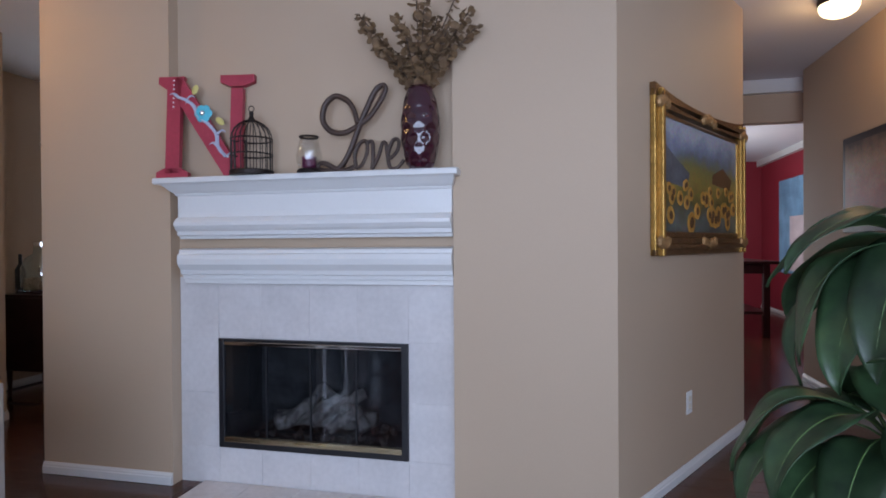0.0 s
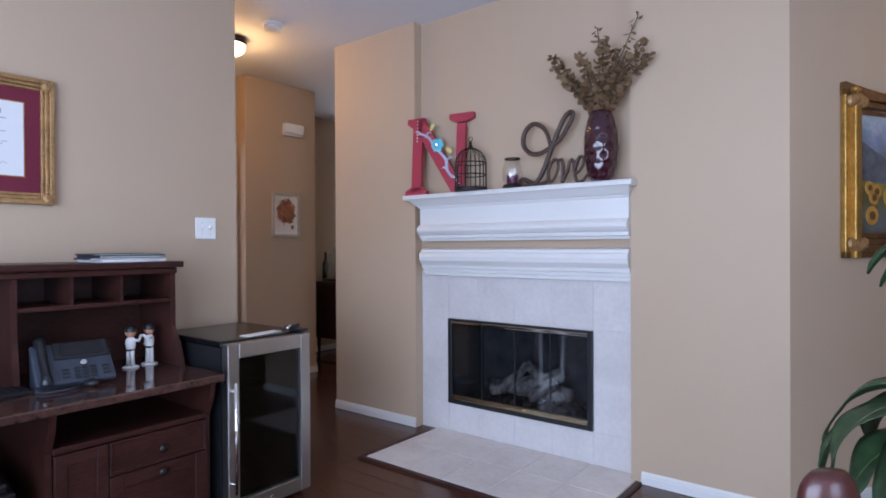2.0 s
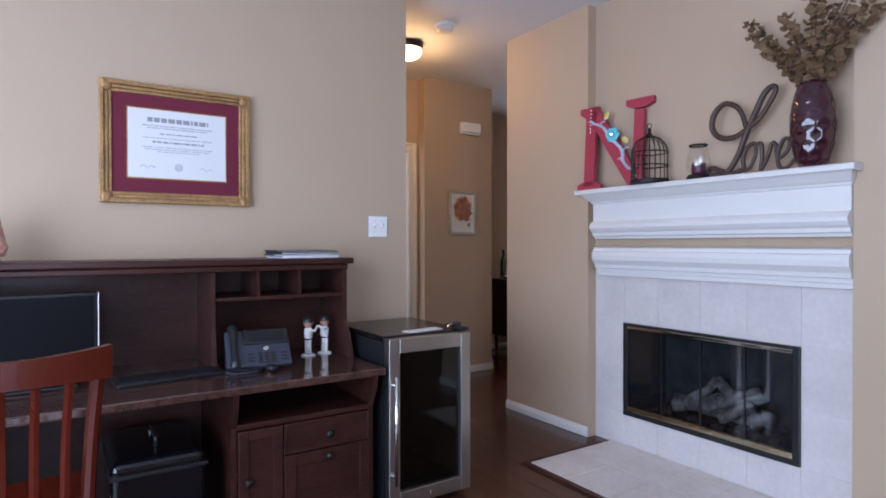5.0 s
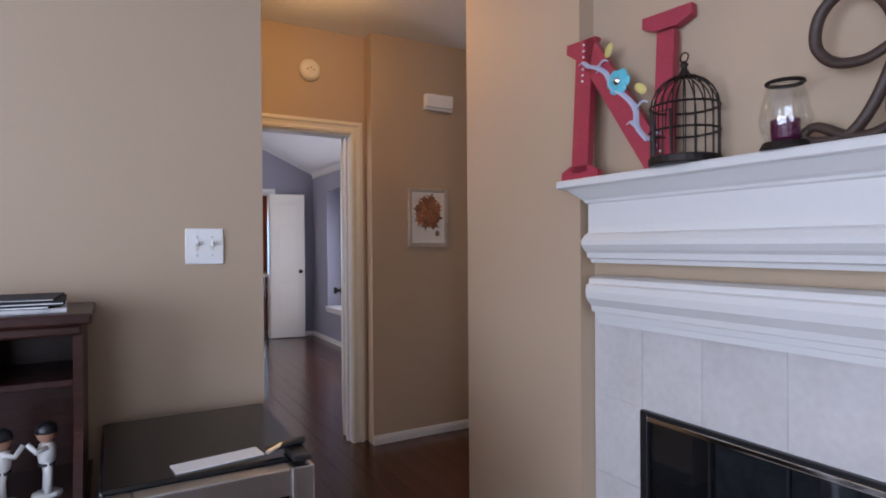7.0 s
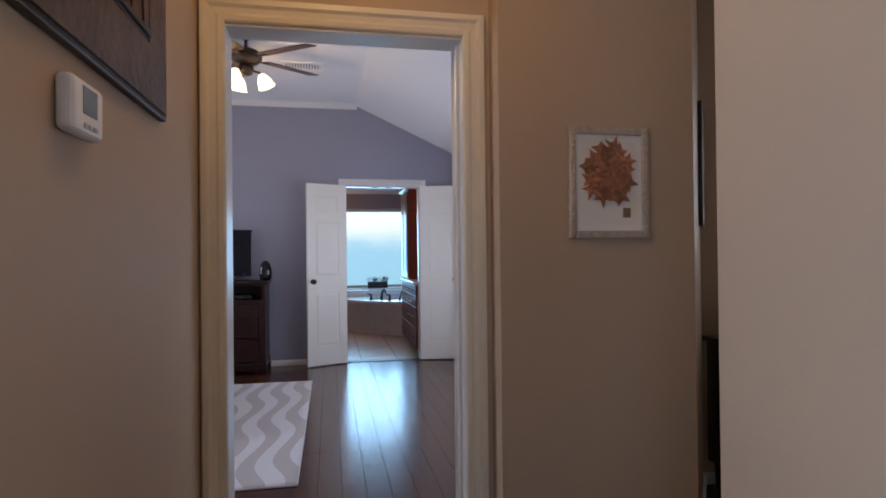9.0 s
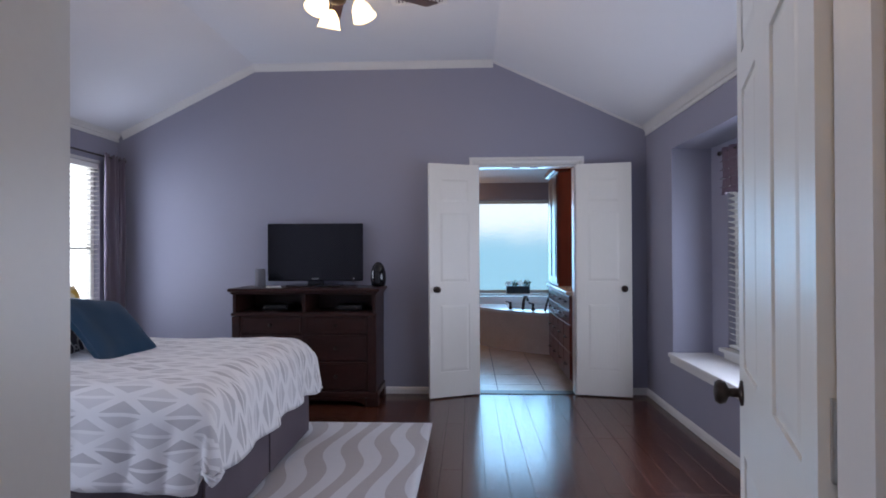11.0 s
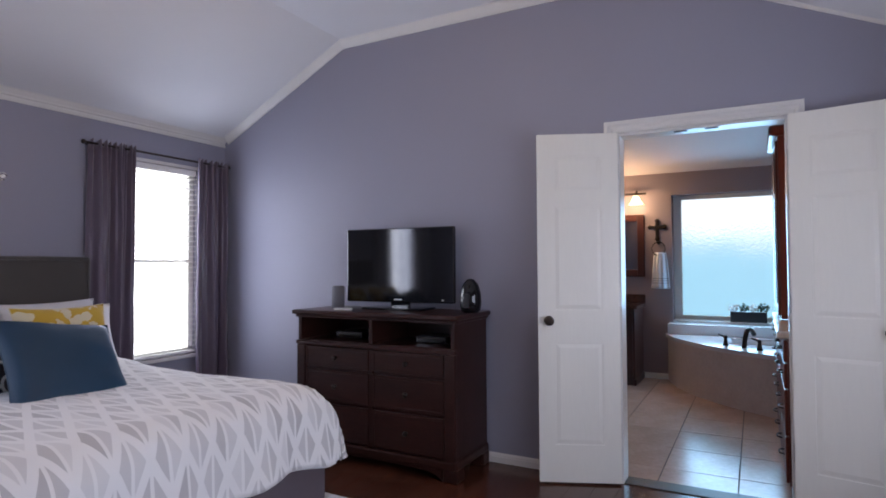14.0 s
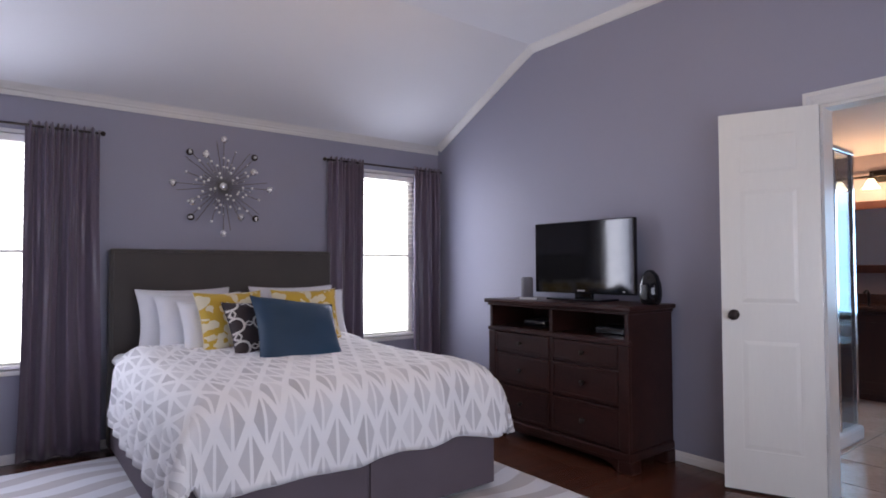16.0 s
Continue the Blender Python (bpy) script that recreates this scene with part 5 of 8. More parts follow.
# wine cooler
cool = thing("wine_cooler", -1.715, 1.36, 0, 0, "black wine cooler with a stainless steel framed glass door", "wine cooler")
CW, CD, CH = 0.44, 0.52, 0.79
bm = bmesh.new()
box(bm, 0, CD, 0, 0.02, 0.02, CH - 0.03)
box(bm, 0, CD, CW - 0.02, CW, 0.02, CH - 0.03)
box(bm, 0, 0.02, 0.02, CW - 0.02, 0.02, CH - 0.03)
box(bm, 0.02, CD, 0.02, CW - 0.02, 0.02, 0.07)
box(bm, 0.02, CD, 0.02, CW - 0.02, CH - 0.06, CH - 0.03)
part("body", bm, BLACK, cool)
part("top_panel", boxed(-0.01, CD + 0.005, -0.005, CW + 0.005, CH - 0.03, CH, 0.008), mat("black_lacquer_top", (0.004, 0.004, 0.005), 0.22, vary=0.2, fine=90, bump=0.02), cool)
door = part("door_frame", box(box(box(box(bmesh.new(), CD + 0.006, CD + 0.055, 0, 0.055, 0.03, CH - 0.01, 0.004), CD + 0.006, CD + 0.055, CW - 0.055, CW, 0.03, CH - 0.01, 0.004), CD + 0.006, CD + 0.0545, 0.055, CW - 0.055, CH - 0.075, CH - 0.01, 0.004), CD + 0.006, CD + 0.0545, 0.055, CW - 0.055, 0.03, 0.095, 0.004), STEEL, cool, "brushed stainless steel door frame")
part("door_glass", boxed(CD + 0.025, CD + 0.033, 0.055, CW - 0.055, 0.095, CH - 0.075), thin_glass("smoked_glass", 0.055, (0.20, 0.21, 0.23)), door)
part("handle", tube(bmesh.new(), [(CD + 0.085, 0.02, 0.14), (CD + 0.085, 0.02, 0.62)], 0.008, 10), CHROME, door, "chrome bar handle", smooth=True)
for z in (0.18, 0.58):
    part("handle_post", tube(bmesh.new(), [(CD + 0.05, 0.02, z), (CD + 0.085, 0.02, z)], 0.006, 8), CHROME, door)
part("lock", lathe(bmesh.new(), [(0.008, CD + 0.054), (0.008, CD + 0.058)], at=(0, CW / 2, 0.06), seg=14, axis="x"), CHROME, door)
part("hinge", boxed(CD - 0.04, CD + 0.05, CW - 0.05, CW - 0.005, CH + 0.0005, CH + 0.014, 0.004), BLACK, cool)
for z in (0.30, 0.44, 0.57):
    bm = bmesh.new()
    tube(bm, bez([(CD - 0.02, 0.025, z), (CD + 0.0, CW / 2, z + 0.0), (CD - 0.02, CW - 0.025, z)], 6), 0.006, 6)
    for k in range(7):
        tube(bm, [(0.03, 0.05 + 0.057 * k, z), (CD - 0.02, 0.05 + 0.057 * k, z)], 0.0025, 5)
    part("rack", bm, CHROME, cool)
for y, z in ((0.14, 0.115), (0.24, 0.115), (0.19, 0.20), (0.30, 0.20)):
    bt = thing("wine_bottle", -1.715 + 0.12, 1.36 + y, z, 0, "dark wine bottle lying in the wine cooler", "bottle", "bottles in the cooler")
    part("glass_body", lathe(bmesh.new(), [(0.012, 0.0), (0.014, 0.09), (0.036, 0.13), (0.037, 0.30), (0.03, 0.31)], seg=18, axis="x"), mat("dark_bottle_glass", (0.03, 0.035, 0.045), 0.1, vary=0.1, bump=0), bt, smooth=True)
    part("label_band", lathe(bmesh.new(), [(0.0374, 0.17), (0.0374, 0.27)], seg=18, axis="x"), mat("bottle_label", (0.35, 0.37, 0.42), 0.6, vary=0.2), bt)
card = part("paper_card", boxed(-0.03, 0.03, -0.10, 0.10, 0, 0.003), WHITEP)
card.matrix_world = pose(-1.25, 1.60, CH + 0.0005, 0, 0, 8)
tagged(card, "white paper strip lying on the wine cooler", "paper")
opn = thing("bottle_opener", -1.215, 1.75, CH + 0.015, 15, "black bottle opener lying on the wine cooler", "opener")
part("grip", tube(bmesh.new(), [(0, -0.05, 0.008), (0, 0.05, 0.008)], [0.008, 0.01], 8), BLACK, opn)
part("lever", tube(bmesh.new(), [(0.0, -0.01, 0.012), (0.02, -0.06, 0.008)], 0.005, 6), STEEL, opn)

# ---- hall ----
def casing(name, axis, at, out, a0, a1, top, material, w=0.085):
    """Door casing on one face of a wall: two uprights and a head, moulded."""
    prof = [(0, 0), (w, 0), (w, 0.02), (w - 0.02, 0.022), (w - 0.03, 0.014), (0.03, 0.012), (0.02, 0.016), (0.006, 0.014), (0, 0.01)]
    bm = bmesh.new()
    def P(u, d, z):
        return (at + out * d, u, z) if axis == "x" else (u, at + out * d, z)
    for a, s in ((a0, -1), (a1, 1)):
        lo = [P(a + s * u, d + 0.0005, 0.0) for u, d in prof]
        hi = [P(a + s * u, d + 0.0005, top + u) for u, d in prof]
        va, vb = [bm.verts.new(p) for p in lo], [bm.verts.new(p) for p in hi]
        n = len(prof)
        bm.faces.new(va)
        bm.faces.new(vb)
        for i in range(n):
            bm.faces.new((va[i], va[(i + 1) % n], vb[(i + 1) % n], vb[i]))
    va = [bm.verts.new(P(a0 - u, d + 0.0005, top + u)) for u, d in prof]
    vb = [bm.verts.new(P(a1 + u, d + 0.0005, top + u)) for u, d in prof]
    n = len(prof)
    for i in range(n):
        bm.faces.new((va[i], va[(i + 1) % n], vb[(i + 1) % n], vb[i]))
    return structure(name, bm, material, "moulded painted door casing", "door casing")


casing("trim_hall_door", "x", -3.40, 1, 1.92, 2.745, 2.03, IVORY, 0.078)
bm = bmesh.new()
box(bm, -3.523, -3.398, 1.905, 1.921, 0, 2.034)
box(bm, -3.523, -3.398, 2.743, 2.759, 0, 2.034)
box(bm, -3.523, -3.398, 1.921, 2.743, 2.02, 2.034)
box(bm, -3.48, -3.45, 2.732, 2.743, 0, 2.02)
structure("trim_hall_jamb", bm, WHITE, "white painted door jamb", "door jamb")


def six_panel_door(name, x, y, rz, w, label, knob_side=1, six=False):
    """Local x along the leaf from the hinge, thickness along local y."""
    d = thing(name, x, y, 0.012, rz, label, "door", kind="structure")
    h = 2.018
    cols = ((0.0, w),) if not six else ((0.0, w / 2), (w / 2, w))
    part("core", boxed(0, w, -0.012, 0.012, 0, h), DOORW, d)
    rows = ((0.215, 0.80), (0.99, 1.60), (1.68, 1.89))
    for f in (-1, 1):
        for c0, c1 in cols:
            st = 0.095 if not six else 0.085
            p0, p1 = c0 + st, c1 - st
            bm = bmesh.new()
            def add(a, b, z0, z1):
                y0, y1 = (0.012, 0.0175) if f > 0 else (-0.0175, -0.012)
                box(bm, a, b, y0, y1, z0, z1)
            add(c0, p0, 0, h)
            add(p1, c1, 0, h)
            zz = 0
            for z0, z1 in rows:
                add(p0, p1, zz, z0)
                zz = z1
            add(p0, p1, zz, h)
            part("stile_and_rail", bm, DOORW, d)
            for z0, z1 in rows:
                y = f * 0.0122
                bm = bmesh.new()
                m = 0.028
                a = [bm.verts.new(v) for v in ((p0 + 0.008, y, z0 + 0.008), (p1 - 0.008, y, z0 + 0.008), (p1 - 0.008, y, z1 - 0.008), (p0 + 0.008, y, z1 - 0.008))]
                b = [bm.verts.new(v) for v in ((p0 + m, y + f * 0.0045, z0 + m), (p1 - m, y + f * 0.0045, z0 + m), (p1 - m, y + f * 0.0045, z1 - m), (p0 + m, y + f * 0.0045, z1 - m))]
                bm.faces.new(b)
                for i in range(4):
                    bm.faces.new((a[i], a[(i + 1) % 4], b[(i + 1) % 4], b[i]))
                part("raised_panel", bm, DOORW, d)
    for f in (-1, 1):
        k = part("door_knob", lathe(bmesh.new(), [(0.028, f * 0.017), (0.028, f * 0.022), (0.01, f * 0.026), (0.01, f * 0.045), (0.024, f * 0.052), (0.028, f * 0.064), (0.022, f * 0.074), (0.006, f * 0.077)], at=(w - 0.06, 0, 0.93), seg=20, axis="y"), BRONZE, d, "oil-rubbed bronze knob", smooth=True)
    for z in (0.25, 1.0, 1.75):
        part("hinge", boxed(-0.008, 0.012, -0.006, 0.006, z, z + 0.09, 0.002), STEEL, d)
    return d


six_panel_door("door_hall", -3.535, 2.75, 161, 0.78, "white panelled bedroom door standing open into the room", six=True)
six_panel_door("door_bath_1", FX + 0.028, 2.44, math.degrees(math.atan2(2.0 - 2.44, -7.855 - FX - 0.028)), 0.465, "narrow white panelled bathroom door, open with a bronze knob")
six_panel_door("door_bath_2", FX + 0.028, 3.30, math.degrees(math.atan2(3.745 - 3.30, -7.945 - FX - 0.028)), 0.465, "narrow white panelled bathroom door, open with a bronze knob")
casing("trim_bath_door", "x", FX, 1, 2.434, 3.304, 2.035, WHITE, 0.07)
bm = bmesh.new()
box(bm, FX - 0.122, FX + 0.001, 2.435, 2.45, 0, 2.034)
box(bm, FX - 0.122, FX + 0.001, 3.288, 3.303, 0, 2.034)
box(bm, FX - 0.122, FX + 0.001, 2.45, 3.288, 2.018, 2.034)
structure("trim_bath_jamb", bm, WHITE, "white painted door jamb", "door jamb")
for y in (2.78, 2.94):
    c = thing("ball_catch", FX - 0.03, y, 2.0179, 0, "dark metal ball catch in the door head", "door catch")
    part("plate", boxed(-0.012, 0.012, -0.035, 0.035, -0.005, 0, 0.002), BRONZE, c)
structure("threshold", boxed(FX - 0.12, FX + 0.01, 2.45, 3.288, -0.003, 0.006, 0.003), BRONZE, "dark metal threshold strip in the doorway", "threshold")

leafpic = thing("framed_picture", -3.279, 3.252, 1.487, 0, "pressed brown leaves in a beaded silver frame on the hall wall", "picture")
SILV = mat("champagne_silver", (0.50, 0.44, 0.37), 0.35, 0.4, vary=0.3, fine=60, bump=0.2)
for s in (-1, 1):
    part("frame_side", boxed(0.001, 0.022, min(s * 0.155, s * 0.128), max(s * 0.155, s * 0.128), -0.2, 0.2, 0.004), SILV, leafpic)
    part("frame_rail", boxed(0.001, 0.0215, -0.128, 0.128, min(s * 0.2, s * 0.173), max(s * 0.2, s * 0.173), 0.004), SILV, leafpic)
    for e in (-1, 1):
        bm = bmesh.new()
        for k in range(26):
            bmesh.ops.create_icosphere(bm, subdivisions=1, radius=0.006, matrix=Matrix.Translation((0.023, s * 0.141, -0.19 + 0.0152 * k)))
    part("bead_row", bm, SILV, leafpic)
part("mat_board", boxed(0.002, 0.008, -0.128, 0.128, -0.173, 0.173), mat("cream_mat", (0.80, 0.77, 0.72), 0.8, vary=0.04), leafpic)
part("inner_line", boxed(0.008, 0.0085, -0.105, 0.105, -0.15, 0.15), mat("ivory_paper", (0.76, 0.72, 0.65), 0.8, vary=0.05), leafpic)
PRESS = mat("pressed_leaf", (0.13, 0.028, 0.014), 0.6, vary=0.5, scale=30, fine=80, bump=0.2, second=(0.34, 0.12, 0.045), piece=0.35)
random.seed(17)
for i in range(34):
    a, r = 2.4 * i, 0.088 * math.sqrt((i + 0.5) / 34)
    bm = bmesh.new()
    pts = []
    for k in range(10):
        rr = (0.040 if k % 2 == 0 else 0.019) * random.uniform(0.8, 1.15)
        pts.append((0, rr * math.cos(2 * pi * k / 10), rr * math.sin(2 * pi * k / 10)))
    prism(bm, pts, (0.001, 0, 0))
    ob = part("pressed_leaf", bm, PRESS, leafpic)
    ob.matrix_local = pose(0.0088 + 0.0003 * i, r * math.cos(a), 0.035 + r * math.sin(a) * 1.1, random.uniform(0, 360), 0, 0)
part("tag", boxed(0.0088, 0.0098, 0.055, 0.085, -0.125, -0.09), mat("brown_tag", (0.22, 0.13, 0.07), 0.8), leafpic)
pane = part("glass_pane", boxed(0.0195, 0.0205, -0.128, 0.128, -0.173, 0.173), thin_glass("picture_glass", 0.05), leafpic)
pane.visible_shadow = False

chime = thing("door_chime", -3.279, 3.33, 2.278, 0, "white rectangular door chime box on the hall wall", "door chime")
part("cover", boxed(0.0, 0.05, -0.105, 0.105, -0.045, 0.045, 0.008), WHITEP, chime)
part("base_plate", boxed(0.0, 0.03, -0.108, 0.108, -0.06, -0.044, 0.003), WHITEP, chime)
disc = thing("heat_detector", -3.399, 2.475, 2.41, 0, "round ivory detector on the wall over the door", "detector")
part("cover", lathe(bmesh.new(), [(0.068, 0), (0.07, 0.012), (0.062, 0.03), (0.04, 0.035)], seg=28, axis="x"), IVORY, disc, smooth=True)
for k in range(3):
    part("vent_dot", lathe(bmesh.new(), [(0.004, 0.034), (0.004, 0.037)], at=(0, 0.02 * (k - 1), 0.01 * (k % 2)), seg=8, axis="x"), BLACK, disc)
smoke = thing("smoke_detector", -2.15, 2.32, H, 0, "round white smoke detector on the hall ceiling", "smoke detector")
part("base", lathe(bmesh.new(), [(0.07, 0), (0.07, -0.012), (0.06, -0.016)], seg=28), WHITEP, smoke)
part("cap", lathe(bmesh.new(), [(0.058, -0.018), (0.055, -0.04), (0.035, -0.046), (0.01, -0.047)], seg=28), WHITEP, smoke, smooth=True)

DARKM = mat("dark_carved_panel", (0.035, 0.022, 0.02), 0.5, vary=0.5, scale=9, fine=40, bump=0.5, second=(0.09, 0.06, 0.05))
MARO = mat("maroon_panel", (0.06, 0.02, 0.022), 0.4, vary=0.3, scale=5, fine=40, bump=0.1)
wall_art = thing("wall_plaque", -2.50, 1.834, 1.855, 0, "large dark metal wall panel with an embossed border", "wall art")
part("board", boxed(-0.44, 0.44, 0.0, 0.018, -0.27, 0.27, 0.004), BRONZE, wall_art)
bm = bmesh.new()
for z0, z1 in ((-0.255, -0.12), (0.12, 0.255)):
    box(bm, -0.425, 0.425, 0.018, 0.022, z0, z1)
for x0, x1 in ((-0.425, -0.29), (0.29, 0.425)):
    box(bm, x0, x1, 0.018, 0.0215, -0.12, 0.12)
part("embossed_border", bm, DARKM, wall_art)
part("centre_panel", boxed(-0.285, 0.285, 0.018, 0.021, -0.115, 0.115, 0.002), MARO, wall_art)
for z in (-0.1, 0.1):
    part("inner_bar", boxed(-0.285, 0.285, 0.021, 0.028, z - 0.008, z + 0.008, 0.003), BRONZE, wall_art)
for k in range(7):
    part("reed", tube(bmesh.new(), bez([(-0.24 + 0.08 * k, 0.022, -0.09), (-0.235 + 0.08 * k, 0.022, 0.0), (-0.245 + 0.08 * k, 0.022, 0.09)], 4), 0.003, 5), BRONZE, wall_art)
th = thing("thermostat", -2.42, 1.834, 1.49, 0, "white wall thermostat with a small grey screen", "thermostat")
part("cover", boxed(-0.065, 0.065, 0.0, 0.03, -0.047, 0.047, 0.012, 3), WHITEP, th)
part("screen", boxed(-0.03, 0.028, 0.03, 0.0312, -0.012, 0.034), mat("lcd_grey", (0.16, 0.18, 0.17), 0.2, vary=0.05), th)
for k in range(3):
    part("button", boxed(-0.028 + 0.02 * k, -0.014 + 0.02 * k, 0.03, 0.033, -0.036, -0.028, 0.001), mat("button_grey", (0.5, 0.5, 0.5), 0.4), th)

# alcove cabinet with bottles
cab = thing("bar_cabinet", -3.68, 4.06, 0, 0, "dark wooden bar cabinet on slim legs in the alcove", "cabinet")
part("body", boxed(-0.19, 0.21, 0.0, 0.95, 0.22, 0.80, 0.006), DRESS, cab)
part("top", boxed(-0.20, 0.225, -0.015, 0.965, 0.80, 0.825, 0.005), DRESS, cab)
for x in (-0.16, 0.18):
    for y in (0.04, 0.91):
        part("leg", tube(bmesh.new(), [(x, y, 0.22), (x, y, 0)], [0.02, 0.013], 8), DRESS, cab)
for y in (0.02, 0.48):
    panel_door("door", y, y + 0.45, 0.24, 0.78, 0.21, cab, DRESS, (y + 0.225, 0.55), 0.05)
CG = thin_glass("demijohn_glass", 0.28, (0.74, 0.86, 0.88))
tray = thing("tray", -3.63, 4.24, 0.825, 0, "dark round tray on the bar cabinet", "tray")
part("dish", lathe(bmesh.new(), [(0.16, 0), (0.185, 0.012), (0.185, 0.03), (0.175, 0.03), (0.17, 0.014)], seg=28), DRESS, tray)
for x, y, k in ((-3.63, 4.21, 1.28), (-3.74, 4.60, 0.95)):
    jug = thing("glass_jug", x, y, 0.84 if k > 1.2 else 0.826, 0, "large clear glass jug filled with corks on the bar cabinet", "jug", "jugs on the bar cabinet")
    part("jug_body", lathe(bmesh.new(), [(0.10 * k, 0), (0.115 * k, 0.02), (0.118 * k, 0.15 * k), (0.09 * k, 0.21 * k), (0.05 * k, 0.24 * k), (0.045 * k, 0.28 * k), (0.05 * k, 0.29 * k)], seg=28), CG, jug, smooth=True).visible_shadow = False
    part("lid", lathe(bmesh.new(), [(0.05 * k, 0.286 * k), (0.05 * k, 0.31 * k)], seg=20), CHROME, jug)
    bm = bmesh.new()
    for i in range(150):
        a, r = random.uniform(0, 6.3), 0.098 * k * math.sqrt(random.random())
        c = Vector((r * math.cos(a), r * math.sin(a), random.uniform(0.015, 0.11)))
        dd = Vector((random.uniform(-1, 1), random.uniform(-1, 1), random.uniform(-0.5, 0.5))).normalized() * 0.015
        tube(bm, [c - dd, c + dd], 0.010, 6)
    tagged(part("corks", bm, mat("cork", (0.36, 0.22, 0.12), 0.9, vary=0.3), jug), kind="stuff")
wb = thing("wine_bottle", -3.84, 4.20, 0.826, 0, "dark wine bottle standing on the bar cabinet", "bottle")
part("glass_body", lathe(bmesh.new(), [(0.034, 0), (0.037, 0.01), (0.037, 0.19), (0.014, 0.235), (0.014, 0.31), (0.012, 0.315)], seg=20), GLOSSB, wb, smooth=True)
aw = thing("window_alcove", -4.1, 5.28, 0, 0, "white window with a lowered slatted blind in the alcove", "window", kind="structure")
bm = bmesh.new()
for y0, y1, z0, z1 in ((-0.5, -0.455, 1.18, 2.12), (0.455, 0.5, 1.18, 2.12), (-0.455, 0.455, 1.18, 1.225), (-0.455, 0.455, 2.075, 2.12), (-0.455, 0.455, 1.63, 1.67)):
    box(bm, -0.10, -0.06, y0, y1, z0, z1, 0.003)
part("window_frame", bm, WHITE, aw)
part("window_sill", boxed(-0.11, 0.03, -0.53, 0.53, 1.155, 1.18, 0.004), WHITE, aw)
ab = thing("window_blind", -4.1, 5.28, 0, 0, "white slatted blind lowered over the alcove window", "blind")
for k in range(22):
    sl = part("slat", boxed(-0.02, 0.02, -0.49, 0.49, -0.0012, 0.0012), WHITEP, ab)
    sl.matrix_local = pose(-0.03, 0, 1.21 + 0.04 * k, 0, 38, 0)
part("head_rail", boxed(-0.05, -0.01, -0.49, 0.49, 2.075, 2.115, 0.004), WHITEP, ab)
ar_ = thing("curtain_rod", -4.0, 4.64, 2.10, 0, "dark metal curtain rod with scrolled ends in the alcove", "curtain rod")
part("pole", tube(bmesh.new(), [(0, 0, 0), (0, 1.28, 0)], 0.012, 8), BRONZE, ar_)
for y, d in ((0.0, -1), (1.28, 1)):
    part("finial", lathe(bmesh.new(), [(0.012, 0), (0.035, d * 0.015), (0.045, d * 0.045), (0.03, d * 0.08), (0.006, d * 0.10)], at=(0, y, 0), seg=14, axis="y"), BRONZE, ar_, smooth=True)
for y in (0.06, 1.22):
    part("bracket", tube(bmesh.new(), bez([(-0.10, y, -0.05), (-0.03, y, -0.05), (0.0, y, -0.012)], 4), 0.009, 8), BRONZE, ar_)
fr2 = thing("framed_picture", -3.96, 4.099, 1.66, math.degrees(math.atan2(-0.6, 0.82)), "small framed print on the slanting alcove wall", "picture")
part("frame_board", boxed(-0.17, 0.17, 0.001, 0.02, -0.3, 0.3, 0.004), BRONZE, fr2)
part("print", boxed(-0.15, 0.15, 0.02, 0.022, -0.28, 0.28), mat("pale_print", (0.55, 0.57, 0.62), 0.25, vary=0.2, scale=8), fr2)


# ---- bedroom trim and windows ----
def crown(name, pts, prof):
    bm = bmesh.new()
    rings = []
    for p, n, u in pts:
        rings.append([bm.verts.new(Vector(p) + Vector(n) * a + Vector(u) * b) for a, b in prof])
    for r, q in zip(rings, rings[1:]):
        for i in range(len(prof)):
            bm.faces.new((r[i], r[(i + 1) % len(prof)], q[(i + 1) % len(prof)], q[i]))
    bm.faces.new(rings[0])
    bm.faces.new(rings[-1][::-1])
    return structure(name, bm, WHITE, "white crown moulding along the vaulted ceiling", "crown moulding")


CP = [(0, -0.130), (0.010, -0.130), (0.012, -0.112), (0.004, -0.110), (0.004, -0.098), (0.014, -0.096), (0.018, -0.082), (0.03, -0.060), (0.05, -0.036), (0.066, -0.028), (0.07, -0.014), (0.082, -0.012), (0.084, 0.03), (0, 0.03)]
crown("trim_crown_south", [((FX, BY0, 2.415), (0, 1, 0), (0, 0, 1)), ((-3.52, BY0, 2.415), (0, 1, 0), (0, 0, 1))], CP)
crown("trim_crown_north", [((FX, BY1, 2.41), (0, -1, 0), (0, 0, 1)), ((-3.95, BY1, 2.41), (0, -1, 0), (0, 0, 1))], CP)
CG2 = [(0, -0.045), (0.01, -0.045), (0.012, -0.036), (0.022, -0.026), (0.032, -0.012), (0.04, 0.0), (0.046, 0.014), (0, 0.014)]
crown("trim_crown_gable_slope", [((FX, BY0 + 0.05, 2.33 + 0.05 * 0.476), (1, 0, 0), (0, 0, 1)), ((FX, 0.42, 2.955), (1, 0, 0), (0, 0, 1)), ((FX, 2.58, 2.955), (1, 0, 0), (0, 0, 1))], CG2)
crown("trim_crown_gable_thin", [((FX, 2.58, 2.97), (1, 0, 0), (0, 0, 1)), ((FX, BY1, 2.345), (1, 0, 0), (0, 0, 1))], [(0, -0.02), (0.008, -0.02), (0.01, 0.01), (0, 0.01)])

BLINDM = mat("white_blind_slat", (0.82, 0.82, 0.80), 0.4, vary=0.02)


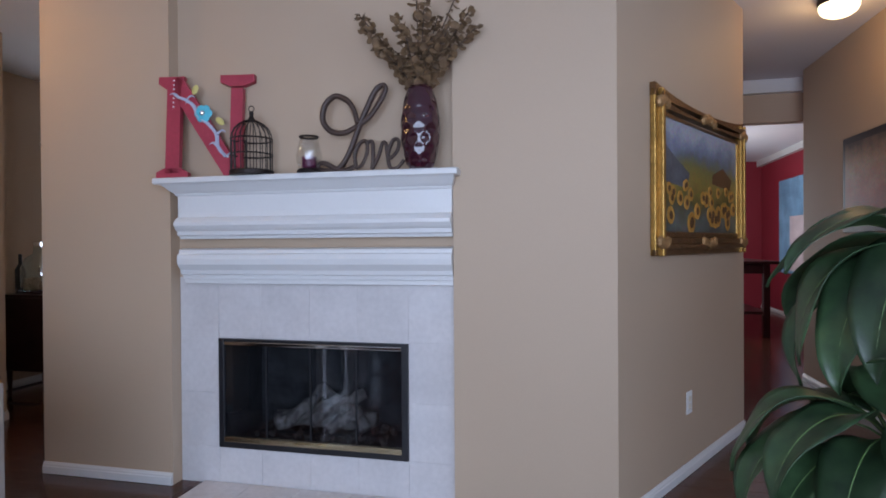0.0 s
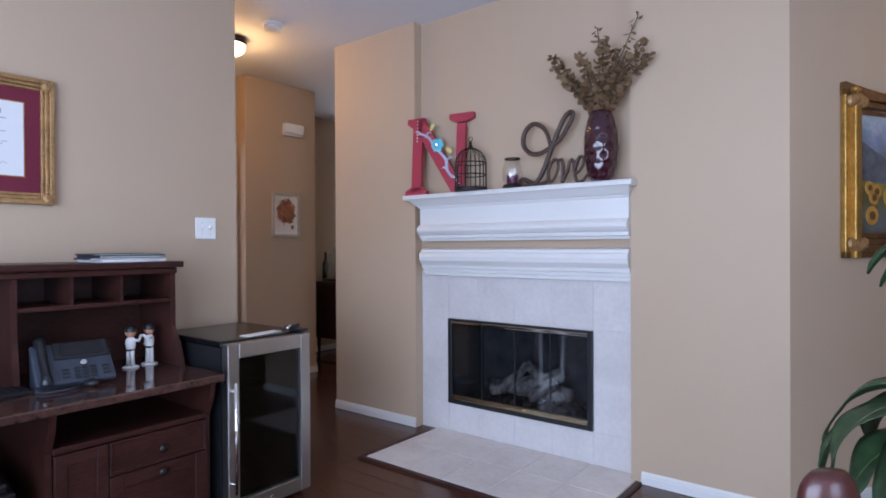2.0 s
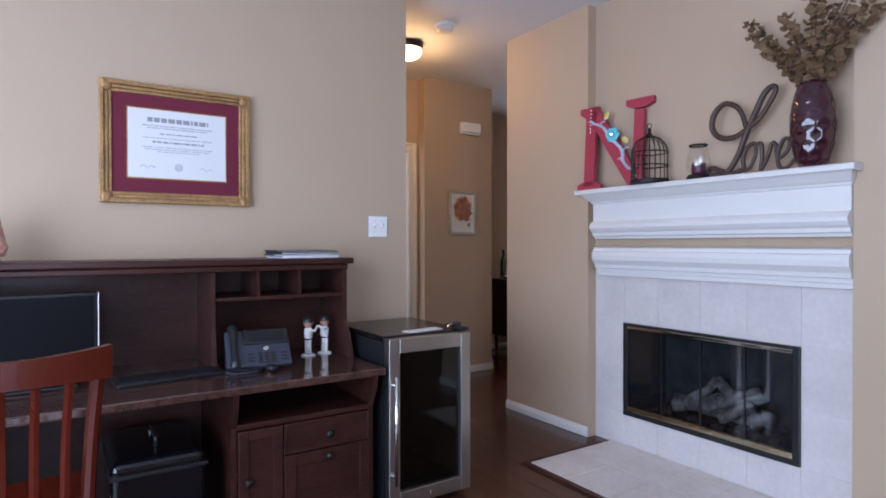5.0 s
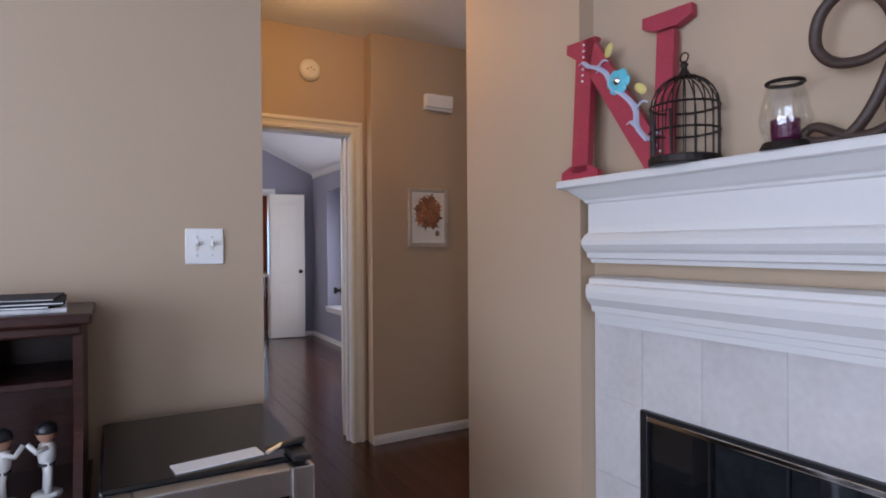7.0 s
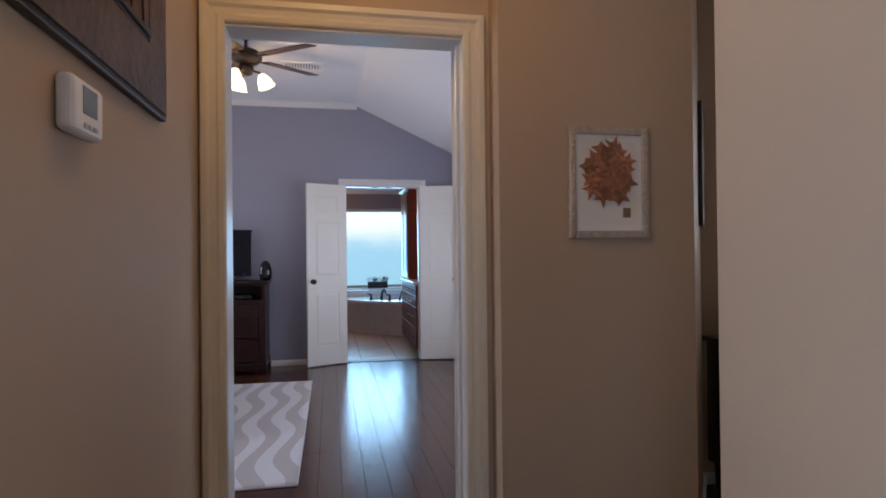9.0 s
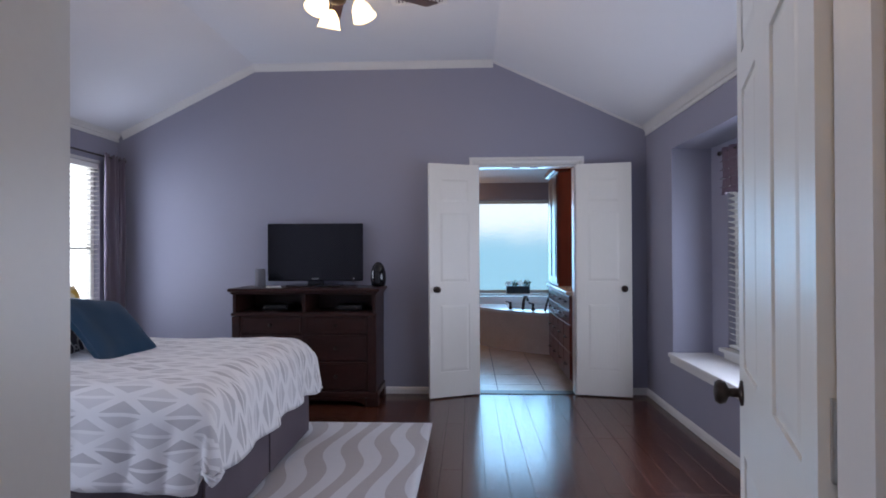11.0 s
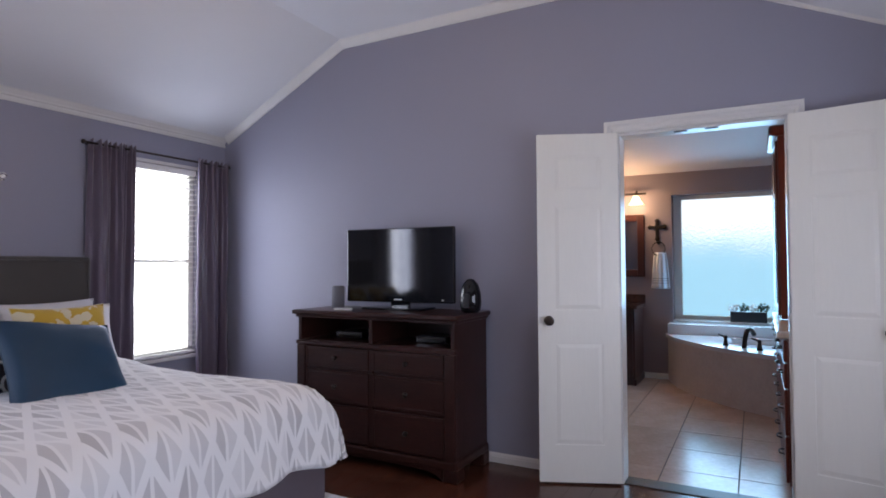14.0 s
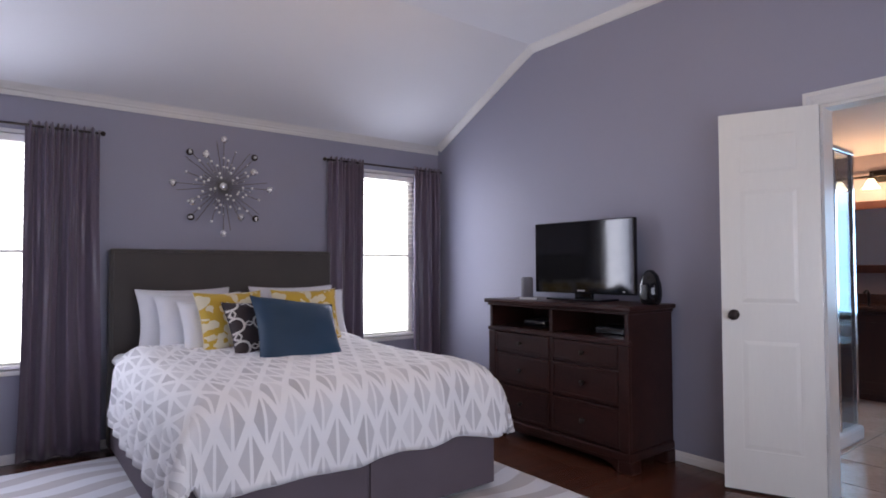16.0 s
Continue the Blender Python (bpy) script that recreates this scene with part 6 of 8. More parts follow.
def sash_window(name, x0, x1, z0, z1, y, out, label, blind_to=None, slats=True):
    """A window in a wall that runs along x; out is the way outdoors."""
    w = thing(name, 0, 0, 0, 0, label, "window", kind="structure")
    f = 0.045
    ya, yb = sorted((y + out * 0.05, y + out * 0.09))
    bm = bmesh.new()
    mid_w = 0.025 if out > 0 else 0.012
    for a, b, c, d in ((x0, x0 + f, z0, z1), (x1 - f, x1, z0, z1), (x0 + f, x1 - f, z0, z0 + f), (x0 + f, x1 - f, z1 - f, z1), (x0 + f, x1 - f, (z0 + z1) / 2 - mid_w, (z0 + z1) / 2 + mid_w)):
        box(bm, a, b, ya, yb, c, d, 0.003)
    part("window_frame", bm, WHITE, w)
    yg = y + out * 0.07
    for c, d in ((z0 + f, (z0 + z1) / 2 - 0.025), ((z0 + z1) / 2 + 0.025, z1 - f)):
        part("pane", boxed(x0 + f, x1 - f, min(yg, yg + 0.004), max(yg, yg + 0.004), c, d), thin_glass("window_glass", 0.04), w).visible_shadow = False
    if slats:
        b = thing("window_blind", 0, 0, 0, 0, "white slatted blind lowered over the window", "blind")
        yy = y + out * 0.02
        part("head_rail", boxed(x0 + 0.012, x1 - 0.012, yy - 0.018, yy + 0.018, z1 - 0.05, z1 - 0.005, 0.003), BLINDM, b)
        n = int((z1 - z0 - 0.09) / 0.042)
        tilt = (-22 if out > 0 else 4)
        proto = None
        for k in range(n):
            if proto is None:
                proto = part("slat", boxed(-(x1 - x0) / 2 + 0.015, (x1 - x0) / 2 - 0.015, -0.023, 0.023, -0.0012, 0.0012), BLINDM, b)
                sl = proto
            else:
                sl = new("slat", proto.data)
                sl.parent = b
            sl.matrix_local = pose((x0 + x1) / 2, yy, z1 - 0.075 - 0.042 * k, tilt, 0, 0)
        for x in (x0 + 0.12, x1 - 0.12):
            part("ladder_cord", tube(bmesh.new(), [(x, yy, z0 + 0.03), (x, yy, z1 - 0.03)], 0.0012, 4), BLINDM, b)
        part("bottom_rail", boxed(x0 + 0.015, x1 - 0.015, yy - 0.022, yy + 0.022, z0 + 0.012, z0 + 0.03, 0.003), BLINDM, b)
    return w


for x0, x1 in ((-7.80, -7.04), (-4.90, -4.14)):
    w = sash_window("window_bed", x0, x1, 0.57, 2.05, BY0, -1, "white sash window with a blind, bright with daylight", slats=True)
    part("window_sill", boxed(x0 - 0.04, x1 + 0.04, BY0 - 0.05, BY0 + 0.03, 0.545, 0.572, 0.004), WHITE, w)
    bm = bmesh.new()
    box(bm, x0 - 0.002, x1 + 0.002, BY0 - 0.045, BY0 + 0.006, 2.05, 2.075, 0.003)
    part("head_trim", bm, WHITE, w)
# bay window: three sashes side by side
for k in range(3):
    a = -7.16 + k * 2.5 / 3
    sash_window("window_bay", a, a + 2.5 / 3, 0.56, 2.0, BY1 + 0.30, 1, "white sash window with an open slatted blind")
seat = thing("window_seat", 0, 0, 0, 0, "white painted window seat ledge in the recess", "window seat", kind="structure")
part("seat_board", boxed(-7.445, -4.385, BY1 - 0.035, BY1 + 0.30, 0.45, 0.482, 0.006), WHITE, seat)
part("apron", boxed(-7.44, -4.39, BY1 - 0.02, BY1 - 0.001, 0.405, 0.45, 0.005), WHITE, seat)
part("inner_sill", boxed(-7.2, -4.62, BY1 + 0.245, BY1 + 0.32, 0.535, 0.562, 0.004), WHITE, seat)
part("inner_apron", boxed(-7.19, -4.63, BY1 + 0.28, BY1 + 0.2995, 0.482, 0.535, 0.004), WHITE, seat)

DRAPE = mat("plum_grey_satin", (0.112, 0.084, 0.118), 0.33, vary=0.2, scale=3, fine=160, bump=0.06, stretch=(1, 1, 0.2), sheen=0.3)


def rod(x0, x1, y, z):
    r = thing("curtain_rod", 0, 0, 0, 0, "thin black metal curtain rod with round ends", "curtain rod")
    part("pole", tube(bmesh.new(), [(x0, y, z), (x1, y, z)], 0.008, 10), BRONZE, r)
    for x in (x0, x1):
        bm = bmesh.new()
        bmesh.ops.create_uvsphere(bm, u_segments=12, v_segments=8, radius=0.016, matrix=Matrix.Translation((x, y, z)))
        part("finial", bm, BRONZE, r)
    wall = BY0 if y < 1 else BY1 + 0.30
    for x in (x0 + 0.06, x1 - 0.06):
        part("bracket", tube(bmesh.new(), [(x, wall, z), (x, y, z)], 0.006, 8), BRONZE, r)


def drape(x0, x1, y, ztop, zbot, folds, seed, bulge=0.0):
    rnd = random.Random(seed)
    ph = [rnd.uniform(0, 6.28) for _ in range(4)]
    c = thing("curtain", (x0 + x1) / 2, y, 0, 0, "plum-grey satin curtain panel hanging in folds", "curtain", "bedroom curtains")
    w = (x1 - x0)
    def f(u, v):
        z = zbot + (ztop - zbot) * v
        w2 = (1 - v) ** 1.5
        spread = 1.0 + 0.10 * w2 + bulge * math.sin(pi * v) * 0.3
        # folds run unevenly: tight at the rod, wide and soft below
        q = u + 0.05 * math.sin(5.1 * u + ph[1]) + 0.035 * math.sin(2.3 * v + ph[2]) * (1 - v)
        x = (u - 0.5) * w * spread + 0.015 * math.sin(4 * v + 6 * u + ph[1]) * (1 - v)
        soft = math.sin(2 * pi * folds * 0.62 * q + ph[0])
        tight = math.sin(2 * pi * folds * 2.2 * q + ph[3])
        k = v ** 3
        yy = (0.030 + 0.012 * w2) * (soft * (1 - 0.6 * k)) + (0.0025 + 0.014 * k) * tight
        yy += 0.010 * noise.noise(Vector((u * 5, v * 6, seed * 7.0)))
        return (x, yy, z + (0.014 * tight if v > 0.99 else 0))
    solid(part("panel", sheet(bmesh.new(), f, 90, 30), DRAPE, c, smooth=True), 0.003)
    part("hem", tube(bmesh.new(), [f(k / 60, 0.0) for k in range(61)], 0.004, 5), DRAPE, c)


Y = BY0 + 0.075
rod(-8.045, -6.84, Y, 2.105)
rod(-5.24, -3.80, Y, 2.095)
drape(-7.205, -6.885, Y, 2.125, 0.02, 4.5, 1)
drape(-8.04, -7.73, Y, 2.125, 0.02, 4, 2)
drape(-5.22, -4.82, Y, 2.115, 0.02, 4.5, 3)
drape(-4.20, -3.85, Y, 2.115, 0.02, 4.5, 4)
rod(-7.05, -4.75, BY1 + 0.20, 1.945)
VAL = mat("plum_sheer_valance", (0.13, 0.085, 0.12), 0.5, vary=0.25, scale=3, fine=90, bump=0.1, stretch=(1, 1, 12))
val = thing("valance", -5.9, BY1 + 0.20, 0, 0, "plum striped sheer valance gathered on a rod", "valance")
solid(part("cloth", sheet(bmesh.new(), lambda u, v: ((u - 0.5) * 2.24, 0.018 * math.sin(2 * pi * 22 * u) + 0.01 * math.sin(31 * u + v * 3), 1.97 - 0.32 * (1 - v) + 0.012 * math.sin(2 * pi * 5 * u) * (1 - v)), 150, 10), VAL, val, smooth=True), 0.002)
for z in (1.70, 1.76, 1.82, 1.88):
    part("tuck", tube(bmesh.new(), [((u / 60 - 0.5) * 2.22, 0.018 * math.sin(2 * pi * 22 * u / 60) - 0.012, z) for u in range(61)], 0.004, 5), DRAPE, val)

# ---- bed ----
HB = mat("grey_brown_upholstery", (0.062, 0.055, 0.05), 0.85, vary=0.15, scale=4, fine=260, bump=0.25, sheen=0.3)
SKIRT = mat("mauve_grey_cotton", (0.115, 0.09, 0.105), 0.85, vary=0.15, scale=4, fine=220, bump=0.15)
bed = thing("bed", -6.085, -0.82, 0, 0, "queen bed with a tall grey-brown upholstered headboard", "bed")
part("headboard", boxed(-0.80, 0.80, -0.02, 0.065, 0.02, 1.335, 0.02, 3), HB, bed)
bm = bmesh.new()
for pts in ([(-0.775, 0.066, 0.3), (-0.775, 0.066, 1.31), (0.775, 0.066, 1.31), (0.775, 0.066, 0.3)],):
    tube(bm, pts, 0.005, 6)
part("headboard_piping", bm, HB, bed)
part("mattress", boxed(-0.765, 0.765, 0.08, 2.06, 0.33, 0.60, 0.05, 3), WHITEP, bed)
for s in (-1, 1):
    part("skirt_side", boxed(min(s * 0.775, s * 0.785), max(s * 0.775, s * 0.785), 0.09, 2.05, 0.035, 0.36), SKIRT, bed)
for x0, x1 in ((-0.785, -0.012), (0.012, 0.785)):
    part("skirt_foot", boxed(x0, x1, 2.052, 2.064, 0.035, 0.36, 0.003), SKIRT, bed)
part("skirt_pleat", boxed(-0.03, 0.03, 2.042, 2.05, 0.035, 0.36), SKIRT, bed)
for sx in (-0.7, 0.7):
    for sy in (0.15, 1.95):
        part("leg", boxed(sx - 0.03, sx + 0.03, sy - 0.03, sy + 0.03, 0.013, 0.33), BLACK, bed)


def nodes_math(n, l, op, a, b=None):
    m = n.new("ShaderNodeMath")
    m.operation = op
    for i, v in enumerate((a, b)):
        if v is None:
            continue
        if isinstance(v, (int, float)):
            m.inputs[i].default_value = v
        else:
            l.new(v, m.inputs[i])
    return m.outputs[0]


def cloth_pattern(name, kind, c0, c1, c2=None, rough=0.85):
    """Printed cloth: kind picks the printed figure; works on the cloth's own UV, in metres."""
    m = bpy.data.materials.new(name)
    m.use_nodes = True
    n, l = m.node_tree.nodes, m.node_tree.links
    b = n["Principled BSDF"]
    uv = n.new("ShaderNodeUVMap")
    sep = n.new("ShaderNodeSeparateXYZ")
    l.new(uv.outputs[0], sep.inputs[0])
    u, v = sep.outputs[0], sep.outputs[1]
    M = lambda op, a, bb=None: nodes_math(n, l, op, a, bb)
    if kind == "leaf":
        p, q = M("DIVIDE", u, 0.13), M("DIVIDE", v, 0.28)
        s, t = M("ADD", p, q), M("SUBTRACT", p, q)
        fs, ft = M("FRACT", s), M("FRACT", t)
        es = M("MINIMUM", fs, M("SUBTRACT", 1.0, fs))
        et = M("MINIMUM", ft, M("SUBTRACT", 1.0, ft))
        edge = M("MINIMUM", es, et)
        diag = M("ABSOLUTE", M("SUBTRACT", fs, M("SUBTRACT", 1.0, ft)))
        half = M("GREATER_THAN", fs, M("SUBTRACT", 1.0, ft))
        comb = n.new("ShaderNodeCombineXYZ")
        l.new(M("FLOOR", s), comb.inputs[0])
        l.new(M("FLOOR", t), comb.inputs[1])
        l.new(half, comb.inputs[2])
        wn = n.new("ShaderNodeTexWhiteNoise")
        l.new(comb.outputs[0], wn.inputs["Vector"])
        line = M("MINIMUM", M("GREATER_THAN", edge, 0.125), M("GREATER_THAN", diag, 0.10))
        fac = M("MULTIPLY", line, M("ADD", M("MULTIPLY", wn.outputs["Value"], 0.75), 0.25))
    elif kind == "wave":
        w = M("MULTIPLY", M("SINE", M("ADD", M("MULTIPLY", u, 6.5), M("MULTIPLY", v, 5.0))), 0.05)
        fac = M("GREATER_THAN", M("FRACT", M("DIVIDE", M("ADD", v, w), 0.19)), 0.5)
    elif kind == "link":
        p, q = M("FRACT", M("DIVIDE", u, 0.15)), M("FRACT", M("DIVIDE", v, 0.15))
        dx, dy = M("ABSOLUTE", M("SUBTRACT", p, 0.5)), M("ABSOLUTE", M("SUBTRACT", q, 0.5))
        r1 = M("ABSOLUTE", M("SUBTRACT", M("SQRT", M("ADD", M("MULTIPLY", dx, dx), M("MULTIPLY", dy, dy))), 0.30))
        r2 = M("ABSOLUTE", M("SUBTRACT", M("ADD", M("MULTIPLY", M("SUBTRACT", 0.5, dx), 1.0), M("MULTIPLY", dy, 2.0)), 0.19))
        r3 = M("ABSOLUTE", M("SUBTRACT", M("ADD", M("MULTIPLY", M("SUBTRACT", 0.5, dy), 1.0), M("MULTIPLY", dx, 2.0)), 0.19))
        fac = M("MAXIMUM", M("LESS_THAN", r1, 0.045), M("MAXIMUM", M("LESS_THAN", r2, 0.06), M("LESS_THAN", r3, 0.06)))
    else:
        vo = n.new("ShaderNodeTexVoronoi")
        vo.inputs["Scale"].default_value = 15
        no = n.new("ShaderNodeTexNoise")
        no.inputs["Scale"].default_value = 24
        l.new(uv.outputs[0], vo.inputs["Vector"])
        l.new(uv.outputs[0], no.inputs["Vector"])
        fac = M("GREATER_THAN", M("ADD", vo.outputs["Distance"], M("MULTIPLY", no.outputs["Fac"], 0.7)), 0.82)
    mx = n.new("ShaderNodeMix")
    mx.data_type = "RGBA"
    mx.inputs["A"].default_value, mx.inputs["B"].default_value = (*c0, 1), (*c1, 1)
    l.new(fac, mx.inputs["Factor"])
    l.new(mx.outputs["Result"], b.inputs["Base Color"])
    b.inputs["Roughness"].default_value = rough
    b.inputs["Sheen Weight"].default_value = 0.15
    wv = n.new("ShaderNodeTexNoise")
    wv.inputs["Scale"].default_value = 350
    l.new(uv.outputs[0], wv.inputs["Vector"])
    big = n.new("ShaderNodeTexNoise")
    big.inputs["Scale"].default_value = 14
    l.new(uv.outputs[0], big.inputs["Vector"])
    hgt = M("ADD", M("MULTIPLY", wv.outputs["Fac"], 0.15), big.outputs["Fac"])
    bp = n.new("ShaderNodeBump")
    bp.inputs["Strength"].default_value, bp.inputs["Distance"].default_value = 0.25, 0.012
    l.new(hgt, bp.inputs["Height"])
    l.new(bp.outputs[0], b.inputs["Normal"])
    return m


def cloth_uv(ob, nu, nv, su, sv, wrap=False):
    """UV in metres on a net from sheet()."""
    me = ob.data
    lay = me.uv_layers.new(name="UVMap")
    for loop in me.loops:
        i, j = divmod(loop.vertex_index, nv + 1)
        lay.data[loop.index].uv = (i / nu * su, j / nv * sv)


SHEET = mat("white_sheet_cotton", (0.72, 0.72, 0.74), 0.85, vary=0.04, scale=7, fine=200, bump=0.2)
DUVET = cloth_pattern("printed_duvet_cotton", "leaf", (0.83, 0.82, 0.82), (0.50, 0.485, 0.495))
duv = thing("duvet", -6.085, -0.82, 0.0, 0, "white duvet printed with grey leaf-like diamonds over the bed", "duvet")
hw, foot, topz = 0.80, 2.09, 0.655
NU, NV = 84, 92
dropx, dropy = 0.32, 0.29
TU, TV = 2 * (hw + dropx), (foot - 0.45 + dropy)


def bend(d, edge, r):
    """Distance along the cloth from the middle to out and down, round an edge of radius r."""
    flat_ = edge - r
    if d <= flat_:
        return d, 0.0
    arc = r * pi / 2
    if d <= flat_ + arc:
        a = (d - flat_) / r
        return flat_ + r * math.sin(a), r * (1 - math.cos(a))
    return edge + 0.10 * (d - flat_ - arc), r + (d - flat_ - arc)


def duvet_f(u, v):
    a = (u - 0.5) * TU
    b = v * TV
    ox, dz1 = bend(abs(a), hw, 0.14)
    oy, dz2 = bend(b, foot - 0.45, 0.14)
    x = math.copysign(ox, a)
    y = 0.45 + oy
    d = max(dz1, dz2) if min(dz1, dz2) < 0.02 else (dz1 ** 2.5 + dz2 ** 2.5) ** (1 / 2.5)
    # hanging folds and soft lumps
    edge = min(1.0, d / 0.3)
    k = noise.noise(Vector((a * 3.2, b * 3.2, 0))) * 0.016 + noise.noise(Vector((a * 8, b * 8, 3))) * 0.006
    fold = 0.022 * edge * math.sin((a * 15 if dz2 > dz1 else b * 15) + 2 * noise.noise(Vector((a * 2, b * 2, 9))))
    if dz2 >= dz1:
        y += fold
    else:
        x += math.copysign(fold, a)
    if dz1 > 0.05 and dz2 > 0.05:
        q = min(1, min(dz1, dz2) / 0.25)
        x += math.copysign(0.03 * q, a)
        y += 0.02 * q
        d = min(d, 0.335 + 0.03 * math.sin(5 * a + 7 * b))
    pil = 0.03 * math.exp(-((b - 0.0) / 0.25) ** 2)
    return (x, y, topz + 0.025 * (1 - (a / TU * 2) ** 2) - d + k * (1 + 0.6 * edge) + pil)


ob = part("duvet_cloth", sheet(bmesh.new(), duvet_f, NU, NV), DUVET, duv, smooth=True)
cloth_uv(ob, NU, NV, TU, TV)
solid(ob, 0.02, 1)
rim = [duvet_f(0, 1 - k / 40) for k in range(40, 0, -1)] + [duvet_f(k / 80, 1) for k in range(81)] + [duvet_f(1, 1 - k / 40) for k in range(1, 41)]
part("hem", tube(bmesh.new(), rim, 0.010, 6), SHEET, duv, smooth=True)
shf = thing("bed_sheet", -6.085, -0.82, 0, 0, "white cotton sheet over the head of the bed", "bed sheet")
part("sheet_cloth", boxed(-0.79, 0.79, 0.09, 0.62, 0.56, 0.645, 0.05, 4), SHEET, shf)


def pillow(x, y, z, lean, rz, w, h, t, material, label, roll=0):
    p = thing("pillow", x, y, z, 0, label, "pillow", "pillows on the bed")
    n = 22
    bm = bmesh.new()
    def half(sgn):
        def f(u, v):
            a, b = 2 * u - 1, 2 * v - 1
            px = a * w / 2 * (1 - 0.09 * (1 - b * b) * abs(a) ** 2)
            pz = b * h / 2 * (1 - 0.09 * (1 - a * a) * abs(b) ** 2)
            th = max(0.0, (1 - a ** 4) * (1 - b ** 4)) ** 0.6 * t / 2
            th *= 1 + 0.12 * noise.noise(Vector((a * 2 + x, b * 2, sgn)))
            return (px, sgn * th, pz)
        return f
    sheet(bm, half(1), n, n)
    sheet(bm, half(-1), n, n)
    ob = part("cover", bm, material, p, smooth=True)
    lay = ob.data.uv_layers.new(name="UVMap")
    for loop in ob.data.loops:
        co = ob.data.vertices[loop.vertex_index].co
        lay.data[loop.index].uv = (co.x + 5, co.z + 5)
    p.matrix_world = pose(x, y, z, lean, roll, rz) @ Matrix.Translation((0, 0, h / 2))
    bm = bmesh.new()
    edge = []
    for k in range(81):
        q = k / 20 % 4
        s = q % 1
        a, b = ((2 * s - 1, -1), (1, 2 * s - 1), (1 - 2 * s, 1), (-1, 1 - 2 * s))[int(q) % 4]
        edge.append((a * w / 2 * (1 - 0.09 * (1 - b * b)), 0, b * h / 2 * (1 - 0.09 * (1 - a * a))))
    part("seam", tube(bm, edge, 0.003, 5), material, p)
    return p


WHP = mat("white_pillow_cotton", (0.74, 0.74, 0.76), 0.85, vary=0.04, scale=8, fine=160, bump=0.2)
YEL = cloth_pattern("yellow_flower_print", "bloom", (0.70, 0.64, 0.46), (0.56, 0.36, 0.04))
CHOC = cloth_pattern("brown_link_print", "link", (0.035, 0.024, 0.026), (0.66, 0.64, 0.60))
TEAL = mat("teal_satin", (0.005, 0.036, 0.078), 0.55, vary=0.2, scale=5, fine=260, bump=0.15)
PZ = 0.655
# lean: the pillow's top tilts back to the headboard
pillow(-5.73, -0.56, PZ, 14, 3, 0.62, 0.42, 0.17, WHP, "white sleeping pillow leaning on the headboard")
pillow(-6.50, -0.56, PZ, 14, -3, 0.66, 0.42, 0.17, WHP, "white sleeping pillow leaning on the headboard")
pillow(-5.80, -0.41, PZ, 20, 4, 0.58, 0.40, 0.16, WHP, "white printed sham pillow leaning on others")
pillow(-6.56, -0.41, PZ, 20, -4, 0.60, 0.40, 0.16, WHP, "white printed sham pillow leaning on others")
pillow(-5.84, -0.24, PZ, 22, 6, 0.44, 0.36, 0.15, WHP, "plain white cushion leaning on the pillows")
pillow(-5.93, -0.11, PZ, 24, 8, 0.46, 0.43, 0.15, YEL, "yellow and cream flower print cushion")
pillow(-6.44, -0.16, PZ, 24, -6, 0.48, 0.43, 0.15, YEL, "yellow and cream flower print cushion")
pillow(-6.03, 0.13, PZ - 0.02, 30, 10, 0.42, 0.41, 0.14, CHOC, "dark brown cushion with a white link pattern")
pillow(-6.115, 0.49, PZ - 0.04, 45, -3, 0.54, 0.545, 0.15, TEAL, "plain teal blue satin cushion in front of the others", roll=-8)

RUGM = cloth_pattern("wavy_stripe_rug", "wave", (0.60, 0.60, 0.62), (0.42, 0.39, 0.39), rough=0.95)
rug = thing("rug", -5.84, 0.74, 0.001, 0, "pale grey area rug with wavy taupe stripes under the bed", "rug")
NR = 60
ob = part("woven_cloth", sheet(bmesh.new(), lambda u, v: ((u - 0.5) * 2.6, (v - 0.5) * 2.68, 0.011 + 0.001 * noise.noise(Vector((u * 60, v * 60, 0)))), NR, NR), RUGM, rug, smooth=True)
cloth_uv(ob, NR, NR, 2.6, 2.68)
solid(ob, 0.010, -1)
part("binding", tube(bmesh.new(), [(-1.3, -1.34, 0.006), (1.3, -1.34, 0.006), (1.3, 1.34, 0.006), (-1.3, 1.34, 0.006), (-1.3, -1.34, 0.006)], 0.006, 6), RUGM, rug)

# sunburst
burst = thing("sunburst_ornament", -6.035, BY0 + 0.012, 1.815, 0, "metal starburst wall ornament set with beads and mirrors", "wall ornament")
PEWTER = mat("pewter_rod", (0.16, 0.145, 0.14), 0.4, 0.8, vary=0.2)
part("hub", lathe(bmesh.new(), [(0.035, 0.0), (0.035, 0.012), (0.028, 0.03), (0.012, 0.036)], seg=20, axis="y"), CHROME, burst, smooth=True)
for k in range(40):
    a = 2 * pi * k / 40
    r = (0.345, 0.20, 0.28, 0.16, 0.335)[k % 5] if k % 5 else 0.345
    c, s = math.cos(a), math.sin(a)
    part("ray", tube(bmesh.new(), [(0.02 * c, 0.015, 0.02 * s), (r * c, 0.02, r * s)], 0.0028, 5), PEWTER, burst)
    for q in ((r, r * 0.72) if k % 2 else (r, r * 0.62, r * 0.42)):
        bm = bmesh.new()
        bmesh.ops.create_uvsphere(bm, u_segments=10, v_segments=7, radius=0.0095, matrix=Matrix.Translation((q * c, 0.024, q * s)))
        if (k % 5 != 4):
            part("bead", bm, WHITEP if k % 3 else CHROME, burst, smooth=True)
        else:
            bm.free()
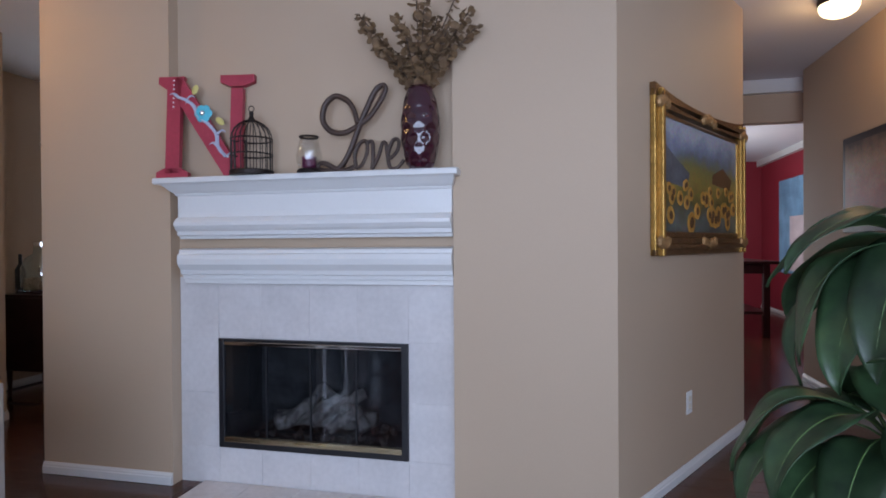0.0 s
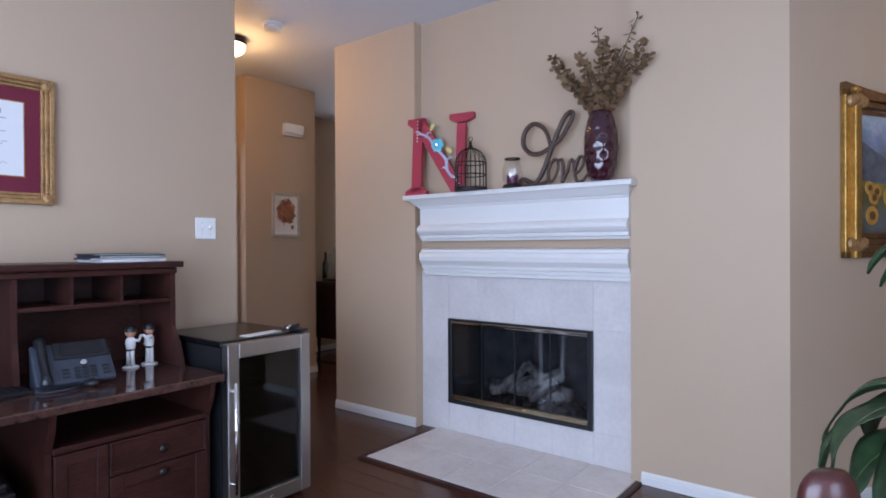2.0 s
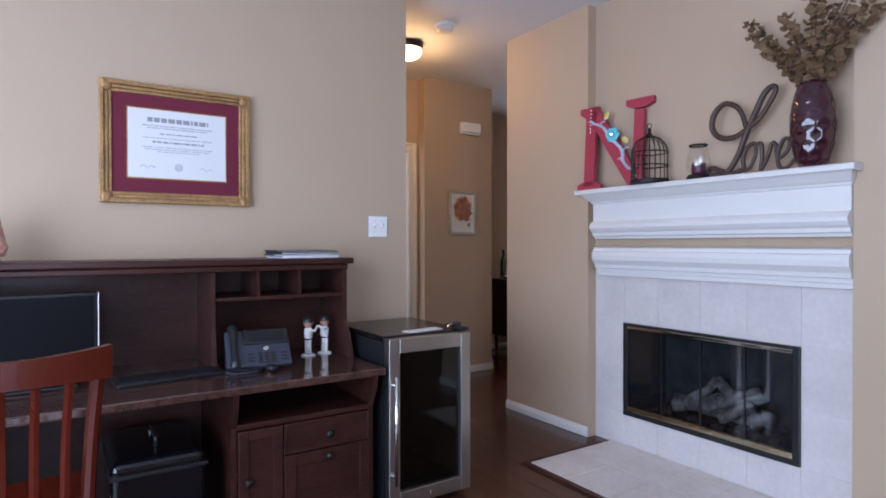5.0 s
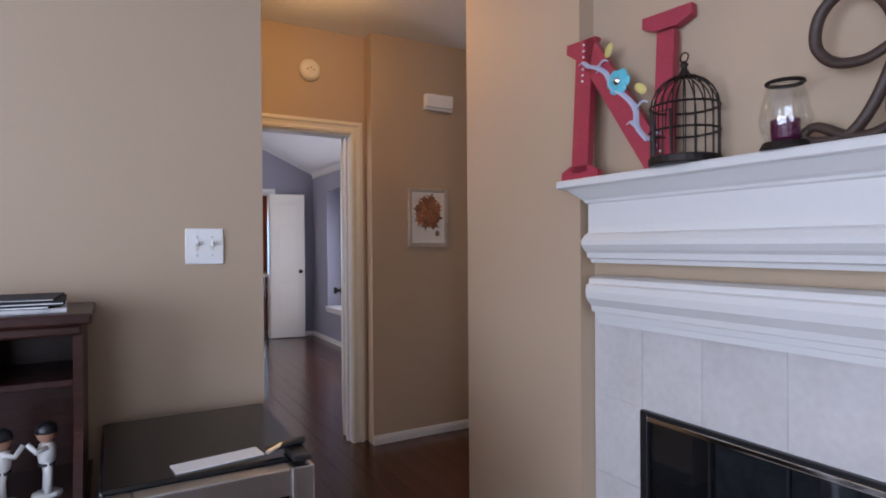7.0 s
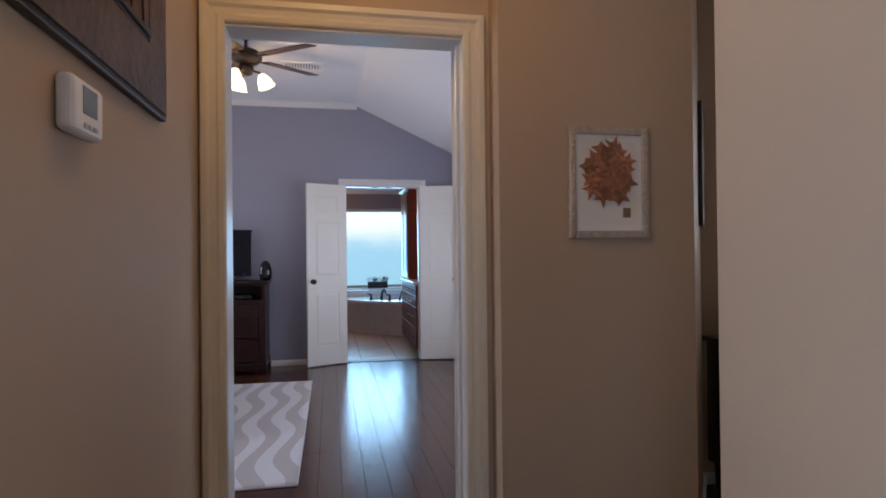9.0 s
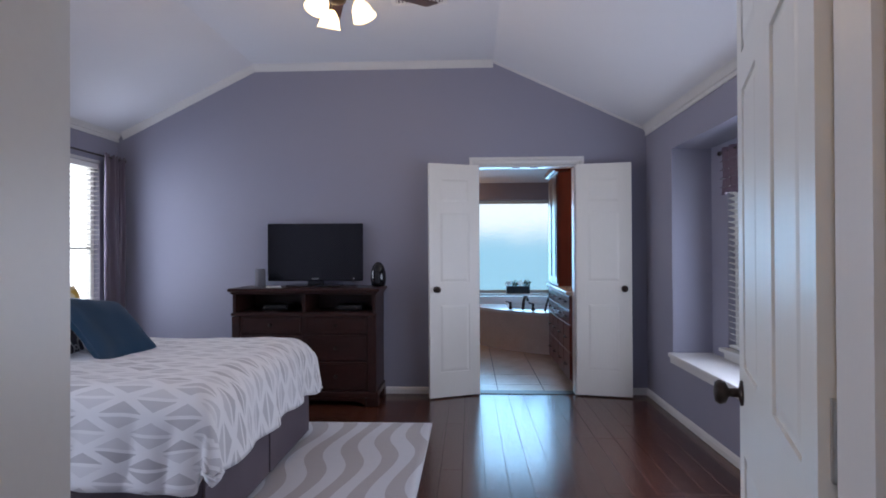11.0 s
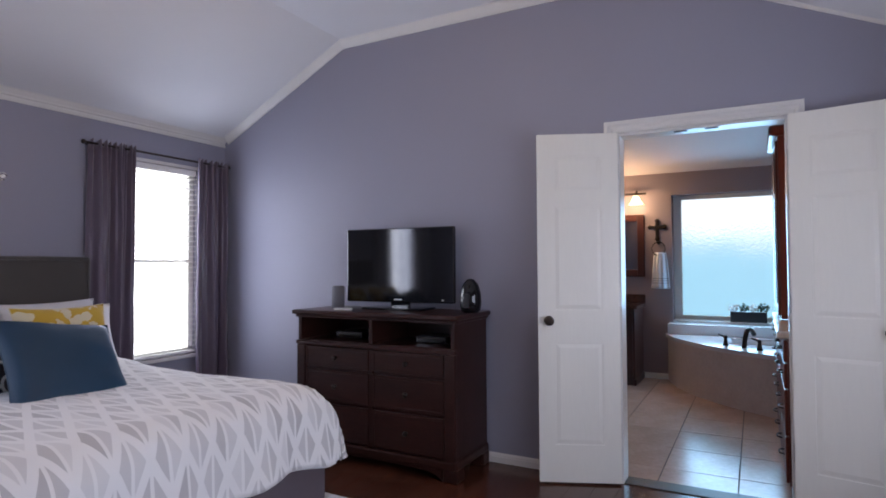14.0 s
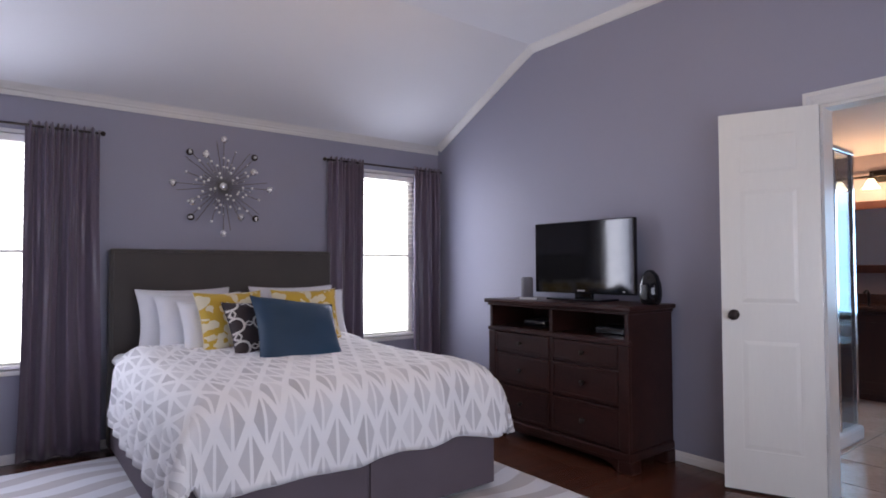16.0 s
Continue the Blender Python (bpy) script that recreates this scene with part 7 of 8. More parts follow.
for k in range(12):
    a = 2 * pi * k / 12
    r = 0.355 if k % 3 == 0 else (0.335 if k % 3 == 1 else 0.26)
    dark = k % 3 == 1
    c, s = math.cos(a + (0.24 if dark else 0)), math.sin(a + (0.24 if dark else 0))
    dk = part("disc", lathe(bmesh.new(), [(0.025, 0.016), (0.025, 0.026), (0.018, 0.03)], at=(r * c, 0, r * s), seg=16, axis="y"), BRONZE if dark else CHROME, burst)
    bm = bmesh.new()
    bmesh.ops.create_uvsphere(bm, u_segments=10, v_segments=7, radius=0.011, matrix=Matrix.Translation((r * c, 0.032, r * s)))
    part("disc_stone", bm, WHITEP, dk, smooth=True)

# ---- dresser ----
dr = thing("dresser", FX + 0.012, 0.37, 0, 0, "dark walnut media dresser with six drawers and two open shelves", "dresser")
DW, DD, DH = 1.25, 0.465, 0.972
part("carcass_panel", boxed(0, 0.45, 0.03, 0.055, 0.08, DH - 0.03), DRESS, dr)
part("carcass_panel", boxed(0, 0.45, DW - 0.055, DW - 0.03, 0.08, DH - 0.03), DRESS, dr)
part("carcass_panel", boxed(0, 0.015, 0.055, DW - 0.055, 0.08, DH - 0.03), DRESS, dr)
part("carcass_panel", boxed(0.015, 0.45, 0.055, DW - 0.055, 0.755, 0.775), DRESS, dr)
part("carcass_panel", boxed(0.015, 0.45, 0.055, DW - 0.055, 0.08, 0.10), DRESS, dr)
part("carcass_panel", boxed(0.015, 0.45, DW / 2 - 0.014, DW / 2 + 0.014, 0.10, DH - 0.03), DRESS, dr)
bm = bmesh.new()
box(bm, 0.425, 0.439, 0.09, DW - 0.09, 0.10, 0.142)
for z0, z1 in ((0.363, 0.387), (0.583, 0.607), (0.733, 0.742)):
    box(bm, 0.425, 0.439, 0.09, DW - 0.09, z0, z1)
for y in (0.098, DW / 2, DW - 0.098):
    box(bm, 0.4255, 0.4385, y - 0.022, y + 0.022, 0.10, 0.742)
part("face_frame", bm, DRESS, dr)
part("top", boxed(0, DD + 0.02, -0.005, DW + 0.005, DH - 0.03, DH, 0.01), DRESS, dr)
part("top_moulding", boxed(0.0, DD, 0.015, DW - 0.015, DH - 0.05, DH - 0.03, 0.006), DRESS, dr)
part("base_moulding", boxed(0.0, DD, 0.015, DW - 0.015, 0.07, 0.125, 0.012), DRESS, dr)
part("waist_moulding", boxed(0.43, DD, 0.018, DW - 0.018, 0.742, 0.768, 0.005), DRESS, dr)
for y in (0.06, DW - 0.06):
    part("front_post", boxed(0.43, DD - 0.003, y - 0.035, y + 0.035, 0.12, 0.74, 0.006), DRESS, dr)
for y in (0.06, DW - 0.06):
    for x in (0.05, 0.41):
        part("foot", boxed(x - 0.045, x + 0.05, y - 0.05, y + 0.05, 0, 0.075, 0.01), DRESS, dr)
bm = bmesh.new()
curve = [(0.115, 0.0), (0.15, 0.03), (0.22, 0.05), (DW / 2, 0.056), (DW - 0.22, 0.05), (DW - 0.15, 0.03), (DW - 0.115, 0.0)]
prism(bm, [(0.43, y, z) for y, z in curve] + [(0.43, DW - 0.115, 0.072), (0.43, 0.115, 0.072)], (0.022, 0, 0))
part("shaped_apron", bm, DRESS, dr)
for col in (0, 1):
    y0 = 0.10 + col * (DW / 2 - 0.085)
    y1 = y0 + DW / 2 - 0.115
    for z0, z1 in ((0.605, 0.735), (0.385, 0.585), (0.14, 0.365)):
        d = panel_door("drawer", y0, y1, z0, z1, 0.44, dr, DRESS, None, 0.018, 0.006)
        part("knob", lathe(bmesh.new(), [(0.006, 0.454), (0.006, 0.47), (0.015, 0.474), (0.016, 0.482), (0.008, 0.488)], at=(0, (y0 + y1) / 2, (z0 + z1) / 2), seg=16, axis="x"), BRONZE, d, "dark bronze knob", smooth=True)
for y in (0.22, 0.86):
    bxx = thing("media_player", FX + 0.20, 0.37 + y, 0.775, 0, "small black media box on the dresser shelf", "media player", "boxes in the dresser")
    part("case", boxed(-0.1, 0.1, 0, 0.22, 0.003, 0.045, 0.004), BLACK, bxx)
    part("front_panel", boxed(0.1005, 0.103, 0.01, 0.21, 0.008, 0.04), GLOSSB, bxx)

tv = thing("television", -7.90, 1.013, DH, 2, "flat black television standing on the dresser", "television")
part("bezel", boxed(-0.035, 0.0, -0.418, 0.418, 0.045, 0.548, 0.008), GLOSSB, tv)
part("screen", boxed(0.0, 0.002, -0.385, 0.385, 0.085, 0.515), mat("tv_screen", (0.008, 0.008, 0.009), 0.07, vary=0.05, bump=0), tv)
part("rear_housing", boxed(-0.085, -0.035, -0.30, 0.30, 0.10, 0.48, 0.02), BLACK, tv)
part("neck", boxed(-0.05, -0.015, -0.07, 0.07, 0.012, 0.07, 0.004), GLOSSB, tv)
part("stand", boxed(-0.11, 0.10, -0.23, 0.23, 0, 0.014, 0.006), GLOSSB, tv)
part("maker_mark", boxed(0.002, 0.003, -0.03, 0.03, 0.061, 0.069), STEEL, tv)
part("status_light", boxed(0.002, 0.003, 0.33, 0.345, 0.062, 0.07), STEEL, tv)
spk = thing("smart_speaker", -7.85, 0.545, DH, 0, "small grey cylindrical speaker on the dresser", "speaker")
part("grille", lathe(bmesh.new(), [(0.042, 0), (0.044, 0.005), (0.044, 0.145), (0.038, 0.15)], seg=28), mat("grey_mesh", (0.13, 0.13, 0.15), 0.7, vary=0.2, fine=300, bump=0.3), spk, smooth=True)
part("top_ring", lathe(bmesh.new(), [(0.036, 0.15), (0.036, 0.154)], seg=24), BLACK, spk)
ov = thing("oil_diffuser", -7.86, 1.575, DH, 0, "glossy black oval diffuser on the dresser", "diffuser")
part("shell", lathe(bmesh.new(), [(0.045, 0), (0.06, 0.012), (0.068, 0.06), (0.064, 0.12), (0.048, 0.175), (0.022, 0.205), (0.006, 0.21)], seg=28), GLOSSB, ov, smooth=True)
part("front_strip", boxed(0.060, 0.07, -0.02, 0.02, 0.03, 0.12, 0.008), BLACK, ov)
rem = thing("remote_control", -7.68, 0.72, DH, 20, "small white remote control on the dresser", "remote")
part("case", boxed(-0.02, 0.02, -0.06, 0.06, 0, 0.014, 0.005), WHITEP, rem)

# ---- ceiling fan and vent ----
FANW = mat("dark_fan_blade", (0.055, 0.024, 0.015), 0.35, vary=0.3, scale=4, fine=30, bump=0.05, stretch=(1, 6, 6))
fan = thing("ceiling_fan", -6.13, 1.62, 3.01, 0, "dark bronze ceiling fan with five wooden blades and lit glass shades", "ceiling fan")
part("canopy", lathe(bmesh.new(), [(0.065, 0), (0.065, -0.02), (0.03, -0.055), (0.012, -0.06)], seg=24), BRONZE, fan, smooth=True)
part("downrod", tube(bmesh.new(), [(0, 0, -0.05), (0, 0, -0.14)], 0.012, 10), BRONZE, fan)
part("motor", lathe(bmesh.new(), [(0.03, -0.13), (0.09, -0.145), (0.125, -0.175), (0.125, -0.215), (0.09, -0.245), (0.05, -0.26)], seg=32), BRONZE, fan, smooth=True)
part("light_hub", lathe(bmesh.new(), [(0.05, -0.26), (0.06, -0.28), (0.05, -0.33), (0.02, -0.345)], seg=24), BRONZE, fan, smooth=True)
SHADE = glow("lit_shade_glass", (1.0, 0.70, 0.36), 3.2)
for k in range(5):
    a = 2 * pi * k / 5 + radians(54)
    m = Matrix.Rotation(a, 4, "Z")
    bl = part("blade", box(bmesh.new(), 0.16, 0.64, -0.07, 0.07, -0.204, -0.196, 0.003), FANW, fan)
    bl.matrix_local = m @ Matrix.Translation((0, 0, -0.2)) @ Matrix.Rotation(radians(11), 4, "X") @ Matrix.Translation((0, 0, 0.2))
    br = part("blade_arm", boxed(0.10, 0.20, -0.02, 0.02, -0.212, -0.204, 0.003), BRONZE, bl)
for k in range(3):
    a = 2 * pi * k / 3 + pi / 2
    c, s = math.cos(a), math.sin(a)
    ar = part("lamp_arm", tube(bmesh.new(), [(0.04 * c, 0.04 * s, -0.30), (0.10 * c, 0.10 * s, -0.315), (0.12 * c, 0.12 * s, -0.335)], 0.01, 8), BRONZE, fan)
    sh = part("shade", lathe(bmesh.new(), [(0.022, 0.0), (0.035, -0.015), (0.055, -0.05), (0.06, -0.085), (0.07, -0.105)], at=(0, 0, 0), seg=20), SHADE, ar, "lit frosted glass shade", smooth=True)
    sh.matrix_local = Matrix.Translation((0.12 * c, 0.12 * s, -0.33)) @ Matrix.Rotation(radians(-22) , 4, (-s, c, 0))
    sh.visible_shadow = False
vent = thing("ceiling_vent", -6.75, 2.03, 2.969, 0, "white slatted air vent in the bedroom ceiling", "air vent")
bm = bmesh.new()
for a in ((-0.1, 0.1, -0.19, -0.16), (-0.1, 0.1, 0.16, 0.19), (-0.1, -0.075, -0.16, 0.16), (0.075, 0.1, -0.16, 0.16)):
    box(bm, *a, -0.012, 0.0, 0.002)
part("rim", bm, WHITEP, vent)
# flat black sheet painted in for the shade behind the slats
part("duct_shade_sheet", boxed(-0.075, 0.075, -0.16, 0.16, -0.003, 0.0), BLACK, vent)
for k in range(13):
    sl = part("slat", boxed(-0.075, 0.075, -0.009, 0.009, -0.001, 0.001), WHITEP, vent)
    sl.matrix_local = pose(0, -0.15 + 0.025 * k, -0.007, 35, 0, 0)

# ---- bathroom ----
bw = thing("window_bath", 0, 0, 0, 0, "frosted rain glass bathroom window in a white frame", "window", kind="structure")
bm = bmesh.new()
XW = BX - 0.16
for y0, y1, z0, z1 in ((2.338, 2.42, 0.66, 2.028), (3.54, 3.618, 0.66, 2.028), (2.42, 3.54, 1.985, 2.028), (2.42, 3.54, 0.66, 0.70)):
    box(bm, XW - 0.03, XW + 0.03, y0, y1, z0, z1, 0.003)
part("window_frame", bm, WHITE, bw)
RAIN = glass("rain_glass", (0.92, 0.97, 1.0), 0.25, 1.3, wave=1.0)
part("pane", boxed(XW - 0.004, XW + 0.004, 2.42, 3.54, 0.70, 1.985), RAIN, bw).visible_shadow = False
part("window_sill", boxed(BX - 0.30, BX + 0.01, 2.338, 3.618, 0.632, 0.655, 0.004), WHITE, bw)

TUBW = mat("white_acrylic", (0.80, 0.78, 0.78), 0.12, vary=0.02, bump=0)
TUBT = mat("beige_tub_tile", (0.66, 0.55, 0.50), 0.3, vary=0.06, scale=5, fine=40, bump=0.03, second=(0.70, 0.60, 0.55))
tub = thing("corner_bathtub", 0, 0, 0, 0, "white corner bathtub with a curved beige tiled front", "bathtub")
arc = bez([(-11.40, 2.28, 0), (-11.0, 2.42, 0), (-10.55, 2.72, 0), (-10.22, 3.08, 0), (-10.02, 3.45, 0), (-9.95, 3.9, 0)], 6)
bm = bmesh.new()
back = [(-9.95, 4.28, 0), (-11.40, 4.28, 0)]
prism(bm, [(p.x, p.y, 0) for p in arc] + back, (0, 0, 0.475))
part("tiled_apron", bm, TUBT, tub)
deck = [(p.x + 0.03, p.y - 0.02, 0.476) for p in arc] + [(-9.92, 4.28, 0.476), (-11.40, 4.28, 0.476)]
bm = bmesh.new()
cx = Vector((-10.78, 3.45, 0))
order = sorted(deck, key=lambda p: math.atan2(p[1] - cx.y, p[0] - cx.x))
angs = [math.atan2(p[1] - cx.y, p[0] - cx.x) for p in order]
rings = []
rings.append([bm.verts.new((p[0], p[1], 0.476)) for p in order])
rings.append([bm.verts.new((p[0], p[1], 0.515)) for p in order])
for k, z in ((1.0, 0.53), (0.97, 0.53), (0.93, 0.50), (0.85, 0.30), (0.70, 0.16)):
    rings.append([bm.verts.new((cx.x + 0.56 * k * math.cos(a), cx.y + 0.62 * k * math.sin(a), z)) for a in angs])
for r, q in zip(rings, rings[1:]):
    for i in range(len(r)):
        bm.faces.new((r[i], r[(i + 1) % len(r)], q[(i + 1) % len(r)], q[i]))
bm.faces.new(rings[-1])
bm.faces.new(rings[0][::-1])
part("basin", bm, TUBW, tub, "glossy white acrylic basin")
part("back_ledge", boxed(-11.415, -11.22, 2.30, 4.28, 0.516, 0.63, 0.006), TUBW, tub)
fau = thing("tub_faucet", -10.35, 3.02, 0.522, 0, "oil-rubbed bronze tub faucet with two handles and a hand shower", "faucet")
part("spout", tube(bmesh.new(), bez([(0.0, 0.02, 0), (-0.01, 0.03, 0.09), (-0.05, 0.05, 0.155), (-0.11, 0.08, 0.15), (-0.15, 0.10, 0.11)], 6), 0.020, 10), BRONZE, fau, smooth=True)
for dx, dy in ((-0.12, -0.13), (0.09, 0.14)):
    hd = part("handle_base", lathe(bmesh.new(), [(0.028, 0), (0.02, 0.02), (0.014, 0.06), (0.018, 0.085), (0.008, 0.095)], at=(dx, dy, 0), seg=16), BRONZE, fau, smooth=True)
    part("lever", tube(bmesh.new(), [(dx, dy, 0.08), (dx - 0.03, dy - 0.06, 0.10)], [0.01, 0.008], 8), BRONZE, hd)
part("hand_shower", tube(bmesh.new(), bez([(0.17, 0.28, 0), (0.15, 0.30, 0.08), (0.12, 0.33, 0.15), (0.08, 0.35, 0.17)], 5), [0.013] * 8 + [0.016] * 4 + [0.02] * 4, 8), BRONZE, fau, smooth=True)
pl = thing("planter", -11.47, 3.07, 0.656, 0, "black box of white and dark flowers on the window sill", "planter")
part("box", boxed(-0.06, 0.06, -0.17, 0.17, 0, 0.11, 0.006), BLACK, pl)
GRN = mat("dark_foliage", (0.02, 0.045, 0.02), 0.6, vary=0.4)
PALE = mat("pale_petals", (0.68, 0.66, 0.62), 0.7, vary=0.15)
random.seed(31)
for k in range(4):
    bm = bmesh.new()
    cy = -0.135 + 0.09 * k
    for i in range(46):
        dd = Vector((random.gauss(0, 1), random.gauss(0, 1), random.gauss(0, 0.8))).normalized() * random.uniform(0.025, 0.055)
        c = Vector((0, cy, 0.145)) + dd
        m = Matrix.Translation(c) @ Euler((random.uniform(-2, 2), random.uniform(-2, 2), random.uniform(0, 6))).to_matrix().to_4x4()
        bm.faces.new([bm.verts.new(m @ Vector(p)) for p in ((0, -0.018, 0), (0.012, 0, 0.003), (0, 0.018, 0), (-0.012, 0, 0.003))])
    part("bloom", bm, PALE if k % 2 == 0 else GRN, pl)

# tall cherry cabinet and drawers along the right wall of the bath
lin = thing("linen_cabinet", 0.25, -0.06, 0, 0, "tall cherry linen cabinet with a crown moulding", "cabinet")
part("body", boxed(-9.83, -9.20, 3.34, 4.28, 0.905, 2.10, 0.004), CABW, lin)
part("crown_moulding", boxed(-9.86, -9.17, 3.29, 4.28, 2.10, 2.17, 0.02), CABW, lin)
for x0, x1 in ((-9.82, -9.52), (-9.51, -9.21)):
    d = part("door", boxed(x0, x1, 3.325, 3.34, 0.93, 2.07, 0.003), CABW, lin)
    part("raised_panel", boxed(x0 + 0.06, x1 - 0.06, 3.318, 3.325, 1.0, 2.0, 0.005), CABW, d)
van2 = thing("vanity_cabinet", 0.25, -0.06, 0, 0, "cherry bathroom vanity with drawers and a pale counter", "vanity")
part("body", boxed(-9.83, -8.45, 3.34, 4.28, 0.08, 0.865, 0.004), CABW, van2)
part("plinth", boxed(-9.81, -8.47, 3.40, 4.28, 0.0, 0.08), DRESS, van2)
part("counter", boxed(-9.19, -8.42, 3.29, 4.28, 0.866, 0.904, 0.01), mat("pale_stone_counter", (0.62, 0.52, 0.44), 0.15, vary=0.2, scale=30, fine=90, bump=0), van2)
part("counter_nose", boxed(-9.83, -9.19, 3.30, 3.34, 0.866, 0.904, 0.008), CABW, van2)
for i in range(4):
    x0 = -9.82 + 0.345 * i
    for z0, z1 in ((0.10, 0.34), (0.35, 0.59), (0.60, 0.73), (0.74, 0.855)):
        d = part("drawer", boxed(x0, x0 + 0.335, 3.323, 3.34, z0, z1, 0.004), CABW, van2)
        part("pull", tube(bmesh.new(), bez([(x0 + 0.12, 3.323, (z0 + z1) / 2), (x0 + 0.14, 3.30, (z0 + z1) / 2), (x0 + 0.20, 3.30, (z0 + z1) / 2), (x0 + 0.22, 3.323, (z0 + z1) / 2)], 4), 0.005, 6), BRONZE, d)

wl = thing("vanity_lamp", -8.75, 4.298, 2.06, 0, "bronze wall lamp with a lit bell shade over the vanity", "wall lamp")
part("wall_plate", boxed(-0.06, 0.06, -0.02, 0.0, -0.06, 0.06, 0.006), BRONZE, wl)
part("arm", tube(bmesh.new(), [(0, -0.02, 0.0), (0, -0.12, 0.02), (0, -0.15, -0.03)], 0.01, 8), BRONZE, wl)
part("shade", lathe(bmesh.new(), [(0.02, 0), (0.035, -0.02), (0.05, -0.06), (0.075, -0.09)], at=(0, -0.15, -0.03), seg=20), glow("bell_shade_glass", (1.0, 0.74, 0.42), 5.0), wl, "lit frosted bell shade", smooth=True).visible_shadow = False

# far vanity with mirror, lights, towel
van = thing("vanity_cabinet", 0, 0, 0, 0, "dark cherry corner vanity with a brown stone top", "vanity")
DKC = mat("dark_cherry_vanity", (0.055, 0.017, 0.013), 0.35, vary=0.25, scale=3, fine=30, bump=0.04, stretch=(5, 5, 0.7))
part("body", boxed(-11.41, -10.88, 1.10, 2.02, 0.06, 0.80, 0.006), DKC, van)
part("plinth", boxed(-11.41, -10.90, 1.12, 2.03, 0.0, 0.06), DKC, van)
part("counter", boxed(-11.415, -10.85, 1.08, 2.05, 0.80, 0.835, 0.006), DESKT, van)
part("backsplash", boxed(-11.415, -11.39, 1.08, 2.05, 0.836, 0.93, 0.004), DESKT, van)
for y in (1.14, 1.58):
    d = part("door", boxed(-10.88, -10.862, y, y + 0.42, 0.10, 0.77, 0.004), DKC, van)
    part("raised_panel", boxed(-10.862, -10.855, y + 0.06, y + 0.36, 0.17, 0.70, 0.004), DKC, d)
fc = thing("sink_faucet", -11.30, 1.68, 0.836, 0, "bronze sink faucet on the vanity", "faucet")
part("spout", tube(bmesh.new(), bez([(0, 0, 0), (0, 0, 0.09), (0.05, 0, 0.13), (0.12, 0, 0.11)], 5), 0.012, 8), BRONZE, fc, smooth=True)
mir = thing("wall_mirror", BX + 0.002, 1.68, 1.48, 0, "mirror in a wide dark cherry wood frame", "mirror")
for s in (-1, 1):
    part("frame_side", boxed(0, 0.03, min(s * 0.37, s * 0.29), max(s * 0.37, s * 0.29), -0.35, 0.35, 0.008), DKC, mir)
    part("frame_rail", boxed(0, 0.029, -0.29, 0.29, min(s * 0.35, s * 0.27), max(s * 0.35, s * 0.27), 0.008), DKC, mir)
part("mirror_glass", boxed(0.004, 0.01, -0.29, 0.29, -0.27, 0.27), mat("mirror_silver", (0.85, 0.86, 0.86), 0.02, 1.0, vary=0.0, bump=0), mir)
lamp = thing("vanity_lamp", BX + 0.002, 1.78, 2.06, 0, "bronze bar wall lamp with lit bell shades", "wall lamp")
part("bar", tube(bmesh.new(), [(0.06, -0.36, 0.0), (0.06, 0.30, 0.0)], 0.012, 8), BRONZE, lamp)
part("wall_plate", boxed(0, 0.02, -0.10, 0.04, -0.06, 0.06, 0.006), BRONZE, lamp)
part("plate_arm", tube(bmesh.new(), [(0.02, -0.03, 0), (0.06, -0.03, 0)], 0.012, 8), BRONZE, lamp)
for y in (-0.32, -0.06, 0.20):
    ar = part("arm", tube(bmesh.new(), [(0.06, y, 0.03), (0.10, y, 0.0), (0.11, y, -0.03)], 0.01, 8), BRONZE, lamp)
    sh = part("shade", lathe(bmesh.new(), [(0.02, 0), (0.035, -0.02), (0.05, -0.06), (0.075, -0.09)], at=(0.11, y, -0.03), seg=20), glow("bell_shade_glass", (1.0, 0.74, 0.42), 5.0), ar, "lit frosted bell shade", smooth=True)
    sh.visible_shadow = False
cross = thing("wall_cross", BX + 0.002, 2.185, 1.66, 0, "small carved dark wall cross", "cross")
bm = bmesh.new()
box(bm, 0, 0.02, -0.018, 0.018, -0.11, 0.09, 0.005)
box(bm, 0, 0.0195, -0.075, 0.075, 0.005, 0.042, 0.005)
for y, z in ((0, 0.09), (0, -0.11), (-0.075, 0.024), (0.075, 0.024)):
    bmesh.ops.create_uvsphere(bm, u_segments=10, v_segments=6, radius=0.026, matrix=Matrix.Translation((0.01, y, z)) @ Matrix.Diagonal((0.5, 1, 1, 1)))
part("cross_body", bm, BRONZE, cross)
ring = thing("towel_ring", BX + 0.002, 2.20, 1.45, 0, "bronze towel ring on the bathroom wall", "towel ring")
part("mount", lathe(bmesh.new(), [(0.022, 0), (0.022, 0.012), (0.01, 0.04)], at=(0, 0, 0.06), seg=14, axis="x"), BRONZE, ring)
part("ring", tube(bmesh.new(), [(0.04, 0.07 * math.cos(a), 0.075 * math.sin(a) - 0.01) for a in [2 * pi * k / 24 for k in range(25)]], 0.005, 6), BRONZE, ring)
tw = thing("hand_towel", BX + 0.045, 2.215, 1.0, 0, "white hand towel with thin grey stripes on the ring", "towel")
def towel(u, v):
    w = 0.055 + 0.04 * (1 - v) ** 0.6
    return (0.02 * math.cos(pi * (2 * u - 1)) + 0.008 * math.sin(u * 20), (2 * u - 1) * w, 0.40 * v)
solid(part("cloth", sheet(bmesh.new(), towel, 24, 16), WHP, tw, smooth=True), 0.012)
for z in (0.06, 0.085, 0.11):
    part("stripe", tube(bmesh.new(), [(towel(k / 16, z / 0.4)[0] + 0.006, towel(k / 16, z / 0.4)[1], z) for k in range(17)], 0.004, 5), mat("stripe_grey", (0.25, 0.25, 0.28), 0.9), tw)

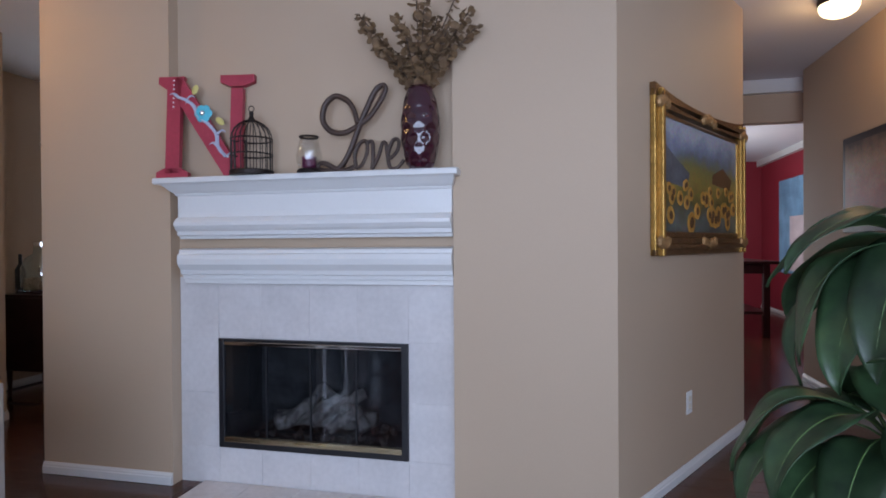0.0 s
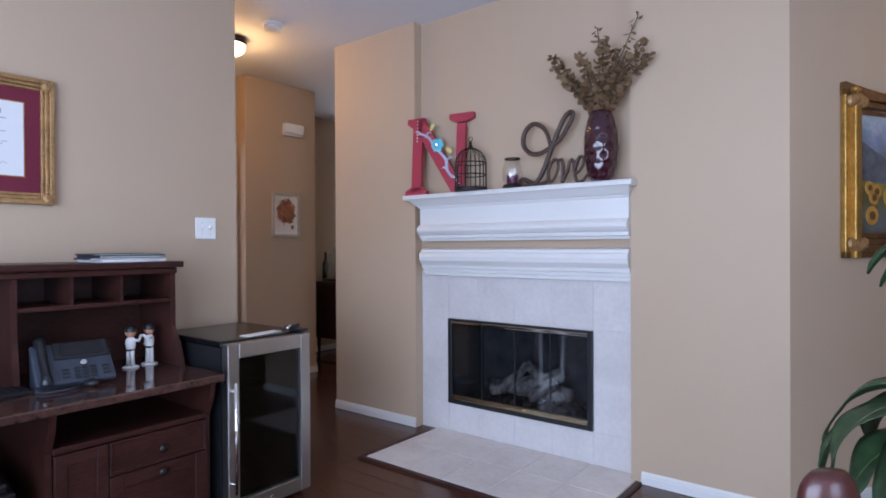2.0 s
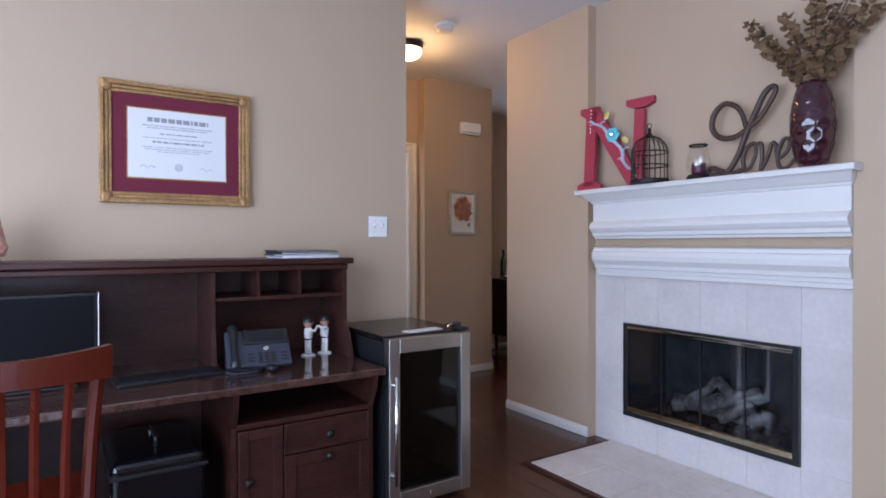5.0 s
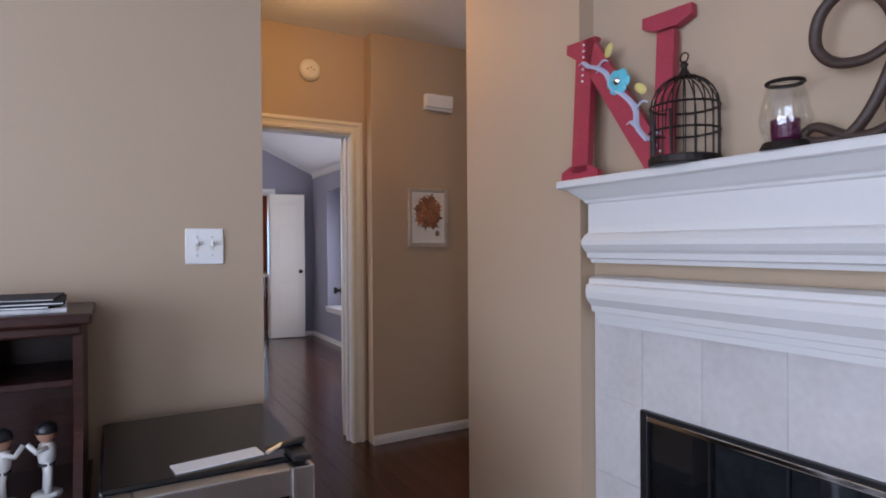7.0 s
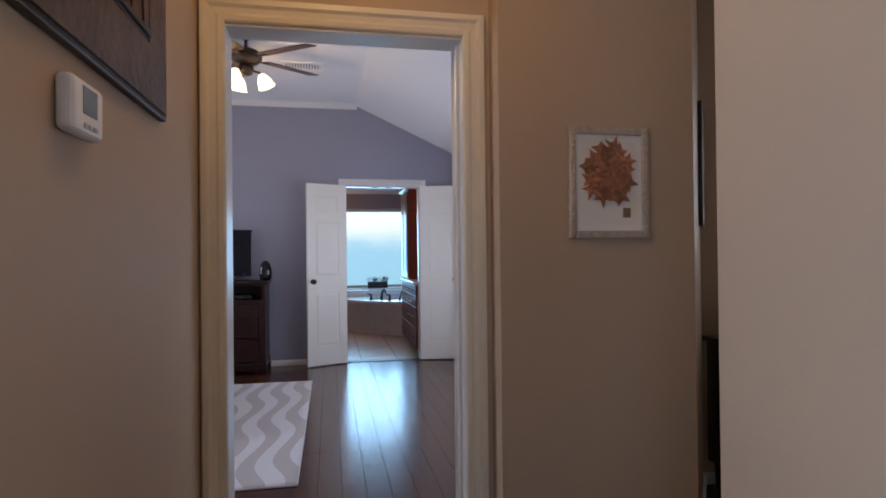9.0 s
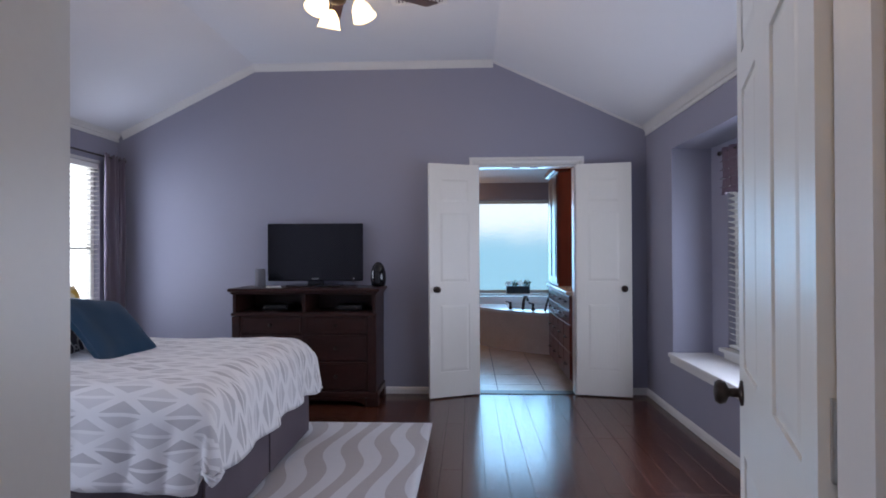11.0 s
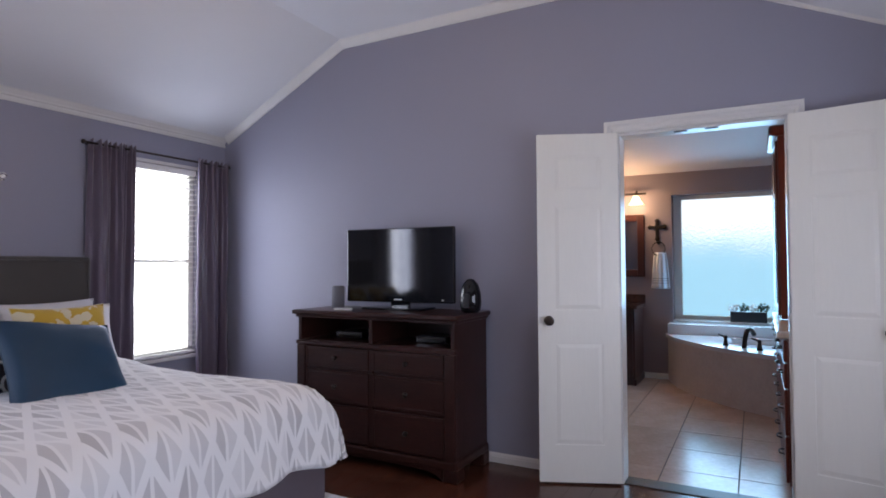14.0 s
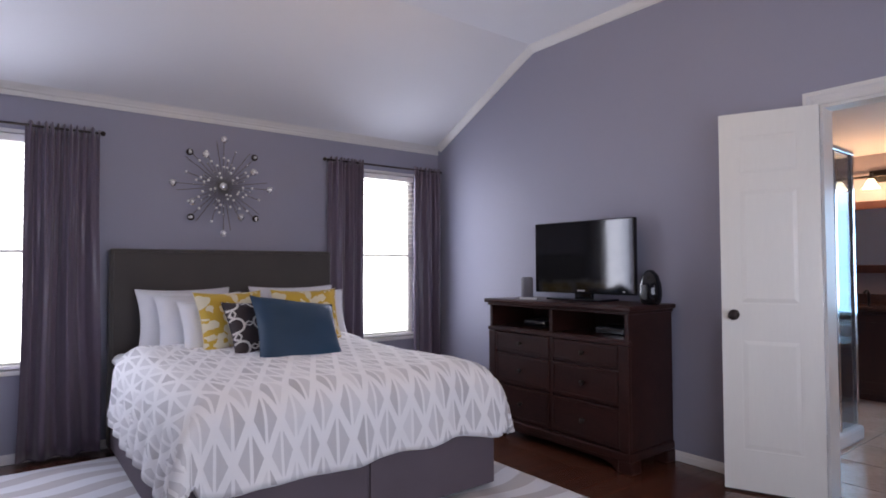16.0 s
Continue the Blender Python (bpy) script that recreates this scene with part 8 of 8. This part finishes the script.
sho = thing("shower_enclosure", 0, 0, 0, 0, "glass shower enclosure with chrome posts on a white base", "shower")
part("base", boxed(-9.49, -8.75, 1.30, 2.17, 0.0, 0.10, 0.02), TUBW, sho)
for x in (-9.46, -9.14, -8.79):
    part("post", boxed(x - 0.015, x + 0.015, 2.115, 2.145, 0.10, 1.98, 0.003), CHROME, sho)
part("top_rail", boxed(-9.475, -8.775, 2.112, 2.148, 1.98, 2.01, 0.003), CHROME, sho)
SG = thin_glass("shower_glass", 0.14, (0.80, 0.85, 0.90))
for x0, x1 in ((-9.444, -9.156), (-9.124, -8.806)):
    part("glass_panel", boxed(x0, x1, 2.126, 2.132, 0.11, 1.975), SG, sho).visible_shadow = False
for x in (-8.789, -9.461):
    part("side_panel", boxed(x - 0.003, x + 0.003, 1.32, 2.11, 0.11, 1.975), SG, sho).visible_shadow = False
part("door_handle", tube(bmesh.new(), [(-9.02, 2.16, 0.95), (-9.02, 2.17, 1.05), (-9.02, 2.16, 1.15)], 0.008, 8), CHROME, sho)


# ---- floor pieces ----
def pieces(parent, name, rects, z0, z1, material, bevel=0.0012):
    """Alike pieces share one mesh by size; each is an object under the floor."""
    made = {}
    for x0, x1, y0, y1 in rects:
        key = (round(x1 - x0, 3), round(y1 - y0, 3))
        if key not in made:
            w, d = key[0] / 2, key[1] / 2
            bm = bmesh.new()
            lo = [(-w, -d), (w, -d), (w, d), (-w, d)]
            e = bevel
            up = [(-w + e, -d + e), (w - e, -d + e), (w - e, d - e), (-w + e, d - e)]
            a = [bm.verts.new((x, y, z0)) for x, y in lo]
            b = [bm.verts.new((x, y, z1 - e)) for x, y in lo]
            c = [bm.verts.new((x, y, z1)) for x, y in up]
            bm.faces.new(c)
            for i in range(4):
                bm.faces.new((a[i], a[(i + 1) % 4], b[(i + 1) % 4], b[i]))
                bm.faces.new((b[i], b[(i + 1) % 4], c[(i + 1) % 4], c[i]))
            ob = part(name, bm, material, parent)
            made[key] = ob.data
        else:
            ob = new(name, made[key])
            ob.parent = parent
        ob.location = ((x0 + x1) / 2, (y0 + y1) / 2, 0)


def plank_rects(x0, x1, y0, y1, w, seed, lengths=(0.9, 1.2, 1.5)):
    rnd = random.Random(seed)
    out = []
    y = y0
    while y < y1 - 0.01:
        yy = min(y + w, y1)
        x = x0 - rnd.choice((0.0, 0.3, 0.6))
        while x < x1 - 0.01:
            e = x + rnd.choice(lengths)
            a, b = max(x, x0), min(e, x1)
            if b - a > 0.02:
                out.append((a + 0.0006, b - 0.0006, y + 0.0006, yy - 0.0006))
            x = e
        y = yy
    return out


floor_ob = bpy.data.objects["floor"]
pieces(floor_ob, "plank", plank_rects(FX + 0.01, -3.40, BY0, BY1, 0.127, 1), -0.003, 0.0, PLANK)
near = plank_rects(-3.40, 1.7, 0.6, 4.0, 0.127, 2)
pieces(floor_ob, "plank", near, -0.003, 0.0, PLANK)
bm = bmesh.new()
for x0, x1, y0, y1 in plank_rects(-1.82, 4.5, -1.6, 0.6, 0.127, 3) + plank_rects(1.7, 4.5, 0.6, 4.0, 0.127, 4) + plank_rects(-4.0, 4.5, 4.0, 12.1, 0.127, 5, (1.5, 2.1)):
    box(bm, x0, x1, y0, y1, -0.003, 0.0)
rest = part("planks_rest", bm, PLANK, floor_ob)
tagged(rest, kind="stuff")

bath_floor = bpy.data.objects["floor_bath"]
tiles = []
y = 2.613 - 0.42 * 7
while y < 4.3:
    x = -8.0
    while x > BX:
        tiles.append((max(x - 0.45, BX) + 0.003, min(x, FX - 0.0) - 0.003, max(y, -0.4) + 0.003, min(y + 0.42, 4.3) - 0.003))
        x -= 0.45
    y += 0.42
pieces(bath_floor, "tile", [r for r in tiles if r[3] - r[2] > 0.02 and r[1] - r[0] > 0.02], -0.004, 0.0, BTILE, 0.002)
